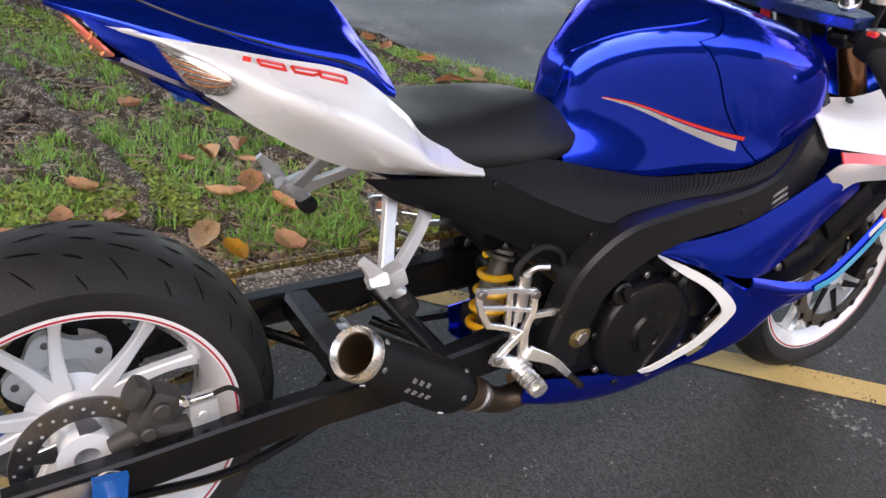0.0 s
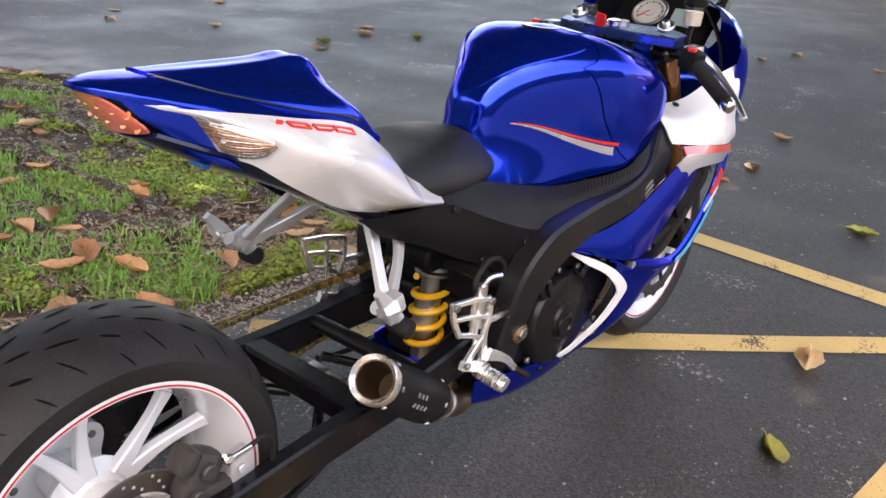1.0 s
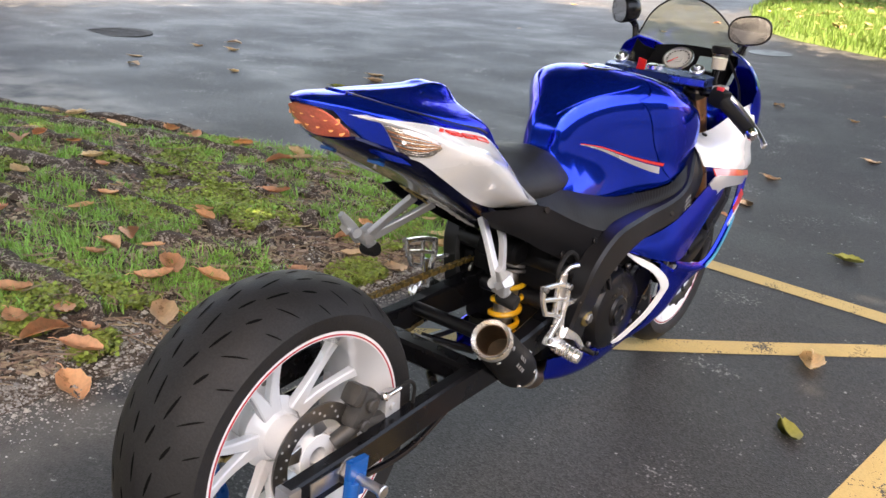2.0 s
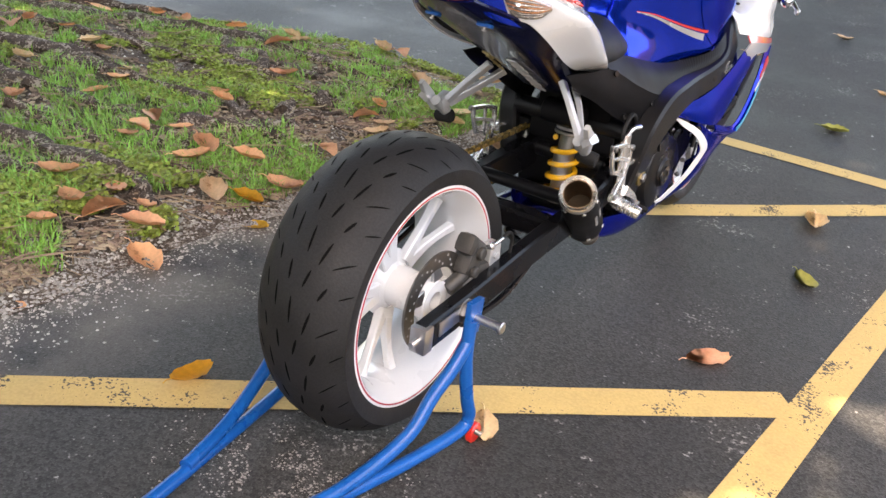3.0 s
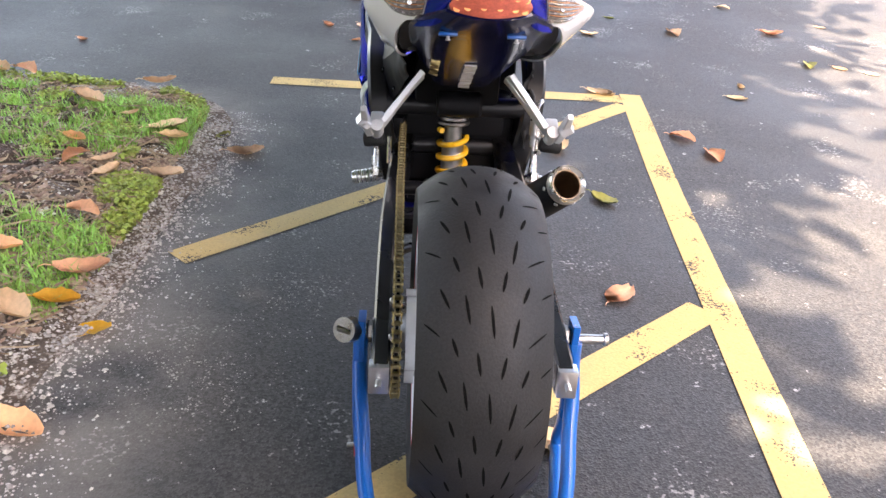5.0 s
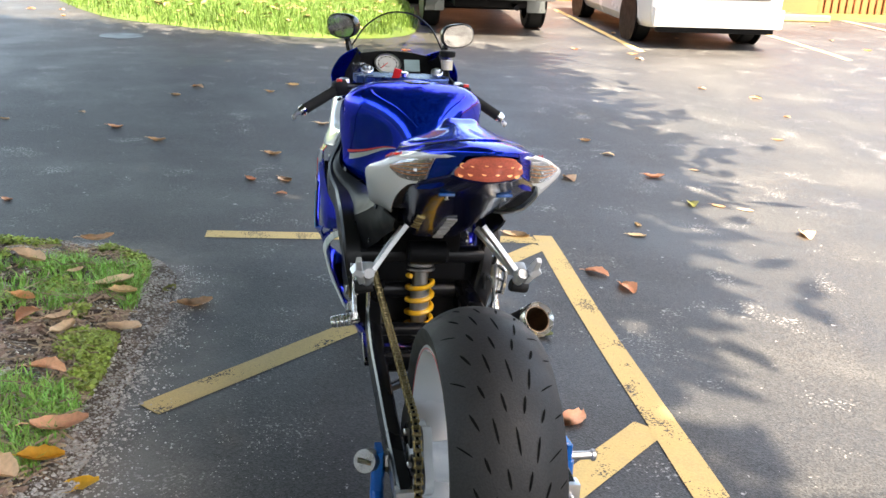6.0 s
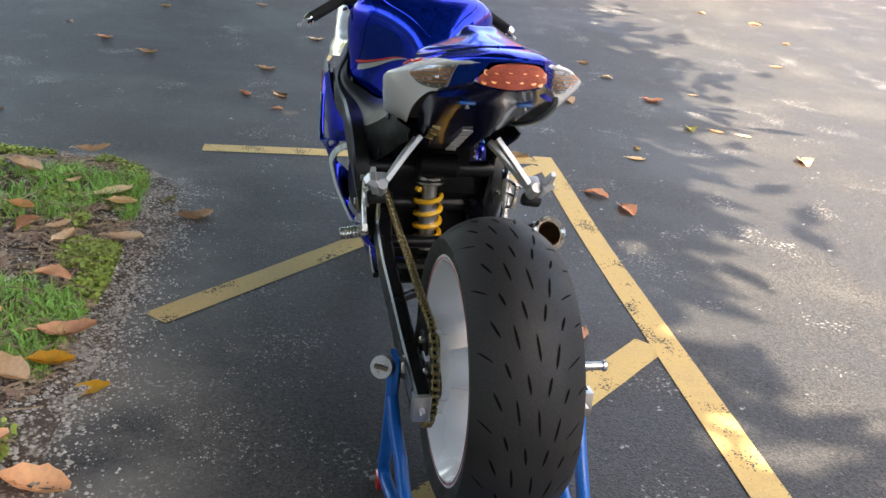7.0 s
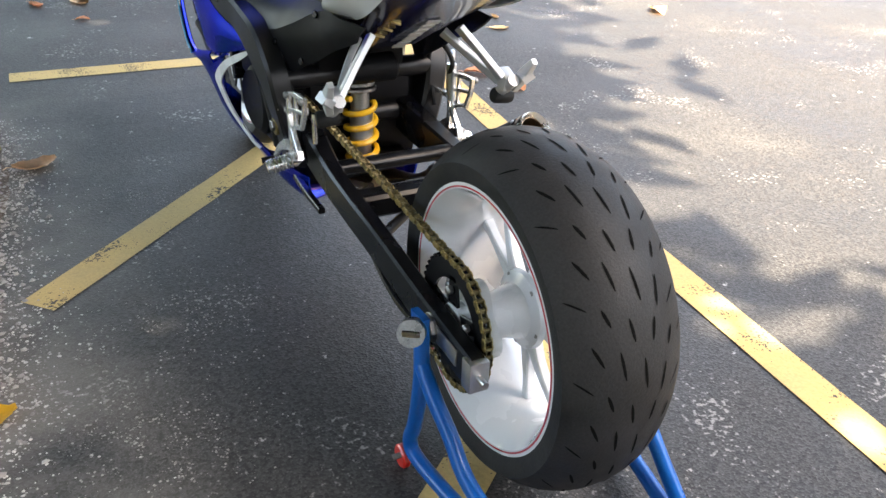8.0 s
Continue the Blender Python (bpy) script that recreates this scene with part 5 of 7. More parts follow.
CX, SR, PY, PZ, PR = -0.138, 0.120, 0.80, 0.435, 0.042
spr = part("sprocket", shape(lathe([(CX - 0.003, 0.080), (CX + 0.003, 0.080), (CX + 0.003, SR - 0.004), (CX - 0.003, SR - 0.004)], (0, 0, AX_Z), "x", 60)), M_BLACK, bike, "black rear sprocket")
bm = bmesh.new()
for k in range(44):
    a = math.tau * k / 44
    block((CX, (SR - 0.002) * math.cos(a), AX_Z + (SR - 0.002) * math.sin(a)), (0.005, 0.010, 0.006), (math.degrees(a), 0, 0), 0)(bm)
part("sprocket_rim", bm, M_BLACK, spr)
for k in range(5):
    a = math.tau * (k + 0.2) / 5
    part("sprocket_arm", shape(bar([V(CX, 0.035 * math.cos(a), AX_Z + 0.035 * math.sin(a)), V(CX, 0.088 * math.cos(a), AX_Z + 0.088 * math.sin(a))], 0.006, [0.035, 0.024])), M_BLACK, spr)
    part("sprocket_bolt", shape(disc((CX - 0.003, 0.064 * math.cos(a), AX_Z + 0.064 * math.sin(a)), (-1, 0, 0), 0.008, 0.012, 8)), M_STEEL, spr)
part("sprocket_hub", shape(lathe([(CX - 0.004, 0.018), (CX - 0.004, 0.034), (CX + 0.014, 0.036), (CX + 0.040, 0.041), (CX + 0.040, 0.018)], (0, 0, AX_Z), "x", 32)), M_WHITE, spr)
chain = part("chain", shape(lathe([(CX - 0.004, PR - 0.014), (CX + 0.004, PR - 0.014), (CX + 0.004, PR - 0.004), (CX - 0.004, PR - 0.004)], (0, PY, PZ), "x", 24)), M_STEEL, bike, "gold motorcycle chain over a small sprocket")


def chain_path():
    """The loop of the chain, as evenly spaced points with their directions."""
    line = []
    d = math.atan2(PZ - AX_Z, PY)
    off = math.asin((SR - PR) / math.hypot(PY, PZ - AX_Z))
    t1, t2 = math.pi / 2 + d + off, -math.pi / 2 + d - off
    for k in range(41):
        a = t1 + (t2 + math.tau - t1) * k / 40
        line.append(V(CX, SR * math.cos(a), AX_Z + SR * math.sin(a)))
    for k in range(25):
        a = t2 + (t1 - t2) * k / 24
        line.append(V(CX, PY + PR * math.cos(a), PZ + PR * math.sin(a)))
    line.append(line[0])
    dist = [0]
    for a, b in zip(line, line[1:]):
        dist.append(dist[-1] + (b - a).length)
    n = int(dist[-1] / 0.015875 / 2) * 2
    out = []
    for i in range(n):
        s = dist[-1] * i / n
        k = max(j for j in range(len(dist) - 1) if dist[j] <= s)
        out.append(line[k].lerp(line[k + 1], (s - dist[k]) / max(dist[k + 1] - dist[k], 1e-9)))
    return out


M_ROLLER = mat("dark_chain_steel", (0.26, 0.21, 0.11), 0.42, 1.0, 0.3, 60, 300)


def link_mesh(inner):
    bm = bmesh.new()
    w = 0.0048 if inner else 0.0070
    for x in (-w, w):
        bar([V(x, -0.011, 0), V(x, -0.006, 0), V(x, 0, 0), V(x, 0.006, 0), V(x, 0.011, 0)], 0.0022, [0.007, 0.0128, 0.0095, 0.0128, 0.007])(bm)
    if inner:
        for y in (-0.0079, 0.0079):
            rod((-w, y, 0), (w, y, 0), 0.005, None, 8)(bm)
    else:
        for y in (-0.0079, 0.0079):
            rod((-w - 0.0025, y, 0), (w + 0.0025, y, 0), 0.0026, None, 6)(bm)
    me = bpy.data.meshes.new("chain_link")
    bmesh.ops.recalc_face_normals(bm, faces=bm.faces)
    bm.to_mesh(me)
    bm.free()
    me.materials.append(M_ROLLER if inner else M_GOLD)
    return me


links = (link_mesh(False), link_mesh(True))
loop = chain_path()
for i, p in enumerate(loop):
    q = loop[(i + 1) % len(loop)]
    d = q - p
    o = new("chain_link", links[i % 2])
    o.parent = chain
    o.matrix_basis = pose(CX, (p.y + q.y) / 2, (p.z + q.z) / 2, math.degrees(math.atan2(d.z, d.y)), 0, 0)

SX = -0.004
shock = part("shock_absorber", shape(rod((SX, 0.745, 0.29), (SX, 0.768, 0.53), 0.024), disc((SX, 0.766, 0.486), (0, 0.1, 1), 0.043, 0.010, 32), disc((SX, 0.767, 0.498), (0, 0.1, 1), 0.040, 0.012, 32)), M_STEEL, bike, "rear shock absorber")
coil = []
for k in range(121):
    f = k / 120
    a = math.tau * 4.6 * f
    coil.append(V(SX + 0.037 * math.cos(a), 0.745 + 0.020 * f + 0.037 * math.sin(a), 0.305 + 0.168 * f))
part("coil_spring", shape(tube(coil, 0.0075, 10)), M_YELLOW, shock, "bright yellow coil spring")
part("shock_bumper", shape(rod((SX, 0.748, 0.36), (SX, 0.753, 0.44), 0.029)), M_ALU, shock)
part("shock_reservoir", shape(tube([(-0.055, 0.695, 0.562), (-0.050, 0.695, 0.562), (0.052, 0.695, 0.562), (0.06, 0.695, 0.562)], [0.026, 0.033, 0.033, 0.026], 24)), M_PLASTIC, shock, "matt black shock reservoir")
part("rear_linkage", shape(block((0, 0.79, 0.50), (0.26, 0.06, 0.09), (0, 0, 0), 0.2), block((0, 0.80, 0.62), (0.22, 0.10, 0.16), (0, 0, 0), 0.15)), M_PLASTIC, bike)
part("frame_crossmember", shape(rod((-0.19, 0.775, 0.53), (0.19, 0.775, 0.53), 0.026), rod((-0.19, 0.795, 0.415), (0.19, 0.795, 0.415), 0.024)), M_FRAME, bike)
part("rear_hugger", shape(block((0, 0.60, 0.70), (0.17, 0.26, 0.03), (-20, 0, 0), 0.2)), M_PLASTIC, bike)

m0, m1 = V(0.232, 0.355, 0.505), V(0.158, 0.615, 0.305)
ax = (m1 - m0).normalized()
muf = part("muffler", shape(tube([m0 + ax * 0.012, m0 + ax * 0.02, m0 + ax * 0.26, m0 + ax * 0.285, m0 + ax * 0.31], [0.0410, 0.0430, 0.0475, 0.046, 0.034], 40, caps=False)), M_CARBON, bike, "short carbon muffler with a steel tip")
turn = ax.to_track_quat("X", "Z").to_matrix()
part("muffler_tip", shape(lathe([(0.02, 0.0435), (0.0, 0.0435), (-0.005, 0.0412), (0.0, 0.0375), (0.004, 0.034), (0.03, 0.0325), (0.10, 0.032), (0.10, 0.034), (0.02, 0.040)], m0, "x", 48, True, turn)), M_TIP, muf, "polished steel exhaust tip")
part("muffler_bore", shape(lathe([(0.006, 0.0330), (0.14, 0.031), (0.14, 0.0), (0.139, 0.0), (0.138, 0.029), (0.006, 0.0320)], m0, "x", 40, True, turn)), M_EXH, muf, "heat-stained exhaust bore")
part("muffler_core", shape(disc(m0 + ax * 0.12, -ax, 0.033, 0.01, 32)), M_SOOT, muf)
for k in range(6):
    a = math.tau * k / 6
    u = turn @ V(0, math.cos(a), math.sin(a))
    part("rivet", shape(disc(m0 + ax * 0.032 + u * 0.0428, u, 0.005, 0.003, 8)), M_ALU, muf)
    part("rivet", shape(disc(m0 + ax * 0.262 + u * 0.0468, u, 0.005, 0.003, 8)), M_ALU, muf)
out = turn @ V(0, 0, 1)
side_u = (V(0.75, -0.45, 0.45) - ax * ax.dot(V(0.75, -0.45, 0.45))).normalized()
cross = ax.cross(side_u)
bm = bmesh.new()
for k in range(7):
    c = m0 + ax * (0.115 + 0.020 * (k % 4)) + (side_u * math.cos(0.35 - 0.42 * (k // 4)) + cross * math.sin(0.35 - 0.42 * (k // 4))) * 0.0456
    nrm = (c - (m0 + ax * ax.dot(c - m0))).normalized()
    disc(c, nrm, 0.0060, 0.002, 4)(bm)
part("muffler_badge", bm, M_PRINT, muf, "grey printed badge as plain shapes")
part("exhaust_pipe", shape(tube([m1 - ax * 0.02, m1 + ax * 0.05, V(0.125, 0.72, 0.235), V(0.09, 0.84, 0.215)], [0.034, 0.027, 0.026, 0.026], 20, 20)), M_EXH, bike, "heat-stained exhaust link pipe")
part("exhaust_clamp", shape(disc(m1 + ax * 0.02, ax, 0.033, 0.018, 24)), M_STEEL, bike)


# ---- footrests ----
def pass_peg(s):
    side = (lambda f: f) if s > 0 else flip
    b = part("passenger_peg_bracket", shape(side(bar([V(0.112, 0.475, 0.700), V(0.150, 0.455, 0.655), V(0.195, 0.432, 0.598)], [0.014, 0.013, 0.014], [0.026, 0.022, 0.024], 10)), side(bar([V(0.112, 0.545, 0.672), V(0.150, 0.510, 0.635), V(0.198, 0.445, 0.588)], [0.014, 0.013, 0.014], [0.024, 0.020, 0.024], 10))), M_ALUPAINT, bike, "cast aluminium passenger peg bracket")
    part("peg_hinge", shape(side(block((0.208, 0.435, 0.592), (0.03, 0.045, 0.035), (20, 0, 0), 0.2)), side(rod((0.208, 0.455, 0.56), (0.208, 0.40, 0.60), 0.013))), M_ALUPAINT, b)
    part("passenger_peg", shape(side(bar([V(0.222, 0.425, 0.575), V(0.232, 0.40, 0.61), V(0.236, 0.37, 0.645)], [0.016, 0.018, 0.012], [0.024, 0.026, 0.014], 8)), side(bar([V(0.226, 0.40, 0.60), V(0.246, 0.395, 0.615)], 0.03, 0.02, 0, (0, 1, 0)))), M_ALUPAINT, b, "folded aluminium passenger peg")
    for ob in (b, *b.children):
        ob.data.transform(Matrix.Translation((-0.014 * s, -0.006, 0.010)))
    part("peg_rubber", shape(side(tube([(0.178, 0.450, 0.562), (0.182, 0.450, 0.561), (0.216, 0.453, 0.556), (0.222, 0.454, 0.555)], [0.015, 0.0175, 0.0175, 0.0160], 16))), M_RUBBER, b)


for s in (1, -1):
    pass_peg(s)


def rearset(s):
    side = (lambda f: f) if s > 0 else flip
    X = 0.203
    r = part("rearset", shape(*[side(f) for f in (
        bar([V(X, 0.582, 0.548), V(X, 0.640, 0.540), V(X, 0.686, 0.527)], 0.010, 0.011, 6),
        bar([V(X, 0.590, 0.516), V(X, 0.640, 0.504), V(X, 0.688, 0.489)], 0.010, 0.009, 6),
        bar([V(X, 0.608, 0.477), V(X, 0.645, 0.462), V(X, 0.678, 0.443)], 0.010, 0.010, 6),
        bar([V(X, 0.582, 0.552), V(X, 0.588, 0.516), V(X, 0.608, 0.474)], 0.010, 0.010, 8),
        bar([V(X, 0.686, 0.530), V(X, 0.690, 0.489), V(X, 0.680, 0.443), V(X, 0.690, 0.367)], 0.012, [0.012, 0.012, 0.014, 0.022], 10),
        bar([V(X, 0.640, 0.541), V(X, 0.645, 0.462)], 0.008, 0.009),
        bar([V(X, 0.676, 0.446), V(X, 0.650, 0.420), V(X, 0.634, 0.400)], 0.012, 0.014, 6),
        bar([V(X, 0.626, 0.402), V(X, 0.660, 0.388), V(X, 0.700, 0.366)], 0.014, [0.020, 0.024, 0.022], 6),
        bar([V(X - 0.003, 0.686, 0.475), V(X - 0.006, 0.750, 0.470)], 0.010, 0.012))]), M_BILLET, bike, "polished billet rearset with footpeg")
    ends = ((0.185, 0.680, 0.372), (0.264, 0.688, 0.356))
    p0, p1 = V(*ends[0]), V(*ends[1])
    peg = part("footpeg", shape(side(tube([p0, p0.lerp(p1, 0.1), p0.lerp(p1, 0.16), p0.lerp(p1, 0.9), p1], [0.010, 0.014, 0.0170, 0.0170, 0.0150], 22))), M_BILLET, r, "polished round footpeg")
    for k in range(5):
        p = p0.lerp(p1, 0.28 + 0.13 * k)
        part("peg_ring", shape(side(tube([p, p0.lerp(p1, 0.31 + 0.13 * k)], 0.0176, 22))), M_ALU, peg)
    part("pedal", shape(side(bar([V(0.212, 0.690, 0.405), V(0.214, 0.745, 0.375), V(0.214, 0.788, 0.335)], 0.010, [0.026, 0.018, 0.014], 8))), M_BILLET, r, "polished foot lever")
    part("pedal_tip", shape(side(rod((0.205, 0.79, 0.332), (0.248, 0.796, 0.326), 0.0075, None, 12))), M_RUBBER, r)
    if s > 0:
        part("master_cylinder", shape(rod((0.196, 0.668, 0.56), (0.196, 0.668, 0.50), 0.012), rod((0.196, 0.668, 0.50), (0.198, 0.664, 0.47), 0.009), rod((0.198, 0.664, 0.47), (0.20, 0.655, 0.415), 0.0035), tube([(0.196, 0.668, 0.555), (0.205, 0.68, 0.575), (0.215, 0.70, 0.578)], 0.006, 8, 8)), M_ALU, r)
    for y, z in ((0.692, 0.375), (0.750, 0.470), (0.632, 0.402), (0.584, 0.546), (0.686, 0.524)):
        part("rearset_bolt", shape(side(disc((0.208, y, z), (1, 0, 0), 0.008, 0.007, 10))), M_STEEL, r)


for s in (1, -1):
    rearset(s)

# rear caliper on the right
cal = part("rear_caliper", shape(block((0.128, 0.082, 0.415), (0.050, 0.060, 0.085), (-32, 0, 0), 0.42), block((0.135, 0.055, 0.458), (0.045, 0.032, 0.045), (-32, 0, 0), 0.45), block((0.140, 0.105, 0.385), (0.03, 0.10, 0.03), (-12, 0, 0), 0.45), rod((0.12, 0.02, 0.36), (0.14, 0.08, 0.40), 0.016), disc((0.150, 0.085, 0.43), (1, 0, 0), 0.014, 0.012, 16), disc((0.150, 0.065, 0.395), (1, 0, 0), 0.012, 0.012, 16)), mat("caliper_grey", (0.05, 0.048, 0.045), 0.5, 0.3, 0.25, 40, 300, 0.0004), bike, "grimy dark grey rear brake caliper")
part("caliper_mount", shape(block((0.140, 0.150, 0.400), (0.030, 0.045, 0.050), (5, 0, 0), 0.15), disc((0.156, 0.145, 0.405), (1, 0, 0), 0.008, 0.006, 12)), M_ALUPAINT, cal, "cast aluminium caliper mount")
part("banjo_bolt", shape(disc((0.15, 0.118, 0.435), (1, 0, 0.3), 0.009, 0.016, 10), rod((0.158, 0.118, 0.436), (0.160, 0.160, 0.440), 0.005)), M_CHROME, cal)
part("brake_line", shape(tube([(0.160, 0.158, 0.440), (0.162, 0.185, 0.445), (0.162, 0.203, 0.425), (0.160, 0.205, 0.385)], 0.004, 8, 16)), M_RUBBER, cal)
# side stand, left
part("side_stand", shape(bar([V(-0.155, 0.86, 0.262), V(-0.162, 0.72, 0.262), V(-0.168, 0.600, 0.272)], 0.016, [0.020, 0.016, 0.014], 8)), M_BLACK, bike)

def ease(u):
    u = min(max(u, 0.0), 1.0)
    return u * u * (3 - 2 * u)


def settle(p):
    """Spread the front of the motorcycle a little: longer, higher and fuller than first laid out."""
    x, y, z = p
    side_x = 1 - 0.14 * ease((1.05 - y) / 0.25) * ease((z - 0.70) / 0.1) * ease((y - 0.70) / 0.1)
    full = 0.018 * ease((y - 1.0) / 0.15) * ease((0.76 - z) / 0.06) * ease((abs(x) - 0.15) / 0.05)
    dy = 0.025 * ease((y - 0.45) / 0.3) - 0.018 * ease((z - 0.75) / 0.12) * ease((1.05 - y) / 0.25)
    dz = 0.012 * ease(y / 0.35) + 0.016 * ease(y / 0.6) * max(0.0, min(y, 1.5) - 0.4) + 0.022 * ease((z - 0.65) / 0.35) * ease((y - 0.5) / 0.3)
    return V(x * side_x + math.copysign(full, x) + 0.012 * max(0.0, y - 0.4), y + dy, z + dz)


for ob in bike.children_recursive:
    kin = [ob]
    while kin[-1].parent:
        kin.append(kin[-1].parent)
    if ob.name.startswith("chain_link"):
        ob.matrix_basis = Matrix.Translation(settle(ob.matrix_basis.translation) - ob.matrix_basis.translation) @ ob.matrix_basis
    elif not any(k.name in ("rear_wheel", "front_wheel", "tail_fairing", "seat") for k in kin):
        for v in ob.data.vertices:
            v.co = settle(v.co)
    elif any(k.name == "front_wheel" for k in kin):
        ob.data.transform(Matrix.Translation((0.016, 0, 0)))
    elif any(k.name == "rear_wheel" for k in kin):
        ob.data.transform(Matrix.Translation((0, -0.016, 0.004)))

# ---- paddock stand ----
stand = empty("paddock_stand", "blue painted steel paddock stand holding the rear axle", "stand")
for s in (1, -1):
    foot, mid, low, end = (0.204, 0.182, 0.152, 0.060) if s > 0 else (0.200, 0.184, 0.160, 0.100)
    part("upright", shape(tube([(s * 0.205, -0.012, 0.335), (s * 0.206, -0.015, 0.25), (s * (foot + 0.006), 0.005, 0.14), (s * (foot + 0.005), 0.028, 0.078), (s * foot, 0.000, 0.050), (s * mid, -0.13, 0.046), (s * low, -0.27, 0.048), (s * (low + end) / 2, -0.46, 0.050), (s * end, -0.64, 0.055)], 0.0145, 14, 50)), M_STAND, stand, "bent blue steel tube")
    part("brace", shape(tube([(s * 0.206, -0.015, 0.285), (s * 0.203, -0.060, 0.240), (s * (mid + 0.012), -0.11, 0.195), (s * (mid + 0.004), -0.18, 0.130), (s * (low - 0.002), -0.32, 0.078), (s * (low + end) / 2, -0.46, 0.062)], 0.0145, 14, 28)), M_STAND, stand)
    part("axle_cup", shape(bar([V(s * 0.203, -0.005, 0.30), V(s * 0.203, 0.0, 0.375)], 0.014, [0.045, 0.05], 0, (1, 0, 0))), M_STAND, stand)
    part("wheel", shape(disc((s * (foot + 0.002), 0.050, 0.024), (s, 0, 0), 0.024, 0.016, 24)), M_REDP, stand, "small red stand wheel")
    part("wheel_bolt", shape(rod((s * (foot - 0.008), 0.040, 0.040), (s * (foot + 0.032), 0.048, 0.028), 0.006, None, 10)), M_STEEL, stand)
part("crossbar", shape(rod((-0.100, -0.64, 0.055), (0.060, -0.64, 0.055), 0.0145)), M_STAND, stand)
part("spindle", shape(rod((0.18, 0, AX_Z - 0.005), (0.268, 0.0, AX_Z - 0.005), 0.0095), disc((0.262, 0.0, AX_Z - 0.005), (1, 0, 0), 0.013, 0.010, 12)), M_ALU, stand, "steel stand pin")
part("spindle", shape(rod((-0.18, 0, AX_Z + 0.008), (-0.225, 0.0, AX_Z + 0.012), 0.009), rod((-0.222, -0.012, AX_Z + 0.012), (-0.236, -0.034, AX_Z + 0.022), 0.024, 0.024, 24), block((-0.2355, -0.0335, AX_Z + 0.0215), (0.030, 0.008, 0.010), (0, 0, -30), 0.2)), M_KNOB, stand, "chrome locking knob on the pin")

# ---- planted island beside the parking space ----
def island_edge(y):
    """How far the island reaches towards the motorcycle."""
    w = 0.035 * noise.noise((0.0, y * 2.3, 1.7)) + 0.018 * noise.noise((4.0, y * 9, 0.2))
    x = -1.0 + 0.13 * min(max((y - 0.1) / 1.9, 0), 1)
    u = min(max((y - 2.05) / 0.52, 0), 1)
    return x - 0.55 * (1 - math.sqrt(1 - u * u)) + w


ISL_X0, ISL_Y0, ISL_Y1 = -5.5, -4.5, 2.66


def island_back(x):
    """The far edge of the island."""
    return 2.53 + 0.17 * math.exp(-((x + 2.1) / 0.7) ** 2) - max(0, -x - 2.7) * 0.43 + 0.04 * noise.noise((x * 2.5, 0.3, 5))


def island_height(x, y):
    d = min(island_edge(y) - x, island_back(x) - y, x - ISL_X0 + 0.6)
    f = min(1, max(0, d / 0.5))
    return 0.004 + f * (0.035 + 0.03 * noise.noise((x * 1.2, y * 1.2, 3)) + 0.02 * noise.noise((x * 4, y * 4, 3))) + 0.05 * f * min(1, max(0, (-1.6 - x) / 2)) + gz(x, y) * (1 - f * 0.3)


def inside(x, y, m=0.0):
    return x < island_edge(y) - m and y < island_back(x) - m


def island():
    bm = bmesh.new()
    nx, ny = 110, 150
    rows = []
    for i in range(nx + 1):
        row = []
        for j in range(ny + 1):
            y = ISL_Y0 + (ISL_Y1 - ISL_Y0) * (j / ny)
            e = island_edge(y) + 0.05
            x = ISL_X0 + (e - ISL_X0) * (i / nx) ** 0.7
            yy = min(y, island_back(x) + 0.05)
            row.append(V(x, yy, max(island_height(x, yy), gz(x, yy) - 0.004)))
        rows.append(row)
    grid_faces(bm, rows)
    return tagged(obj("planted_island", bm, M_SOIL, sharp=0), "bare soil island with roots, weeds and dry leaves", "ground", kind="structure")


island()
rng = random.Random(7)


def scatter_mesh(name, verts, faces, material, label, category):
    me = bpy.data.meshes.new(name)
    me.from_pydata(verts, [], faces)
    me.materials.append(material)
    return tagged(new(name, me), label, category, kind="stuff")


def patchiness(x, y, k):
    return noise.noise((x * 1.7, y * 1.7, k)) + 0.6 * noise.noise((x * 5.1, y * 5.1, k + 3))


def grass_tufts(n, material, seed, spread, height, label, name, bias, wide):
    r = random.Random(seed)
    vs, fs = [], []
    made = 0
    while made < n:
        x = -0.98 - 4.4 * r.random() ** 1.7
        y = -1.6 + 4.3 * r.random() if r.random() < 0.72 else -1.6 - 2.8 * r.random() ** 1.3
        if not inside(x, y, 0.06) or patchiness(x, y, seed) < bias + 0.25 * max(0, 1 - (island_edge(y) - x) / 0.4):
            continue
        made += 1
        z = island_height(x, y)
        for _ in range(r.randint(7, 13)):
            a = r.random() * math.tau
            h = height * (0.5 + r.random())
            lean = h * (0.4 + 0.9 * r.random())
            px, py = x + spread * r.gauss(0, 1), y + spread * r.gauss(0, 1)
            w = wide * (0.7 + 0.6 * r.random())
            ca, sa = math.cos(a), math.sin(a)
            k = len(vs)
            vs += [(px - sa * w, py + ca * w, z - 0.005), (px + sa * w, py - ca * w, z - 0.005),
                   (px + ca * lean * 0.45 - sa * w, py + sa * lean * 0.45 + ca * w, z + h * 0.75), (px + ca * lean * 0.45 + sa * w, py + sa * lean * 0.45 - ca * w, z + h * 0.75),
                   (px + ca * lean, py + sa * lean, z + h)]
            fs += [(k, k + 1, k + 3, k + 2), (k + 2, k + 3, k + 4)]
    return scatter_mesh(name, vs, fs, material, label, "grass")


grass_tufts(6200, M_GRASS, 11, 0.011, 0.040, "ragged green grass tufts on the island", "grass", 0.0, 0.0019)


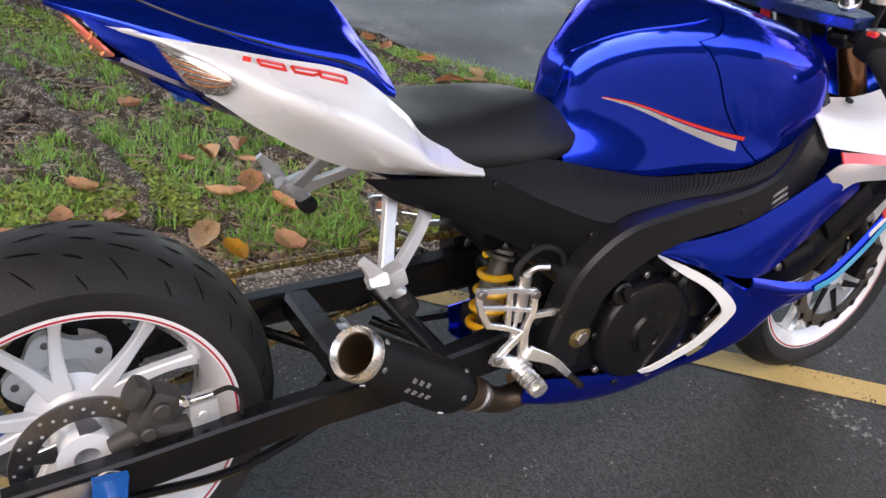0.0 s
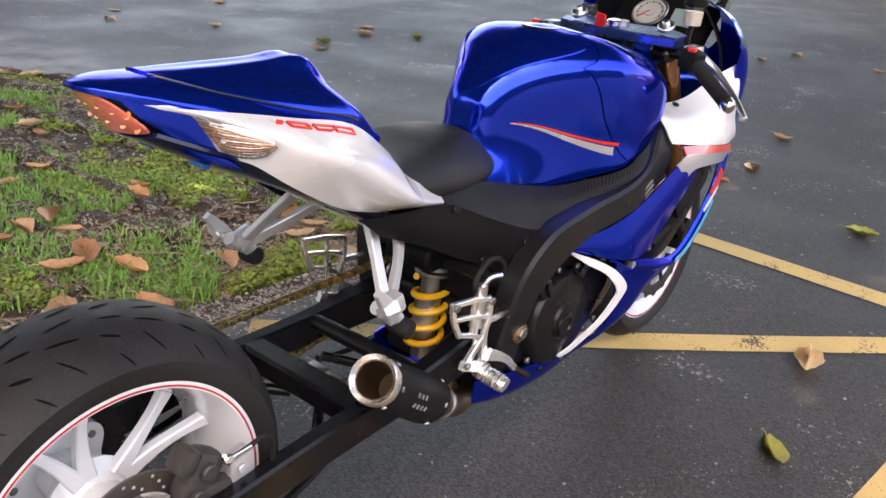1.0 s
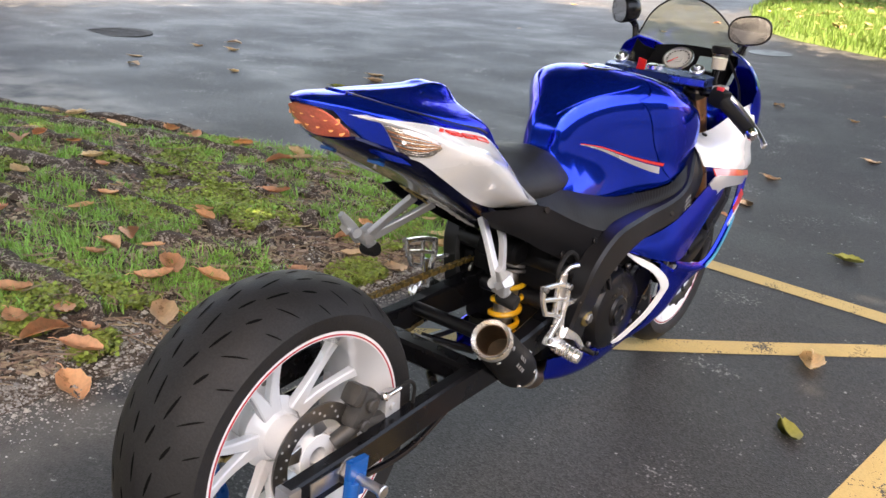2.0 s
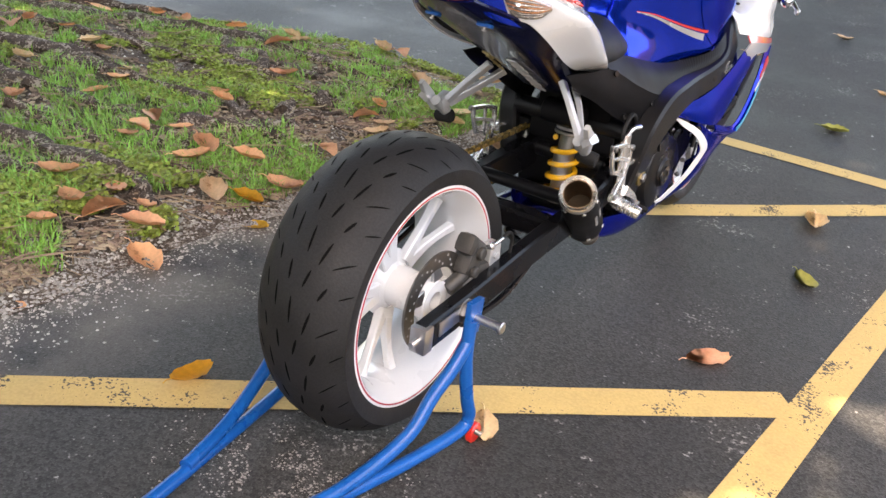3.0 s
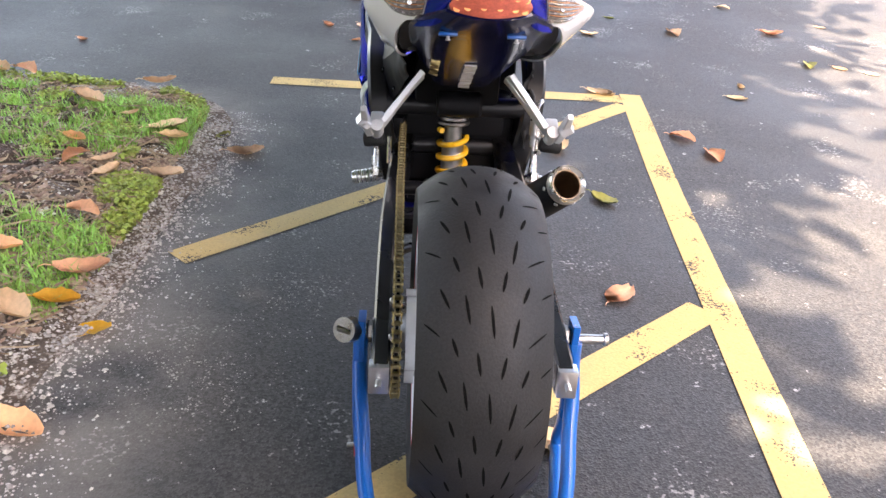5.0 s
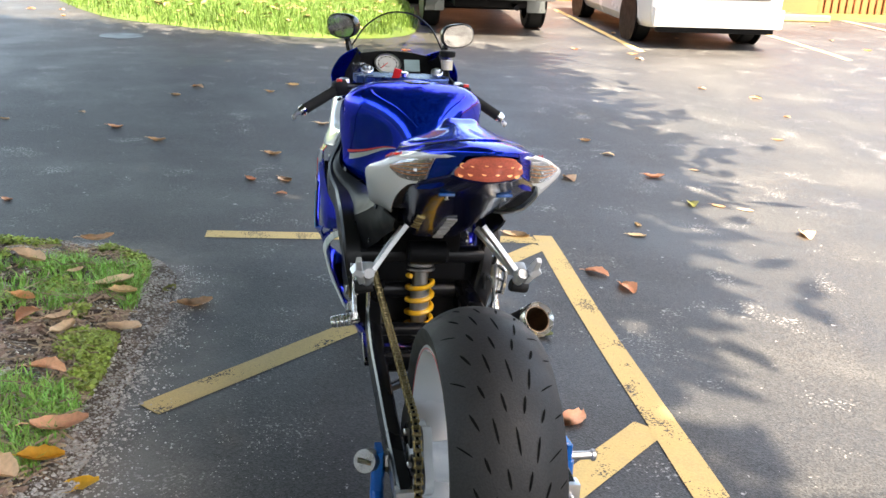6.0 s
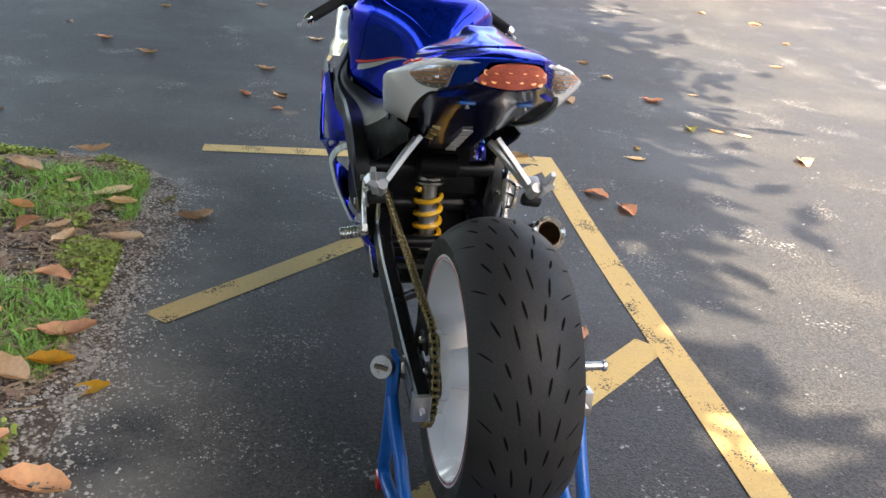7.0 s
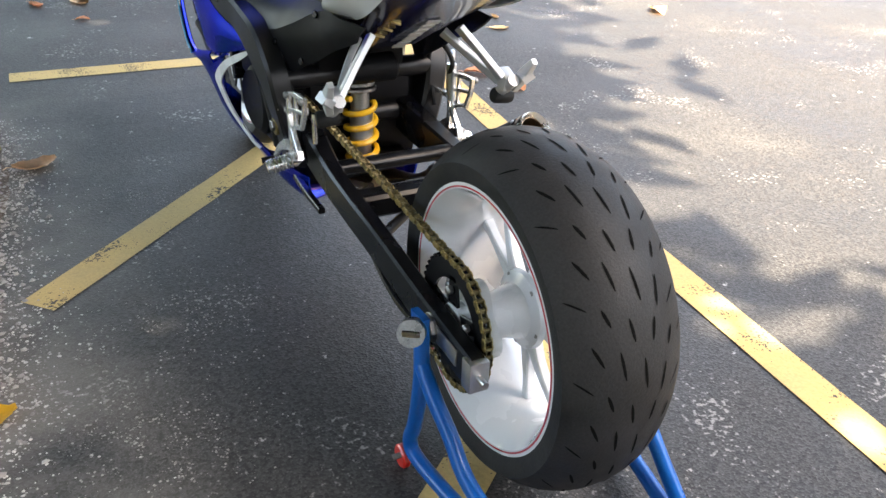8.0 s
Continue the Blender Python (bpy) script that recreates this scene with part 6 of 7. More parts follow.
def weeds(n):
    """Low clover: little rosettes of round leaflets."""
    r = random.Random(5)
    vs, fs = [], []
    made = 0
    while made < n:
        x = -0.98 - 4.4 * r.random() ** 1.7
        y = -1.6 + 4.3 * r.random() if r.random() < 0.72 else -1.6 - 2.8 * r.random() ** 1.3
        if not inside(x, y, 0.04) or patchiness(x, y, 23) < 0.14:
            continue
        made += 1
        z = island_height(x, y)
        for _ in range(r.randint(4, 7)):
            a, d = r.random() * math.tau, 0.012 * r.random() ** 0.5 + 0.003
            s = 0.0045 + 0.0050 * r.random()
            c = V(x + d * math.cos(a), y + d * math.sin(a), z + 0.006 + 0.030 * r.random())
            t = V(r.gauss(0, 0.55), r.gauss(0, 0.55), 1).normalized()
            u = t.orthogonal().normalized()
            w = t.cross(u)
            k = len(vs)
            vs += [tuple(c + (u * math.cos(b) + w * math.sin(b)) * s) for b in (math.tau * i / 5 for i in range(5))]
            fs.append(tuple(range(k, k + 5)))
    return scatter_mesh("clover", vs, fs, M_WEED, "yellow-green low clover patches", "weeds")


weeds(30000)


def gravel(n, name, test, size, label, material=M_STONE):
    r = random.Random(31)
    vs, fs = [], []
    base = [(1, 0, 0), (0.3, 0.95, 0.1), (-0.8, 0.6, 0), (-0.8, -0.6, 0.1), (0.3, -0.95, 0), (0.1, 0.1, 0.8)]
    tri = [(0, 1, 5), (1, 2, 5), (2, 3, 5), (3, 4, 5), (4, 0, 5)]
    made = 0
    while made < n:
        p = test(r)
        if not p:
            continue
        made += 1
        s = size * (0.4 + r.random() ** 3 * 1.8)
        a = r.random() * math.tau
        k = len(vs)
        for x, y, z in base:
            j = 1 + r.uniform(-0.3, 0.3)
            vs.append((p[0] + s * j * (x * math.cos(a) - y * math.sin(a)), p[1] + s * j * (x * math.sin(a) + y * math.cos(a)), p[2] + s * z * j))
        fs += [tuple(i + k for i in t) for t in tri]
    return scatter_mesh(name, vs, fs, material, label, "gravel")


def bark_litter(n):
    """Flakes of bark and rotten wood that lie between the weeds."""
    r = random.Random(83)
    vs, fs = [], []
    made = 0
    while made < n:
        x, y = -0.98 - 4.2 * r.random() ** 1.6, r.uniform(-2.2, 2.65)
        if not inside(x, y, 0.05) or patchiness(x, y, 47) < 0.0:
            continue
        made += 1
        length, wide, thick = 0.010 + 0.034 * r.random() ** 2, 0.004 + 0.008 * r.random(), 0.003 + 0.005 * r.random()
        m = pose(x, y, island_height(x, y) + 0.012 * r.random(), r.gauss(0, 18), r.gauss(0, 18), r.random() * 360)
        k = len(vs)
        for px, py in ((-1, -0.6), (-0.2, -1), (1, -0.5), (0.9, 0.6), (0.1, 1), (-0.9, 0.5)):
            j = 1 + r.uniform(-0.35, 0.35)
            for pz in (0, thick):
                vs.append(tuple(m @ V(px * length * j * 0.5, py * wide * j, pz * (1 - 0.3 * abs(px)))))
        fs.append(tuple(k + 2 * i + 1 for i in range(6)))
        fs += [(k + 2 * i, k + 2 * ((i + 1) % 6), k + 2 * ((i + 1) % 6) + 1, k + 2 * i + 1) for i in range(6)]
    return scatter_mesh("bark_litter", vs, fs, M_FLAKE, "grey-brown bark flakes between the weeds", "bark litter")


M_FLAKE = mat("bark_flake", (0.27, 0.19, 0.15), 0.9, 0.0, 0.4, 20, 120, 0.002, island=0.75)
bark_litter(14000)


def edge_place(r):
    if r.random() < 0.75:
        y = r.uniform(-2.6, 2.2)
        d = abs(r.gauss(0, 0.12)) * (1 if r.random() < 0.75 else -0.5)
        x = island_edge(y) - d + 0.03
    else:
        x = r.uniform(-3.2, -1.2)
        y = island_back(x) - abs(r.gauss(0, 0.10)) + 0.02
    return (x, y, max(island_height(x, y), gz(x, y)) - 0.001)


gravel(11000, "gravel", edge_place, 0.0044, "loose pale gravel along the island edge")


def spill_place(r):
    y = r.uniform(-1.4, 2.3)
    x = island_edge(y) + abs(r.gauss(0, 0.10))
    return (x, y, gz(x, y) - 0.0005)


def worn_place(r):
    """Patches where the stones of the asphalt show through."""
    cx, cy, sx, sy = ((-0.02, -0.30, 0.17, 0.10), (-0.95, -0.30, 0.10, 0.22), (-0.62, 0.30, 0.12, 0.10), (0.95, 1.45, 0.16, 0.12), (-0.45, 0.75, 0.10, 0.16), (-0.82, 0.62, 0.10, 0.16), (-0.45, 1.45, 0.10, 0.12), (0.0, -0.36, 0.14, 0.09), (0.03, -0.28, 0.12, 0.08))[r.randrange(9)]
    x, y = r.gauss(cx, sx), r.gauss(cy, sy)
    if inside(x, y) or noise.noise((x * 14, y * 14, 6)) < -0.05:
        return None
    return (x, y, gz(x, y) - 0.0008)


gravel(11000, "worn_stones", worn_place, 0.0019, "pale stones of the worn asphalt", M_GRIT)
gravel(9000, "grit", spill_place, 0.0024, "pale grit spilled on the asphalt", M_SAND)


def rim_place(r):
    """The bare sandy rim just inside the island's edge."""
    if r.random() < 0.7:
        y = r.uniform(-1.9, 2.25)
        x = island_edge(y) - 0.30 * r.random() ** 1.6 + 0.04
    else:
        x = r.uniform(-3.0, -1.1)
        y = island_back(x) - 0.25 * r.random() ** 1.6 + 0.03
    if patchiness(x, y, 61) < -0.25:
        return None
    return (x, y, max(island_height(x, y), gz(x, y)) - 0.001)


gravel(16000, "sand", rim_place, 0.0034, "coarse pale sand along the rim of the island", M_SAND)


def bare_place(r):
    x, y = -0.95 - 3.8 * r.random() ** 1.5, r.uniform(-1.5, 2.6)
    if not inside(x, y, 0.03) or patchiness(x, y, 11) > 0.1:
        return None
    return (x, y, island_height(x, y))


gravel(5000, "soil_crumbs", bare_place, 0.0055, "crumbs of soil and stone")


def root(path, r0, r1, seed):
    r = random.Random(seed)
    pts, rs = [], []
    line = catmull([(x, y, 0) for x, y in path], 34)
    for i, p in enumerate(line):
        f = i / 33
        rr = (r0 + (r1 - r0) * f) * (1 + 0.35 * noise.noise(p * 6 + V(seed, 0, 0)))
        q = p + V(noise.noise(p * 4 + V(0, seed, 0)), noise.noise(p * 4 + V(seed, 0, 7)), 0) * 0.05
        pts.append(V(q.x, q.y, island_height(q.x, q.y) + rr * (0.55 + 0.5 * noise.noise(p * 3 + V(0, 0, seed)))))
        rs.append(rr)
    bm = shape(tube(pts, rs, 9, 0, True, 1.5))
    for v in bm.verts:
        v.co += Vector((noise.noise(v.co * 30), noise.noise(v.co * 31 + V(3, 3, 3)), noise.noise(v.co * 29 + V(9, 1, 2)))) * r0 * 0.6
    return tagged(obj("tree_root", bm, M_ROOT, sharp=60), "gnarled grey-brown surface root in the soil", "root", "surface roots")


for k, (path, a, b) in enumerate([
    ([(-5.2, -0.2), (-4.0, 0.55), (-2.9, 1.05), (-2.0, 1.2), (-1.35, 1.12)], 0.055, 0.018),
    ([(-5.2, 0.3), (-4.2, 1.2), (-3.2, 1.9), (-2.2, 2.1), (-1.5, 2.05)], 0.05, 0.016),
    ([(-4.6, -0.6), (-3.2, 0.05), (-2.2, 0.28), (-1.5, 0.42), (-1.2, 0.30)], 0.05, 0.02),
    ([(-3.6, 0.7), (-2.7, 0.72), (-2.0, 0.85), (-1.45, 0.72)], 0.035, 0.014),
    ([(-4.4, 0.9), (-3.3, 1.35), (-2.5, 1.62), (-1.7, 1.65), (-1.3, 1.80)], 0.032, 0.012),
    ([(-3.0, 1.9), (-2.4, 2.3), (-1.9, 2.35), (-1.5, 2.25)], 0.026, 0.012),
    ([(-3.9, -1.2), (-2.6, -0.55), (-1.9, -0.45), (-1.3, -0.30)], 0.045, 0.018),
    ([(-2.6, 0.25), (-2.1, 0.02), (-1.6, 0.06), (-1.25, 0.10)], 0.026, 0.010),
    ([(-2.3, 1.15), (-1.9, 1.42), (-1.55, 1.40), (-1.2, 1.45)], 0.022, 0.010),
    ([(-5.0, 1.3), (-4.3, 1.85), (-3.6, 2.25), (-3.0, 2.4)], 0.045, 0.014),
    ([(-2.1, 1.9), (-1.7, 1.88), (-1.45, 1.95), (-1.15, 1.85)], 0.018, 0.008),
    ([(-3.2, 0.2), (-2.7, 0.45), (-2.2, 0.55), (-1.75, 0.60)], 0.03, 0.012),
]):
    root(path, a, b, k + 1)


rr = random.Random(77)
made = 0
while made < 90:   # thinner roots that cross one another
    x, y = -1.25 - 2.6 * rr.random() ** 1.2, rr.uniform(-0.9, 2.4)
    a = rr.gauss(0.3, 0.8)
    n = 0.25 + 0.35 * rr.random()
    way = [(x - n * math.cos(a) * f + 0.07 * rr.gauss(0, 1), y - n * math.sin(a) * f + 0.07 * rr.gauss(0, 1)) for f in (1, 0.6, 0.2, -0.2, -0.6)]
    if all(inside(*p, 0.05) for p in way):
        made += 1
        root(way, 0.010 + 0.020 * rr.random() ** 2, 0.004, 40 + made)


def twigs(n):
    """Dry stalks and bits of thin root lying about."""
    r = random.Random(58)
    vs, fs = [], []
    made = 0
    while made < n:
        x, y = -1.02 - 3.4 * r.random() ** 1.6, r.uniform(-1.5, 2.55)
        if not inside(x, y, 0.05):
            continue
        made += 1
        a, length, w = r.random() * math.tau, 0.03 + 0.16 * r.random() ** 2, 0.0012 + 0.0022 * r.random()
        z0 = 0.010 + 0.025 * r.random()
        bend = r.gauss(0, 0.35)
        k = len(vs)
        for i in range(4):
            f = i / 3 - 0.5
            px, py = x + f * length * math.cos(a + bend * f), y + f * length * math.sin(a + bend * f)
            z = island_height(px, py) + z0 + 0.004 * r.random()
            nx, ny = -math.sin(a) * w, math.cos(a) * w
            vs += [(px + nx, py + ny, z), (px, py, z + w * 1.6), (px - nx, py - ny, z)]
        for i in range(3):
            b = k + 3 * i
            fs += [(b, b + 3, b + 4, b + 1), (b + 1, b + 4, b + 5, b + 2), (b + 2, b + 5, b + 3, b)]
    return scatter_mesh("twigs", vs, fs, M_TWIG, "dry grey-brown twigs and rootlets", "twigs")


M_TWIG = mat("dry_twig", (0.24, 0.17, 0.12), 0.9, 0.0, 0.3, 12, 80, island=0.5)
twigs(2600)


# ---- fallen leaves ----
def leaf_mesh(name, length, width, curl, fold, material, seed):
    r = random.Random(seed)
    bm = bmesh.new()
    rows = []
    n = 9
    for i in range(n + 1):
        f = i / n
        w = width * 0.5 * (math.sin(math.pi * min(1, f * 0.93 + 0.03)) ** 0.75) * (1 + 0.06 * r.uniform(-1, 1))
        z = curl * (f - 0.5) ** 2 * 4 * length * 0.25
        y = (f - 0.5) * length
        rows.append([V(-w, y, z + fold * w + 0.006 * r.random()), V(-w * 0.5, y, z + fold * w * 0.3), V(0, y, z), V(w * 0.5, y, z + fold * w * 0.3), V(w, y, z + fold * w + 0.006 * r.random())])
    low = min(p.z for row in rows for p in row)
    rows = [[p - V(0, 0, low) for p in row] for row in rows]
    grid_faces(bm, rows)
    bmesh.ops.solidify(bm, geom=bm.faces[:], thickness=0.0008)
    tube([rows[0][2], rows[0][2] + V(0.002, -length * 0.12, 0.004), rows[0][2] + V(0.006, -length * 0.22, 0.002)], 0.0011, 5)(bm)
    me = bpy.data.meshes.new(name)
    bmesh.ops.recalc_face_normals(bm, faces=bm.faces)
    bm.to_mesh(me)
    bm.free()
    me.shade_smooth()
    me.set_sharp_from_angle(angle=radians(40))
    me.materials.append(material)
    return me


LEAF = {}
for key, material in (("b", M_LEAFB), ("t", M_LEAFT), ("y", M_LEAFY), ("g", M_LEAFG)):
    LEAF[key] = [leaf_mesh("leaf", 0.100, 0.058, c, f, material, i) for i, (c, f) in enumerate(((0.2, 0.12), (0.55, 0.3), (-0.3, 0.35), (0.1, 0.05), (0.4, 0.55)))]
LABEL = {"b": "dry reddish-brown fallen leaf, curled", "t": "dry tan fallen leaf", "y": "yellow fallen leaf", "g": "yellow-green fallen leaf"}


def fallen(kind, x, y, size=1.0, ang=0.0, z=None, form=0, tilt=0.0):
    o = new("fallen_leaf", LEAF[kind][form % 5])
    h = (island_height(x, y) + 0.040 if inside(x, y) else gz(x, y) + 0.001) if z is None else z
    o.matrix_basis = pose(x, y, h, tilt, 0, ang) @ Matrix.Scale(size * 1.15, 4)
    return tagged(o, LABEL[kind] + (" on the soil island" if inside(x, y) else " on the asphalt"), "leaf", "fallen leaves")


# leaves on the asphalt
for kind, x, y, size, ang, form in (
        ("y", -0.42, -0.19, 0.97, 352, 1), ("t", 0.21, 0.11, 0.99, 211, 0), ("b", 0.52, 0.78, 1.16, 318, 0), ("g", 0.62, 1.49, 1.05, 219, 1), ("t", 0.53, 2.04, 1.35, 192, 4),
        ("t", 0.87, 2.8, 1.35, 233, 0), ("b", 1.12, 2.2, 1.09, 224, 2), ("t", 0.67, 3.56, 1.35, 274, 0), ("t", 1.03, 3.97, 0.98, 254, 1), ("g", 1.25, 4.41, 0.6, 245, 0),
        ("t", 0.42, 4.33, 0.83, 252, 1), ("t", 1.6, 4.09, 1.35, 186, 2), ("g", 0.33, 3.37, 1.19, 276, 4), ("t", 1.58, 2.81, 0.89, 251, 0), ("t", 1.67, 3.01, 0.6, 181, 1),):
    fallen(kind, x, y, size, ang, None, form)

# leaves on the asphalt
for kind, x, y, size, ang, form in (
        ("b", 2.28, 4.19, 1.35, 266, 1), ("g", 2.25, 3.5, 1.14, 165, 2), ("t", 2.42, 3.47, 0.85, 214, 0), ("t", 2.57, 3.38, 0.76, 232, 0), ("t", 2.66, 2.84, 1.35, 165, 2),
        ("b", 1.2, 2, 1.18, 184, 2), ("t", -0.74, 1.83, 1.25, 288, 1), ("g", -0.86, 2, 0.73, 335, 1), ("b", -0.58, 3.9, 0.86, 214, 1), ("t", -0.37, 3.91, 1.19, 209, 0),
        ("b", -0.39, 3.59, 0.6, 256, 2), ("t", -0.45, 4.6, 1.08, 257, 1), ("b", -1.63, 5.29, 1.04, 254, 1), ("t", -1.28, 4.92, 1.1, 257, 1), ("t", -2.46, 5.47, 0.75, 241, 0),):
    fallen(kind, x, y, size, ang, None, form)

# leaves on the asphalt
for kind, x, y, size, ang, form in (
        ("b", -1.87, 3.36, 0.65, 240, 1), ("t", -1.32, 6.52, 0.81, 251, 4), ("t", -0.49, 6.78, 0.79, 249, 1), ("t", 2.11, 5.23, 0.78, 245, 4), ("t", 2.16, 4.81, 0.83, 237, 2),
        ("t", 2.71, 4.41, 0.63, 239, 0), ("t", 4.24, 7.46, 0.81, 223, 2), ("t", 4.67, 7.05, 1.2, 220, 2), ("t", 4.58, 6.26, 0.71, 198, 2), ("t", 3.99, 5.41, 0.83, 256, 0),
        ("t", -1.96, 5.76, 0.6, 223, 2), ("t", -0.06, 5.55, 1.04, 261, 1), ("t", -4.14, 4.86, 1.35, 285, 4), ("g", -3.76, 5.11, 1.35, 241, 1), ("t", -3.88, 4.11, 1.13, 297, 1),):
    fallen(kind, x, y, size, ang, None, form)

# leaves on the asphalt
for kind, x, y, size, ang, form in (
        ("t", -6.11, 4.85, 1.35, 286, 1), ("t", -5.78, 3.48, 1.16, 276, 2), ("t", -6.49, 4.7, 1.07, 294, 1), ("t", -5.08, 4.03, 0.9, 281, 4), ("t", -1.16, 6.91, 1.09, 232, 2),
        ("t", -0.27, 7.12, 0.97, 269, 4), ("t", -6.48, 2.57, 1.13, 316, 2), ("t", -6.13, 3.73, 1.1, 306, 0), ("t", -6.5, 5.19, 1.35, 307, 2), ("t", -4.33, 5.08, 1.35, 292, 0),
        ("g", -4.09, 4.34, 1.23, 290, 4),):
    fallen(kind, x, y, size, ang, None, form)

# leaves lying on the island
for kind, x, y, size, ang, form in (
        ("b", -0.96, 0.11, 1.35, 257, 4), ("b", -1.28, -0, 0.74, 338, 4), ("b", -1.23, 0.18, 1.29, 357, 2), ("b", -1.09, 0.21, 1.13, 309, 4), ("b", -1.56, 0.25, 1.23, 299, 1),
        ("b", -1.35, 0.15, 1.09, 261, 1), ("b", -1.33, 0.3, 1.02, 245, 0), ("b", -1.18, 0.3, 0.7, 275, 1), ("t", -1.12, 0.52, 1.35, 238, 4), ("b", -1.01, 0.75, 1.35, 274, 1),
        ("b", -1.39, 0.67, 1.17, 331, 1), ("b", -1.43, 0.77, 1.32, 249, 4), ("b", -1.27, 0.83, 1.12, 289, 4), ("y", -1.02, 0.58, 1, 282, 4), ("y", -0.92, 0.51, 1, 279, 0),):
    fallen(kind, x, y, size, ang, None, form, 8 - form * 4)

# leaves lying on the island
for kind, x, y, size, ang, form in (
        ("b", -1.95, 1.74, 1.19, 305, 1), ("t", -2.45, 2.33, 1.17, 261, 4), ("b", -2.32, 1.07, 0.88, 300, 1), ("b", -2.7, 1.28, 0.85, 272, 1), ("b", -3.12, 1.37, 0.97, 283, 0),
        ("b", -3.16, 2.16, 0.87, 287, 0), ("b", -1.75, 0.72, 1.12, 266, 2), ("b", -1.84, 0.86, 1.11, 246, 2), ("b", -1.63, 0.83, 0.82, 301, 0), ("b", -1.88, 1.26, 0.84, 283, 1),
        ("b", -2.11, 2.74, 1.35, 274, 0), ("b", -1.3, 1.57, 1.08, 336, 2), ("t", -1.2, 1.57, 0.81, 304, 1), ("t", -1.07, 1.96, 1.35, 282, 0), ("t", -1.24, 2.52, 1.27, 278, 1),):
    fallen(kind, x, y, size, ang, None, form, 8 - form * 4)

# leaves lying on the island
for kind, x, y, size, ang, form in (
        ("b", -1.13, 1.11, 1.1, 250, 2), ("b", -1.88, 2.61, 1.33, 234, 2), ("b", -0.98, -0.28, 0.6, 288, 0), ("t", -2.31, 2.23, 1.35, 288, 0), ("t", -2.01, 2.61, 1.35, 243, 4),
        ("b", -1.8, 1.2, 0.94, 277, 4), ("t", -0.96, 1.49, 1.35, 240, 0), ("t", -1.53, 2.3, 0.84, 232, 2), ("t", -1.46, 2.21, 1.34, 242, 4), ("t", -1.24, 2.05, 0.6, 307, 1),
        ("t", -1.02, 1.84, 0.95, 285, 4), ("t", -1.16, 1.46, 0.98, 328, 1), ("b", -1.37, 1.75, 0.86, 252, 4), ("t", -2.96, 0.64, 1.22, 339, 1), ("b", -2.25, 0.9, 0.9, 336, 0),):
    fallen(kind, x, y, size, ang, None, form, 8 - form * 4)

# leaves lying on the island
for kind, x, y, size, ang, form in (
        ("b", -1.68, 0.62, 0.7, 298, 1),):
    fallen(kind, x, y, size, ang, None, form, 8 - form * 4)

r = random.Random(99)
count = 0
while count < 80:
    x, y = -1.05 - 3.6 * r.random() ** 1.2, r.uniform(-1.9, 2.5)
    if inside(x, y, 0.03) and (x < -2.2 or y < -0.3):
        fallen("bbbttb"[r.randrange(6)], x, y, r.uniform(0.9, 1.55), r.uniform(0, 360), None, r.randrange(5), r.uniform(-15, 15))
        count += 1
count = 0
while count < 22:   # far across the lot
    x, y = r.uniform(-9, 10), r.uniform(8.5, 14)
    if abs(x) > 0.3:
        fallen("tbt"[r.randrange(3)], x, y, r.uniform(0.8, 1.2), r.uniform(0, 360), None, r.randrange(5))
        count += 1

# ---- the far side of the lot ----
HEAD = 3.9                          # degrees by which the far parking bays lean to the right
HX, HY = math.sin(radians(HEAD)), math.cos(radians(HEAD))


def bay(x, y, length, name="road_marking"):
    return stripe((x, y), (x + HX * length, y + HY * length), 0.11, name)


bay(4.565, 9.996, 5.2)
bay(7.54, 9.607, 4.9)
bay(10.72, 13.0, 2.2)

# lawn island and the strip before the wall
def lawn(outline, rise, name, label):
    """A gently domed lawn inside an outline of (x, y)."""
    bm = bmesh.new()
    cx, cy = sum(p[0] for p in outline) / len(outline), sum(p[1] for p in outline) / len(outline)
    ring = catmull([(x, y, 0) for x, y in outline] + [(*outline[0], 0)], 80)[:-1]
    rows = []
    for f in (1.0, 0.985, 0.95, 0.85, 0.7, 0.5, 0.25, 0.02):
        row = []
        for p in ring:
            x, y = cx + (p.x - cx) * f, cy + (p.y - cy) * f
            h = (1 - f ** 6) * rise
            row.append(V(x, y, gz(x, y) + 0.004 + h + 0.03 * noise.noise((x, y, 0)) * (1 - f)))
        rows.append(row)
    grid_faces(bm, rows, False, True)
    return tagged(obj(name, bm, M_LAWN, sharp=0), label, "lawn", kind="structure")


LAWN = [(-5.0, 18.0), (-4.55, 15.8), (-3.88, 14.05), (-2.96, 12.39), (-2.06, 11.66), (-1.23, 11.15), (-0.44, 10.79), (0.33, 10.64), (1.14, 10.83), (1.64, 11.72), (1.93, 14.42), (2.0, 17.0), (0.2, 18.0), (-2.8, 18.8)]
lawn(LAWN, 0.22, "lawn", "bright sunlit lawn with dry leaves")
lawn([(10.6, 14.75), (12, 14.4), (17, 13.4), (26, 11.4), (34, 9.5), (34, 10.6), (26, 12.4), (17, 14.4), (12, 15.55), (10.8, 15.9)], 0.08, "lawn_strip", "grass strip before the orange wall")
lawn([(-10.3, 20.4), (-7.4, 19.0), (-5.6, 19.6), (-6.0, 24.0), (-9, 32.0), (-15, 35.0)], 0.15, "lawn_far", "sunlit lawn across the lot")


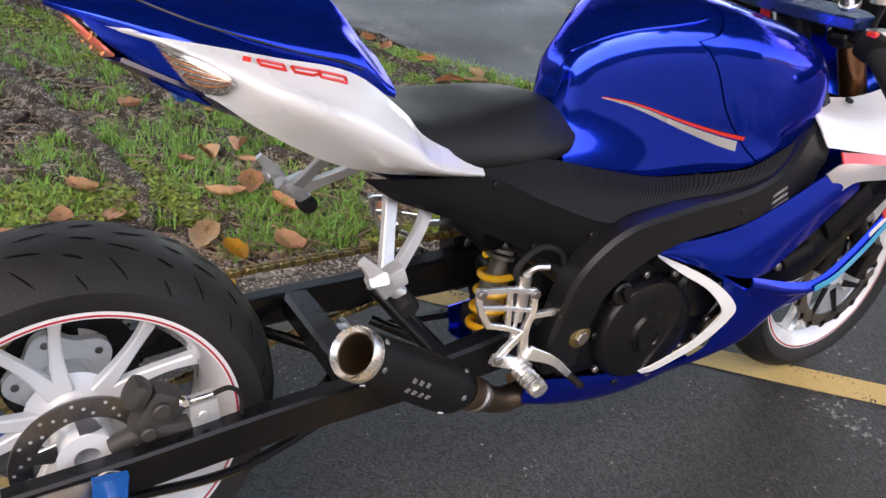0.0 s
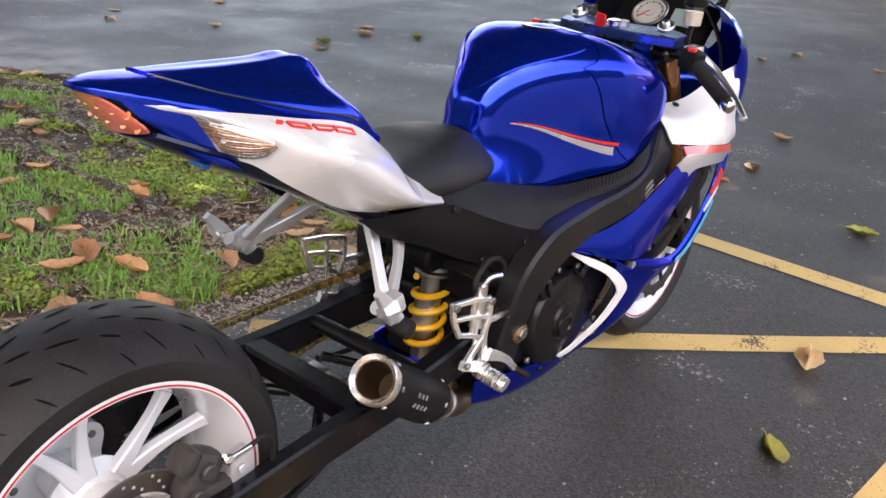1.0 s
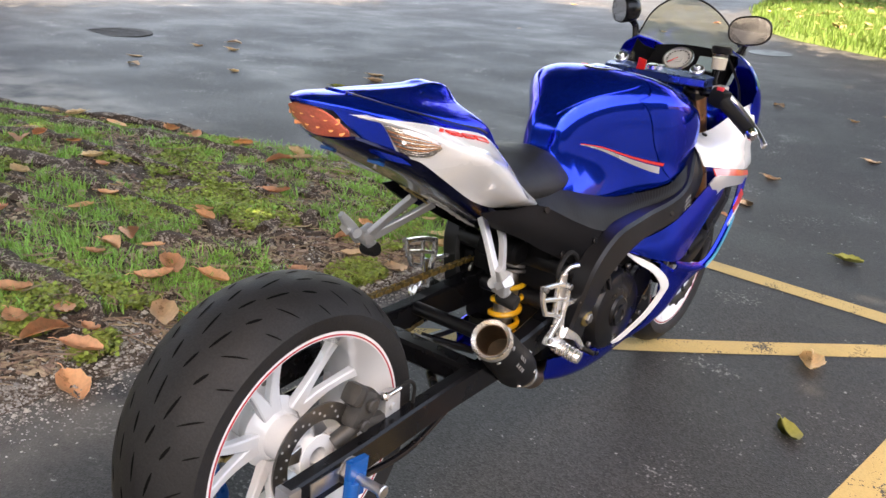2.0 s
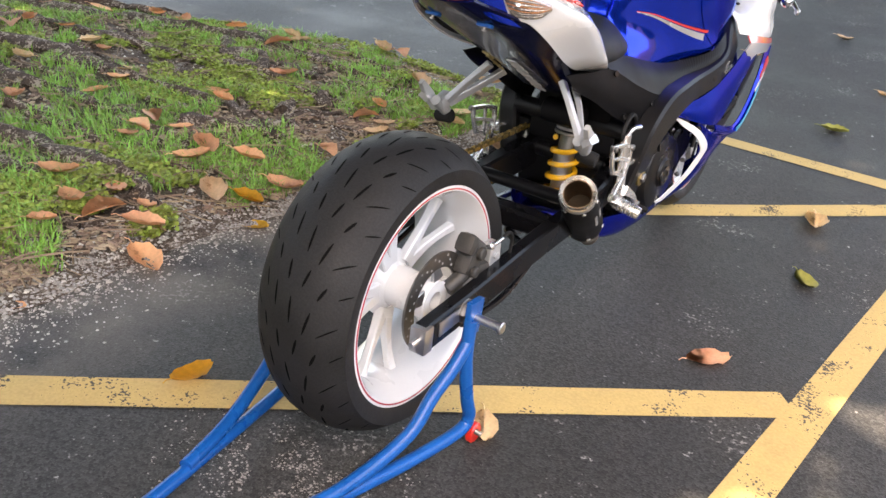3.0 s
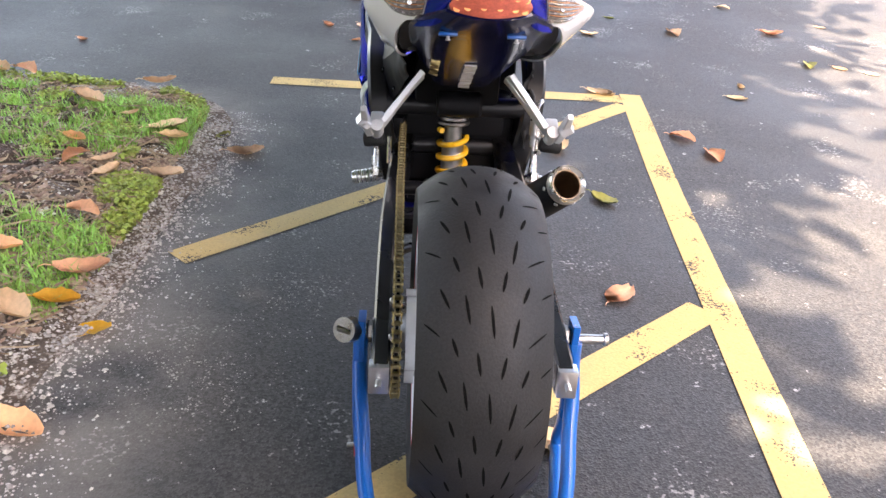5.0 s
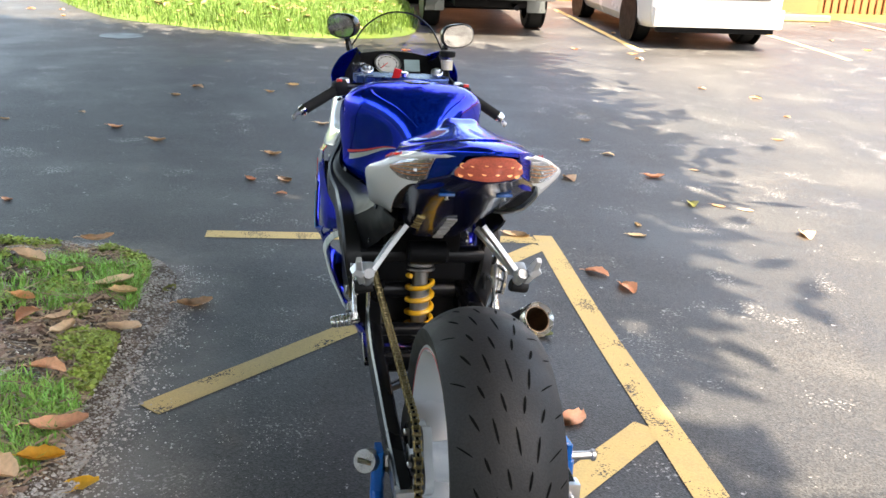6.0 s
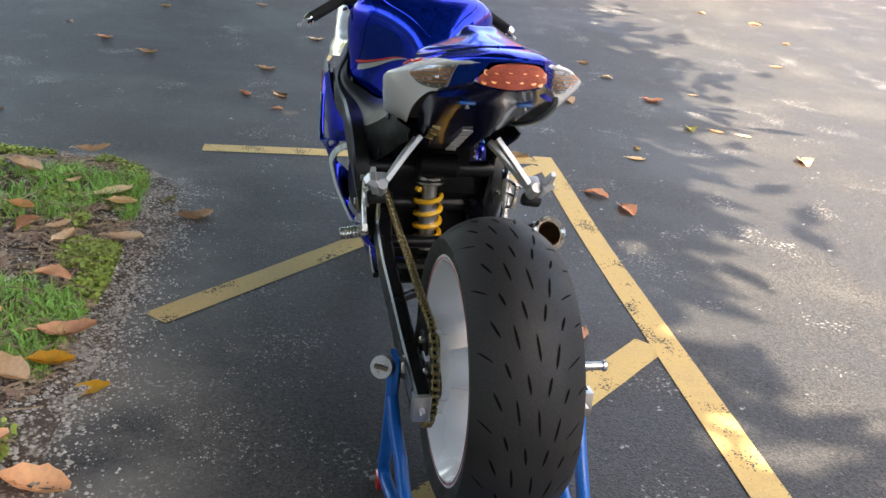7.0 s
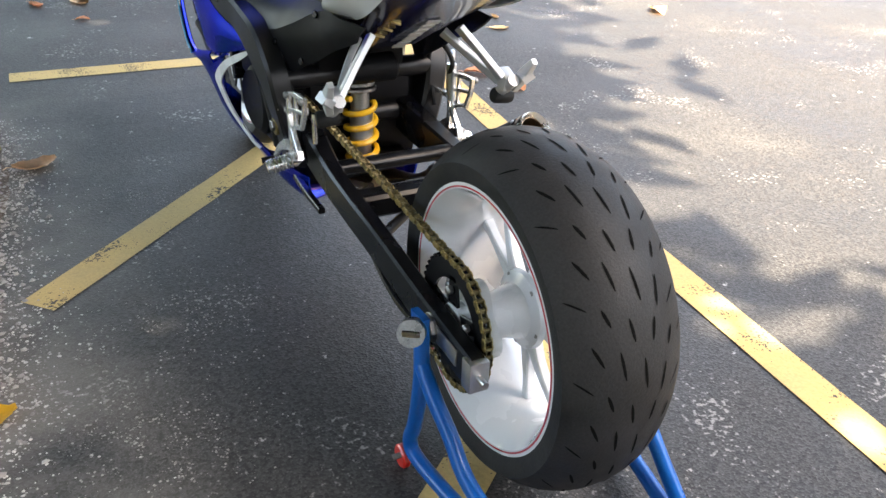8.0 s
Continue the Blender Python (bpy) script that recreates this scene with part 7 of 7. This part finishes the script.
def in_lawn(x, y, m=0.93):
    """Whether a place lies on the lawn island, a little inside its edge."""
    cx, cy = sum(p[0] for p in LAWN) / len(LAWN), sum(p[1] for p in LAWN) / len(LAWN)
    px, py = cx + (x - cx) / m, cy + (y - cy) / m
    odd = False
    for (ax, ay), (bx, by) in zip(LAWN, LAWN[1:] + LAWN[:1]):
        if (ay > py) != (by > py) and px < (bx - ax) * (py - ay) / (by - ay) + ax:
            odd = not odd
    return odd


def lawn_top(x, y):
    """Height of the domed lawn island at a place on it."""
    for f in (0.3, 0.5, 0.65, 0.75, 0.82, 0.88, 0.92, 0.95, 0.975):
        if in_lawn(x, y, f):
            return gz(x, y) + 0.22 * (1 - f ** 6)
    return gz(x, y) + 0.01


def lawn_blades(n):
    r = random.Random(17)
    vs, fs = [], []
    made = 0
    while made < n:
        x, y = r.uniform(-5.2, 2.4), 10.5 + 8.0 * r.random() ** 1.4
        if not in_lawn(x, y, 0.97):
            continue
        made += 1
        z = lawn_top(x, y) + 0.07
        for _ in range(5):
            a, h = r.random() * math.tau, 0.03 + 0.07 * r.random()
            px, py = x + r.gauss(0, 0.06), y + r.gauss(0, 0.06)
            ca, sa = math.cos(a), math.sin(a)
            k = len(vs)
            vs += [(px - sa * 0.009, py + ca * 0.009, z - 0.10), (px + sa * 0.009, py - ca * 0.009, z - 0.10), (px + ca * h * 0.5, py + sa * h * 0.5, z - 0.06 + h)]
            fs.append((k, k + 1, k + 2))
    return scatter_mesh("lawn_grass", vs, fs, M_LAWNB, "sunlit lawn grass", "grass")


lawn_blades(22000)


def lawn_leaves(n):
    """Dry leaves strewn over the far lawn, too small to tell apart."""
    r = random.Random(41)
    vs, fs = [], []
    made = 0
    while made < n:
        x, y = r.uniform(-4.8, 2.0), r.uniform(10.7, 18.5)
        if not in_lawn(x, y):
            continue
        made += 1
        c, a, s = V(x, y, lawn_top(x, y) + 0.05), r.random() * math.tau, r.uniform(0.05, 0.10)
        u = V(math.cos(a), math.sin(a), r.gauss(0, 0.3)) * s
        w = V(-math.sin(a), math.cos(a), r.gauss(0, 0.3)) * s * 0.55
        k = len(vs)
        vs += [tuple(p) for p in (c - u, c + w * 0.9 - u * 0.3, c + w + u * 0.4, c + u, c - w + u * 0.4, c - w * 0.9 - u * 0.3)]
        fs.append(tuple(range(k, k + 6)))
    return scatter_mesh("leaf_litter", vs, fs, M_FADED, "dry brown leaves strewn on the lawn", "leaves")


lawn_leaves(420)


def wall_line(x):
    return 18.35 - 0.225 * x


def far_wall():
    a, b = V(1.0, wall_line(1.0), 0), V(34.0, wall_line(34.0), 0)
    d = (b - a).normalized()
    ang = math.degrees(math.atan2(d.y, d.x))
    n = V(-d.y, d.x, 0)
    root = tagged(new("wall_far"), "orange painted boundary wall with slatted gates", "wall", kind="structure")
    x = 0.0
    total = (b - a).length
    spans = [(0.0, 4.9, "wall"), (4.9, 5.9, "gate"), (5.9, 10.2, "wall"), (10.2, 11.6, "gate"), (11.6, total, "wall")]
    for s0, s1, what in spans:
        c = a + d * (s0 + s1) / 2
        if what == "wall":
            part("wall_panel", shape(block((c.x, c.y, 1.35), (s1 - s0, 0.16, 2.3), (0, 0, ang), 0.03)), M_WALL, root, "smooth orange wall panel")
        else:
            k = int((s1 - s0) / 0.15)
            for i in range(k):
                p = a + d * (s0 + (i + 0.5) * (s1 - s0) / k)
                part("slat", shape(block((p.x, p.y, 1.30), ((s1 - s0) / k * 0.72, 0.05, 2.2), (0, 0, ang), 0.1)), M_WALL, root, "upright wooden slat")
            for z in (0.75, 2.0):
                q = c + n * 0.05
                part("gate_rail", shape(block((q.x, q.y, z), (s1 - s0, 0.05, 0.10), (0, 0, ang), 0.1)), M_WALLDARK, root)
            q = c + n * 0.30
            part("gate_backing", shape(block((q.x, q.y, 1.3), (s1 - s0 + 0.2, 0.04, 2.2), (0, 0, ang), 0.1)), M_WALLDARK, root)
    for i in range(9):
        p = a + d * (0.35 + 0.5 * i) - n * 0.081
        part("drain_slot", shape(block((p.x, p.y, 0.62), (0.17, 0.02, 0.15), (0, 0, ang), 0.1)), M_WALLDARK, root, "small dark square opening")
    root.location = (0, 0, 0.95)
    return root


far_wall()
tagged(obj("wheel_stop", shape(bar([V(9.0, 14.36, gz(9.0, 14.36) + 0.06), V(10.25, 14.34, gz(10.25, 14.34) + 0.06)], 0.16, 0.13, 0, (0, 1, 0))), M_CONC), "yellow painted concrete wheel stop on the asphalt", "wheel stop")
tagged(obj("sign_post", shape(rod((-0.05, 13.34, 0.80), (-0.05, 13.34, 3.2), 0.032, 0.032, 12), disc((-0.05, 13.34, 3.2), (0, 0, 1), 0.045, 0.03, 12)), M_POST), "thin dark green steel post in the lawn", "post")
M_IRON = mat("cast_iron", (0.055, 0.053, 0.050), 0.75, 0.0, 0.3, 20, 200, 0.001, specular=0.2)
LX, LY = -7.60, 4.49
LZ = gz(LX, LY)
lid = tagged(obj("manhole_cover", shape(disc((LX, LY, LZ - 0.002), (-0.005, -0.055, 1), 0.36, 0.012, 40, 0.3)), M_IRON), "cast iron manhole cover set in the asphalt", "manhole cover")
for k in range(6):
    w = 0.24 * math.sqrt(1 - ((k - 2.5) / 4) ** 2)
    part("lid_rib", shape(bar([V(LX - 0.25 + 0.1 * k, LY - w, LZ + 0.010 - 0.055 * w), V(LX - 0.25 + 0.1 * k, LY + w, LZ + 0.010 + 0.055 * w)], 0.03, 0.006)), M_IRON, lid)
tagged(obj("puddle", shape(disc((-2.42, 10.46, gz(-2.42, 10.46) + 0.001), (-0.03, -0.085, 1), 0.27, 0.004, 32)), mat("puddle_water", (0.020, 0.024, 0.030), 0.40, 0.0, 0.2, 5, 60, 0.0, 0.0, specular=0.35)), "small shallow puddle on the asphalt", "puddle")


def car_wheel(parent, x, y, r, w, M, side):
    t = part("wheel", shape(lambda bm: (lathe([(-w / 2, r * 0.62), (-w / 2, r * 0.93), (-w * 0.36, r), (w * 0.36, r), (w / 2, r * 0.93), (w / 2, r * 0.62)], (x, y, r), "x", 32)(bm), bmesh.ops.transform(bm, matrix=M, verts=bm.verts))), M_RUBBER, parent, "black car tyre")
    rim = part("rim", shape(lambda bm: ([f(bm) for f in [disc((x + side * w * 0.30, y, r), (side, 0, 0), r * 0.64, 0.02, 28)] + [bar([V(x + side * (w * 0.30 + 0.02), y + 0.03 * math.cos(a), r + 0.03 * math.sin(a)), V(x + side * (w * 0.30 + 0.02), y + r * 0.6 * math.cos(a), r + r * 0.6 * math.sin(a))], 0.03, 0.06) for a in (math.tau * k / 7 for k in range(7))]], bmesh.ops.transform(bm, matrix=M, verts=bm.verts))), M_PLASTIC, t, "dark wheel rim")


def placed(M, *makers):
    def make(bm):
        for f in makers:
            f(bm)
        bmesh.ops.transform(bm, matrix=M, verts=bm.verts)
    return make


def body_loft(sections):
    """A vehicle body: at each place along it, half outline points (x, z) from the sill to the roof's middle."""
    def make(bm):
        rings = []
        for y, half in sections:
            ring = [V(x, y, z) for x, z in half] + [V(-x, y, z) for x, z in half[::-1]]
            rings.append(ring)
        vs = grid_faces(bm, rings, False, True)
        bm.faces.new(vs[0][::-1])
        bm.faces.new(vs[-1])
    return make


def van(M):
    root = empty("minivan", "white minivan parked nose to the wall", "van")
    def sec(w, sill, belt, top, tw):
        return [(w * 0.93, sill), (w, sill + 0.12), (w, belt - 0.1), (w * 0.985, belt), (tw, top - 0.10), (tw * 0.88, top)]
    S = [(0.0, sec(0.90, 0.36, 1.0, 1.45, 0.72)), (0.05, sec(0.97, 0.30, 1.05, 1.68, 0.78)), (0.30, sec(0.99, 0.28, 1.06, 1.76, 0.80)), (1.2, sec(1.0, 0.24, 1.06, 1.78, 0.82)), (2.6, sec(1.0, 0.24, 1.05, 1.77, 0.82)), (3.5, sec(0.99, 0.24, 1.03, 1.62, 0.78)), (4.1, sec(0.97, 0.26, 0.98, 1.12, 0.80)), (4.9, sec(0.90, 0.28, 0.80, 0.88, 0.70)), (5.1, sec(0.80, 0.32, 0.70, 0.74, 0.60))]
    part("body", shape(placed(M, body_loft(S))), M_VAN, root, "plain white body", 30)
    part("rear_bumper", shape(placed(M, block((0, -0.03, 0.46), (1.92, 0.16, 0.28), (0, 0, 0), 0.25))), M_VAN, root, "white rear bumper")
    part("bumper_skirt", shape(placed(M, block((0, 0.05, 0.29), (1.75, 0.14, 0.10), (0, 0, 0), 0.25))), M_PLASTIC, root)
    part("rear_window", shape(placed(M, block((0, 0.015, 1.34), (1.34, 0.05, 0.44), (-13, 0, 0), 0.2))), M_GLASSDK, root)
    for s in (1, -1):
        part("tail_light", shape(placed(M, block((s * 0.88, 0.0, 0.98), (0.16, 0.16, 0.34), (0, 0, 0), 0.25))), M_REDLENS, root, "red tail light")
        part("reverse_light", shape(placed(M, block((s * 0.885, -0.012, 0.84), (0.14, 0.15, 0.10), (0, 0, 0), 0.25))), M_LENS, root)
        part("side_window", shape(placed(M, patch([[(s * 0.955, 0.45, 1.12), (s * 0.965, 2.0, 1.12), (s * 0.955, 3.3, 1.10)], [(s * 0.885, 0.55, 1.52), (s * 0.89, 2.0, 1.56), (s * 0.87, 3.0, 1.46)]], 0.004, 4, 10))), M_GLASSDK, root)
        for y in (0.95, 3.95):
            car_wheel(root, s * 0.84, y, 0.335, 0.22, M, s)
            part("wheel_arch", shape(placed(M, disc((s * 0.985, y, 0.36), (s, 0, 0), 0.40, 0.022, 32))), M_PLASTIC, root)
    pl = part("number_plate", shape(placed(M, block((0, -0.03, 0.86), (0.31, 0.05, 0.16), (-4, 0, 0), 0.1))), M_ALUPAINT, root, "pale number plate with a plain bar")
    part("plate_bar", shape(placed(M, block((0, -0.058, 0.86), (0.22, 0.006, 0.06), (-4, 0, 0), 0.1))), M_POST, pl)
    part("tailgate_seam", shape(placed(M, block((0, -0.012, 0.72), (1.5, 0.05, 0.015), (0, 0, 0), 0.1))), M_PLASTIC, root)
    part("trim_strip", shape(placed(M, block((0, -0.02, 0.985), (0.62, 0.05, 0.03), (0, 0, 0), 0.2))), M_CHROME, root)
    return root


def truck(M):
    root = empty("pickup_truck", "grey pickup truck parked nose to the wall", "pickup truck")
    def sec(w, sill, belt, top, tw):
        return [(w * 0.95, sill), (w, sill + 0.12), (w, belt - 0.06), (w * 0.985, belt), (tw, top - 0.06), (tw * 0.9, top)]
    S = [(0.0, sec(0.90, 0.62, 1.12, 1.14, 0.88)), (0.06, sec(0.94, 0.60, 1.13, 1.15, 0.92)), (1.9, sec(0.95, 0.58, 1.13, 1.15, 0.93)), (1.98, sec(0.95, 0.55, 1.15, 1.70, 0.72)), (2.2, sec(0.95, 0.52, 1.16, 1.82, 0.74)), (3.5, sec(0.95, 0.52, 1.16, 1.82, 0.74)), (4.1, sec(0.94, 0.54, 1.15, 1.28, 0.76)), (5.1, sec(0.92, 0.55, 1.05, 1.12, 0.78)), (5.3, sec(0.86, 0.58, 0.95, 1.0, 0.70))]
    part("body", shape(placed(M, body_loft(S))), M_TRUCK, root, "grey painted body", 30)
    part("rear_bumper", shape(placed(M, block((0, -0.10, 0.64), (1.86, 0.20, 0.22), (0, 0, 0), 0.25))), M_TRUCK, root, "grey rear bumper")
    part("bumper_step", shape(placed(M, block((0, -0.12, 0.755), (1.3, 0.18, 0.03), (0, 0, 0), 0.25))), M_PLASTIC, root)
    part("underbody", shape(placed(M, block((0, 0.6, 0.46), (1.1, 0.9, 0.14), (0, 0, 0), 0.2), block((0, 1.0, 0.36), (1.3, 0.16, 0.16), (0, 0, 0), 0.3), rod((0.35, -0.1, 0.42), (0.35, 0.7, 0.42), 0.04))), M_PLASTIC, root)
    for s in (1, -1):
        part("tail_light", shape(placed(M, block((s * 0.86, -0.005, 0.95), (0.15, 0.10, 0.34), (0, 0, 0), 0.25))), M_REDLENS, root, "red tail light")
        part("mud_flap", shape(placed(M, block((s * 0.80, 0.62, 0.45), (0.30, 0.02, 0.34), (0, 0, 0), 0.2))), M_TRUCK, root)
        part("side_window", shape(placed(M, patch([[(s * 0.945, 2.15, 1.20), (s * 0.945, 3.0, 1.20), (s * 0.94, 3.8, 1.20)], [(s * 0.80, 2.3, 1.70), (s * 0.80, 3.0, 1.72), (s * 0.79, 3.4, 1.66)]], 0.004, 4, 10))), M_GLASSDK, root)
        for y in (1.05, 4.35):
            car_wheel(root, s * 0.83, y, 0.39, 0.27, M, s)
            part("wheel_arch", shape(placed(M, disc((s * 0.935, y, 0.46), (s, 0, 0), 0.46, 0.03, 32))), M_PLASTIC, root)
    part("tailgate_handle", shape(placed(M, block((0, -0.012, 0.98), (0.22, 0.05, 0.08), (0, 0, 0), 0.2))), M_PLASTIC, root)
    part("rear_window", shape(placed(M, block((0, 1.955, 1.46), (1.2, 0.04, 0.36), (-8, 0, 0), 0.1))), M_GLASSDK, root)
    pl = part("number_plate", shape(placed(M, block((0, -0.205, 0.66), (0.31, 0.02, 0.16), (0, 0, 0), 0.1))), M_ALUPAINT, root, "pale number plate with a plain bar")
    part("plate_bar", shape(placed(M, block((0, -0.217, 0.66), (0.22, 0.006, 0.06), (0, 0, 0), 0.1))), M_POST, pl)
    return root


van(pose(5.75, 10.25, gz(5.75, 10.25), 4.86, -1.7, -HEAD))
truck(pose(2.70, 11.30, gz(2.70, 11.30), 4.86, -1.7, -HEAD))


# unseen walls added behind and beside the camera, keeping low sky out of reflections
M_CLOSE = mat("dark_reflection_wall", (0.085, 0.088, 0.070), 0.9, 0.0, 0.3, 0.8, 20, 0.004)
for name, at, size in (("wall_east", (17.0, -4.0, 2.4), (0.3, 26.0, 6.0)), ("wall_south", (-1.0, -17.0, 2.4), (36.3, 0.3, 6.0)), ("wall_west", (-19.0, -4.0, 2.4), (0.3, 26.0, 6.0))):
    tagged(obj(name, shape(block(at, size, (0, 0, 0), 0.02)), M_CLOSE), "plain dark wall added out of view to darken reflections", "wall", kind="structure")


# ---- trees ----
def tree(base, height, spread, label, seed, flare=1.0, crown_at=None, crown_r=None, leaves=6000, low=4.5, lsize=0.30):
    r = random.Random(seed)
    root = empty("tree", label, "tree")
    bx, by = base
    bz = gz(bx, by)
    line = [V(bx, by, bz - 0.1), V(bx + 0.05, by, bz + 0.4), V(bx + 0.15, by + 0.1, bz + 1.5), V(bx + 0.3, by + 0.2, bz + height * 0.5), V(bx + 0.4, by + 0.3, bz + height * 0.8)]
    part("trunk", shape(tube(line, [0.62 * flare, 0.40 * flare, 0.32 * flare, 0.25 * flare, 0.10 * flare], 16, 24), *[tube([V(bx, by, bz + 0.35), V(bx + 0.6 * flare * math.cos(a), by + 0.6 * flare * math.sin(a), bz + 0.10), V(bx + 1.2 * flare * math.cos(a + 0.2), by + 1.2 * flare * math.sin(a + 0.2), bz - 0.02)], [0.22 * flare, 0.14 * flare, 0.03], 8, 10) for a in (math.tau * k / 7 + r.random() * 0.5 for k in range(7))]), M_BARK, root, "grey-brown trunk with flaring roots")
    cx, cy = crown_at or (bx, by)
    top = line[3]
    for k in range(9):
        a = math.tau * k / 9 + r.random() * 0.4
        d = spread * (0.55 + 0.35 * r.random())
        e = V(cx + d * math.cos(a), cy + d * math.sin(a), low + (height - low) * (0.3 + 0.5 * r.random()))
        while crown_r and not crown_r(e.x, e.y, e.z, r) and (e - top).length > 0.5:
            e = top.lerp(e, 0.85)
        part("limb", shape(tube([top + V(0, 0, -0.5 + 0.2 * k), (top + e) / 2 + V(0, 0, 0.6), e], [0.15 * flare, 0.08 * flare, 0.02], 8, 14)), M_BARK, root)
    vs, fs = [], []
    clumps = [(r.random() ** 0.5, r.random() * math.tau, r.random()) for _ in range(leaves // 14)]
    for q, a, h in clumps:
        px, py = cx + spread * q * math.cos(a), cy + spread * q * math.sin(a)
        pz = low + (height - low) * h * (1 - 0.55 * q * q) + 0.4 * noise.noise((px, py, 2))
        if crown_r and not crown_r(px, py, pz, r):
            continue
        for _ in range(14):
            c = V(px + r.gauss(0, 0.30), py + r.gauss(0, 0.30), pz + r.gauss(0, 0.25))
            t = V(r.gauss(0, 0.7), r.gauss(0, 0.7), 1).normalized()
            u = t.orthogonal().normalized()
            u = Matrix.Rotation(r.random() * math.tau, 3, t) @ u
            w = t.cross(u)
            s = lsize * (0.7 + 0.6 * r.random())
            k = len(vs)
            vs += [tuple(c - u * s), tuple(c + w * s * 0.45), tuple(c + u * s), tuple(c - w * s * 0.45)]
            fs.append((k, k + 1, k + 2, k + 3))
    me = bpy.data.meshes.new("crown")
    me.from_pydata(vs, [], fs)
    me.materials.append(M_CROWN)
    ob = new("crown", me)
    ob.parent = root
    ob["kind"] = "stuff"
    return root


COT = math.cos(radians(SUN_ELEV)) / math.sin(radians(SUN_ELEV))
SHX, SHY = math.sin(radians(SUN_AZ)) * COT, math.cos(radians(SUN_AZ)) * COT


def over_bike(px, py, pz, r):
    """The crown's outline, ragged: it ends short of the sunny side of the lot."""
    gx, gy = px - SHX * pz, py - SHY * pz          # where this part's shade falls
    h = gz(gx, gy)
    gx, gy = gx + SHX * h, gy + SHY * h
    edge = max(1.0, min(0.40 + 0.55 * gy, 3.05)) - 0.38
    back = 11.0 - 0.45 * (gx + 2.7) if gx < 1.0 else 9.6
    return -9.5 + r.gauss(0, 0.5) < gx < edge + r.gauss(0, 0.10) and gy < back + r.gauss(0, 0.3)


tree((-3.4, -2.9), 8.5, 13.5, "large broad tree shading the parking space", 3, 1.0, (-1.5, 1.0), over_bike, 170000, 5.0, 0.20)
tree((-2.47, 17.9), 9.0, 4.5, "old tree with a wide root flare on the lawn", 8, 1.2, None, None, 5000, 4.0, 0.32)
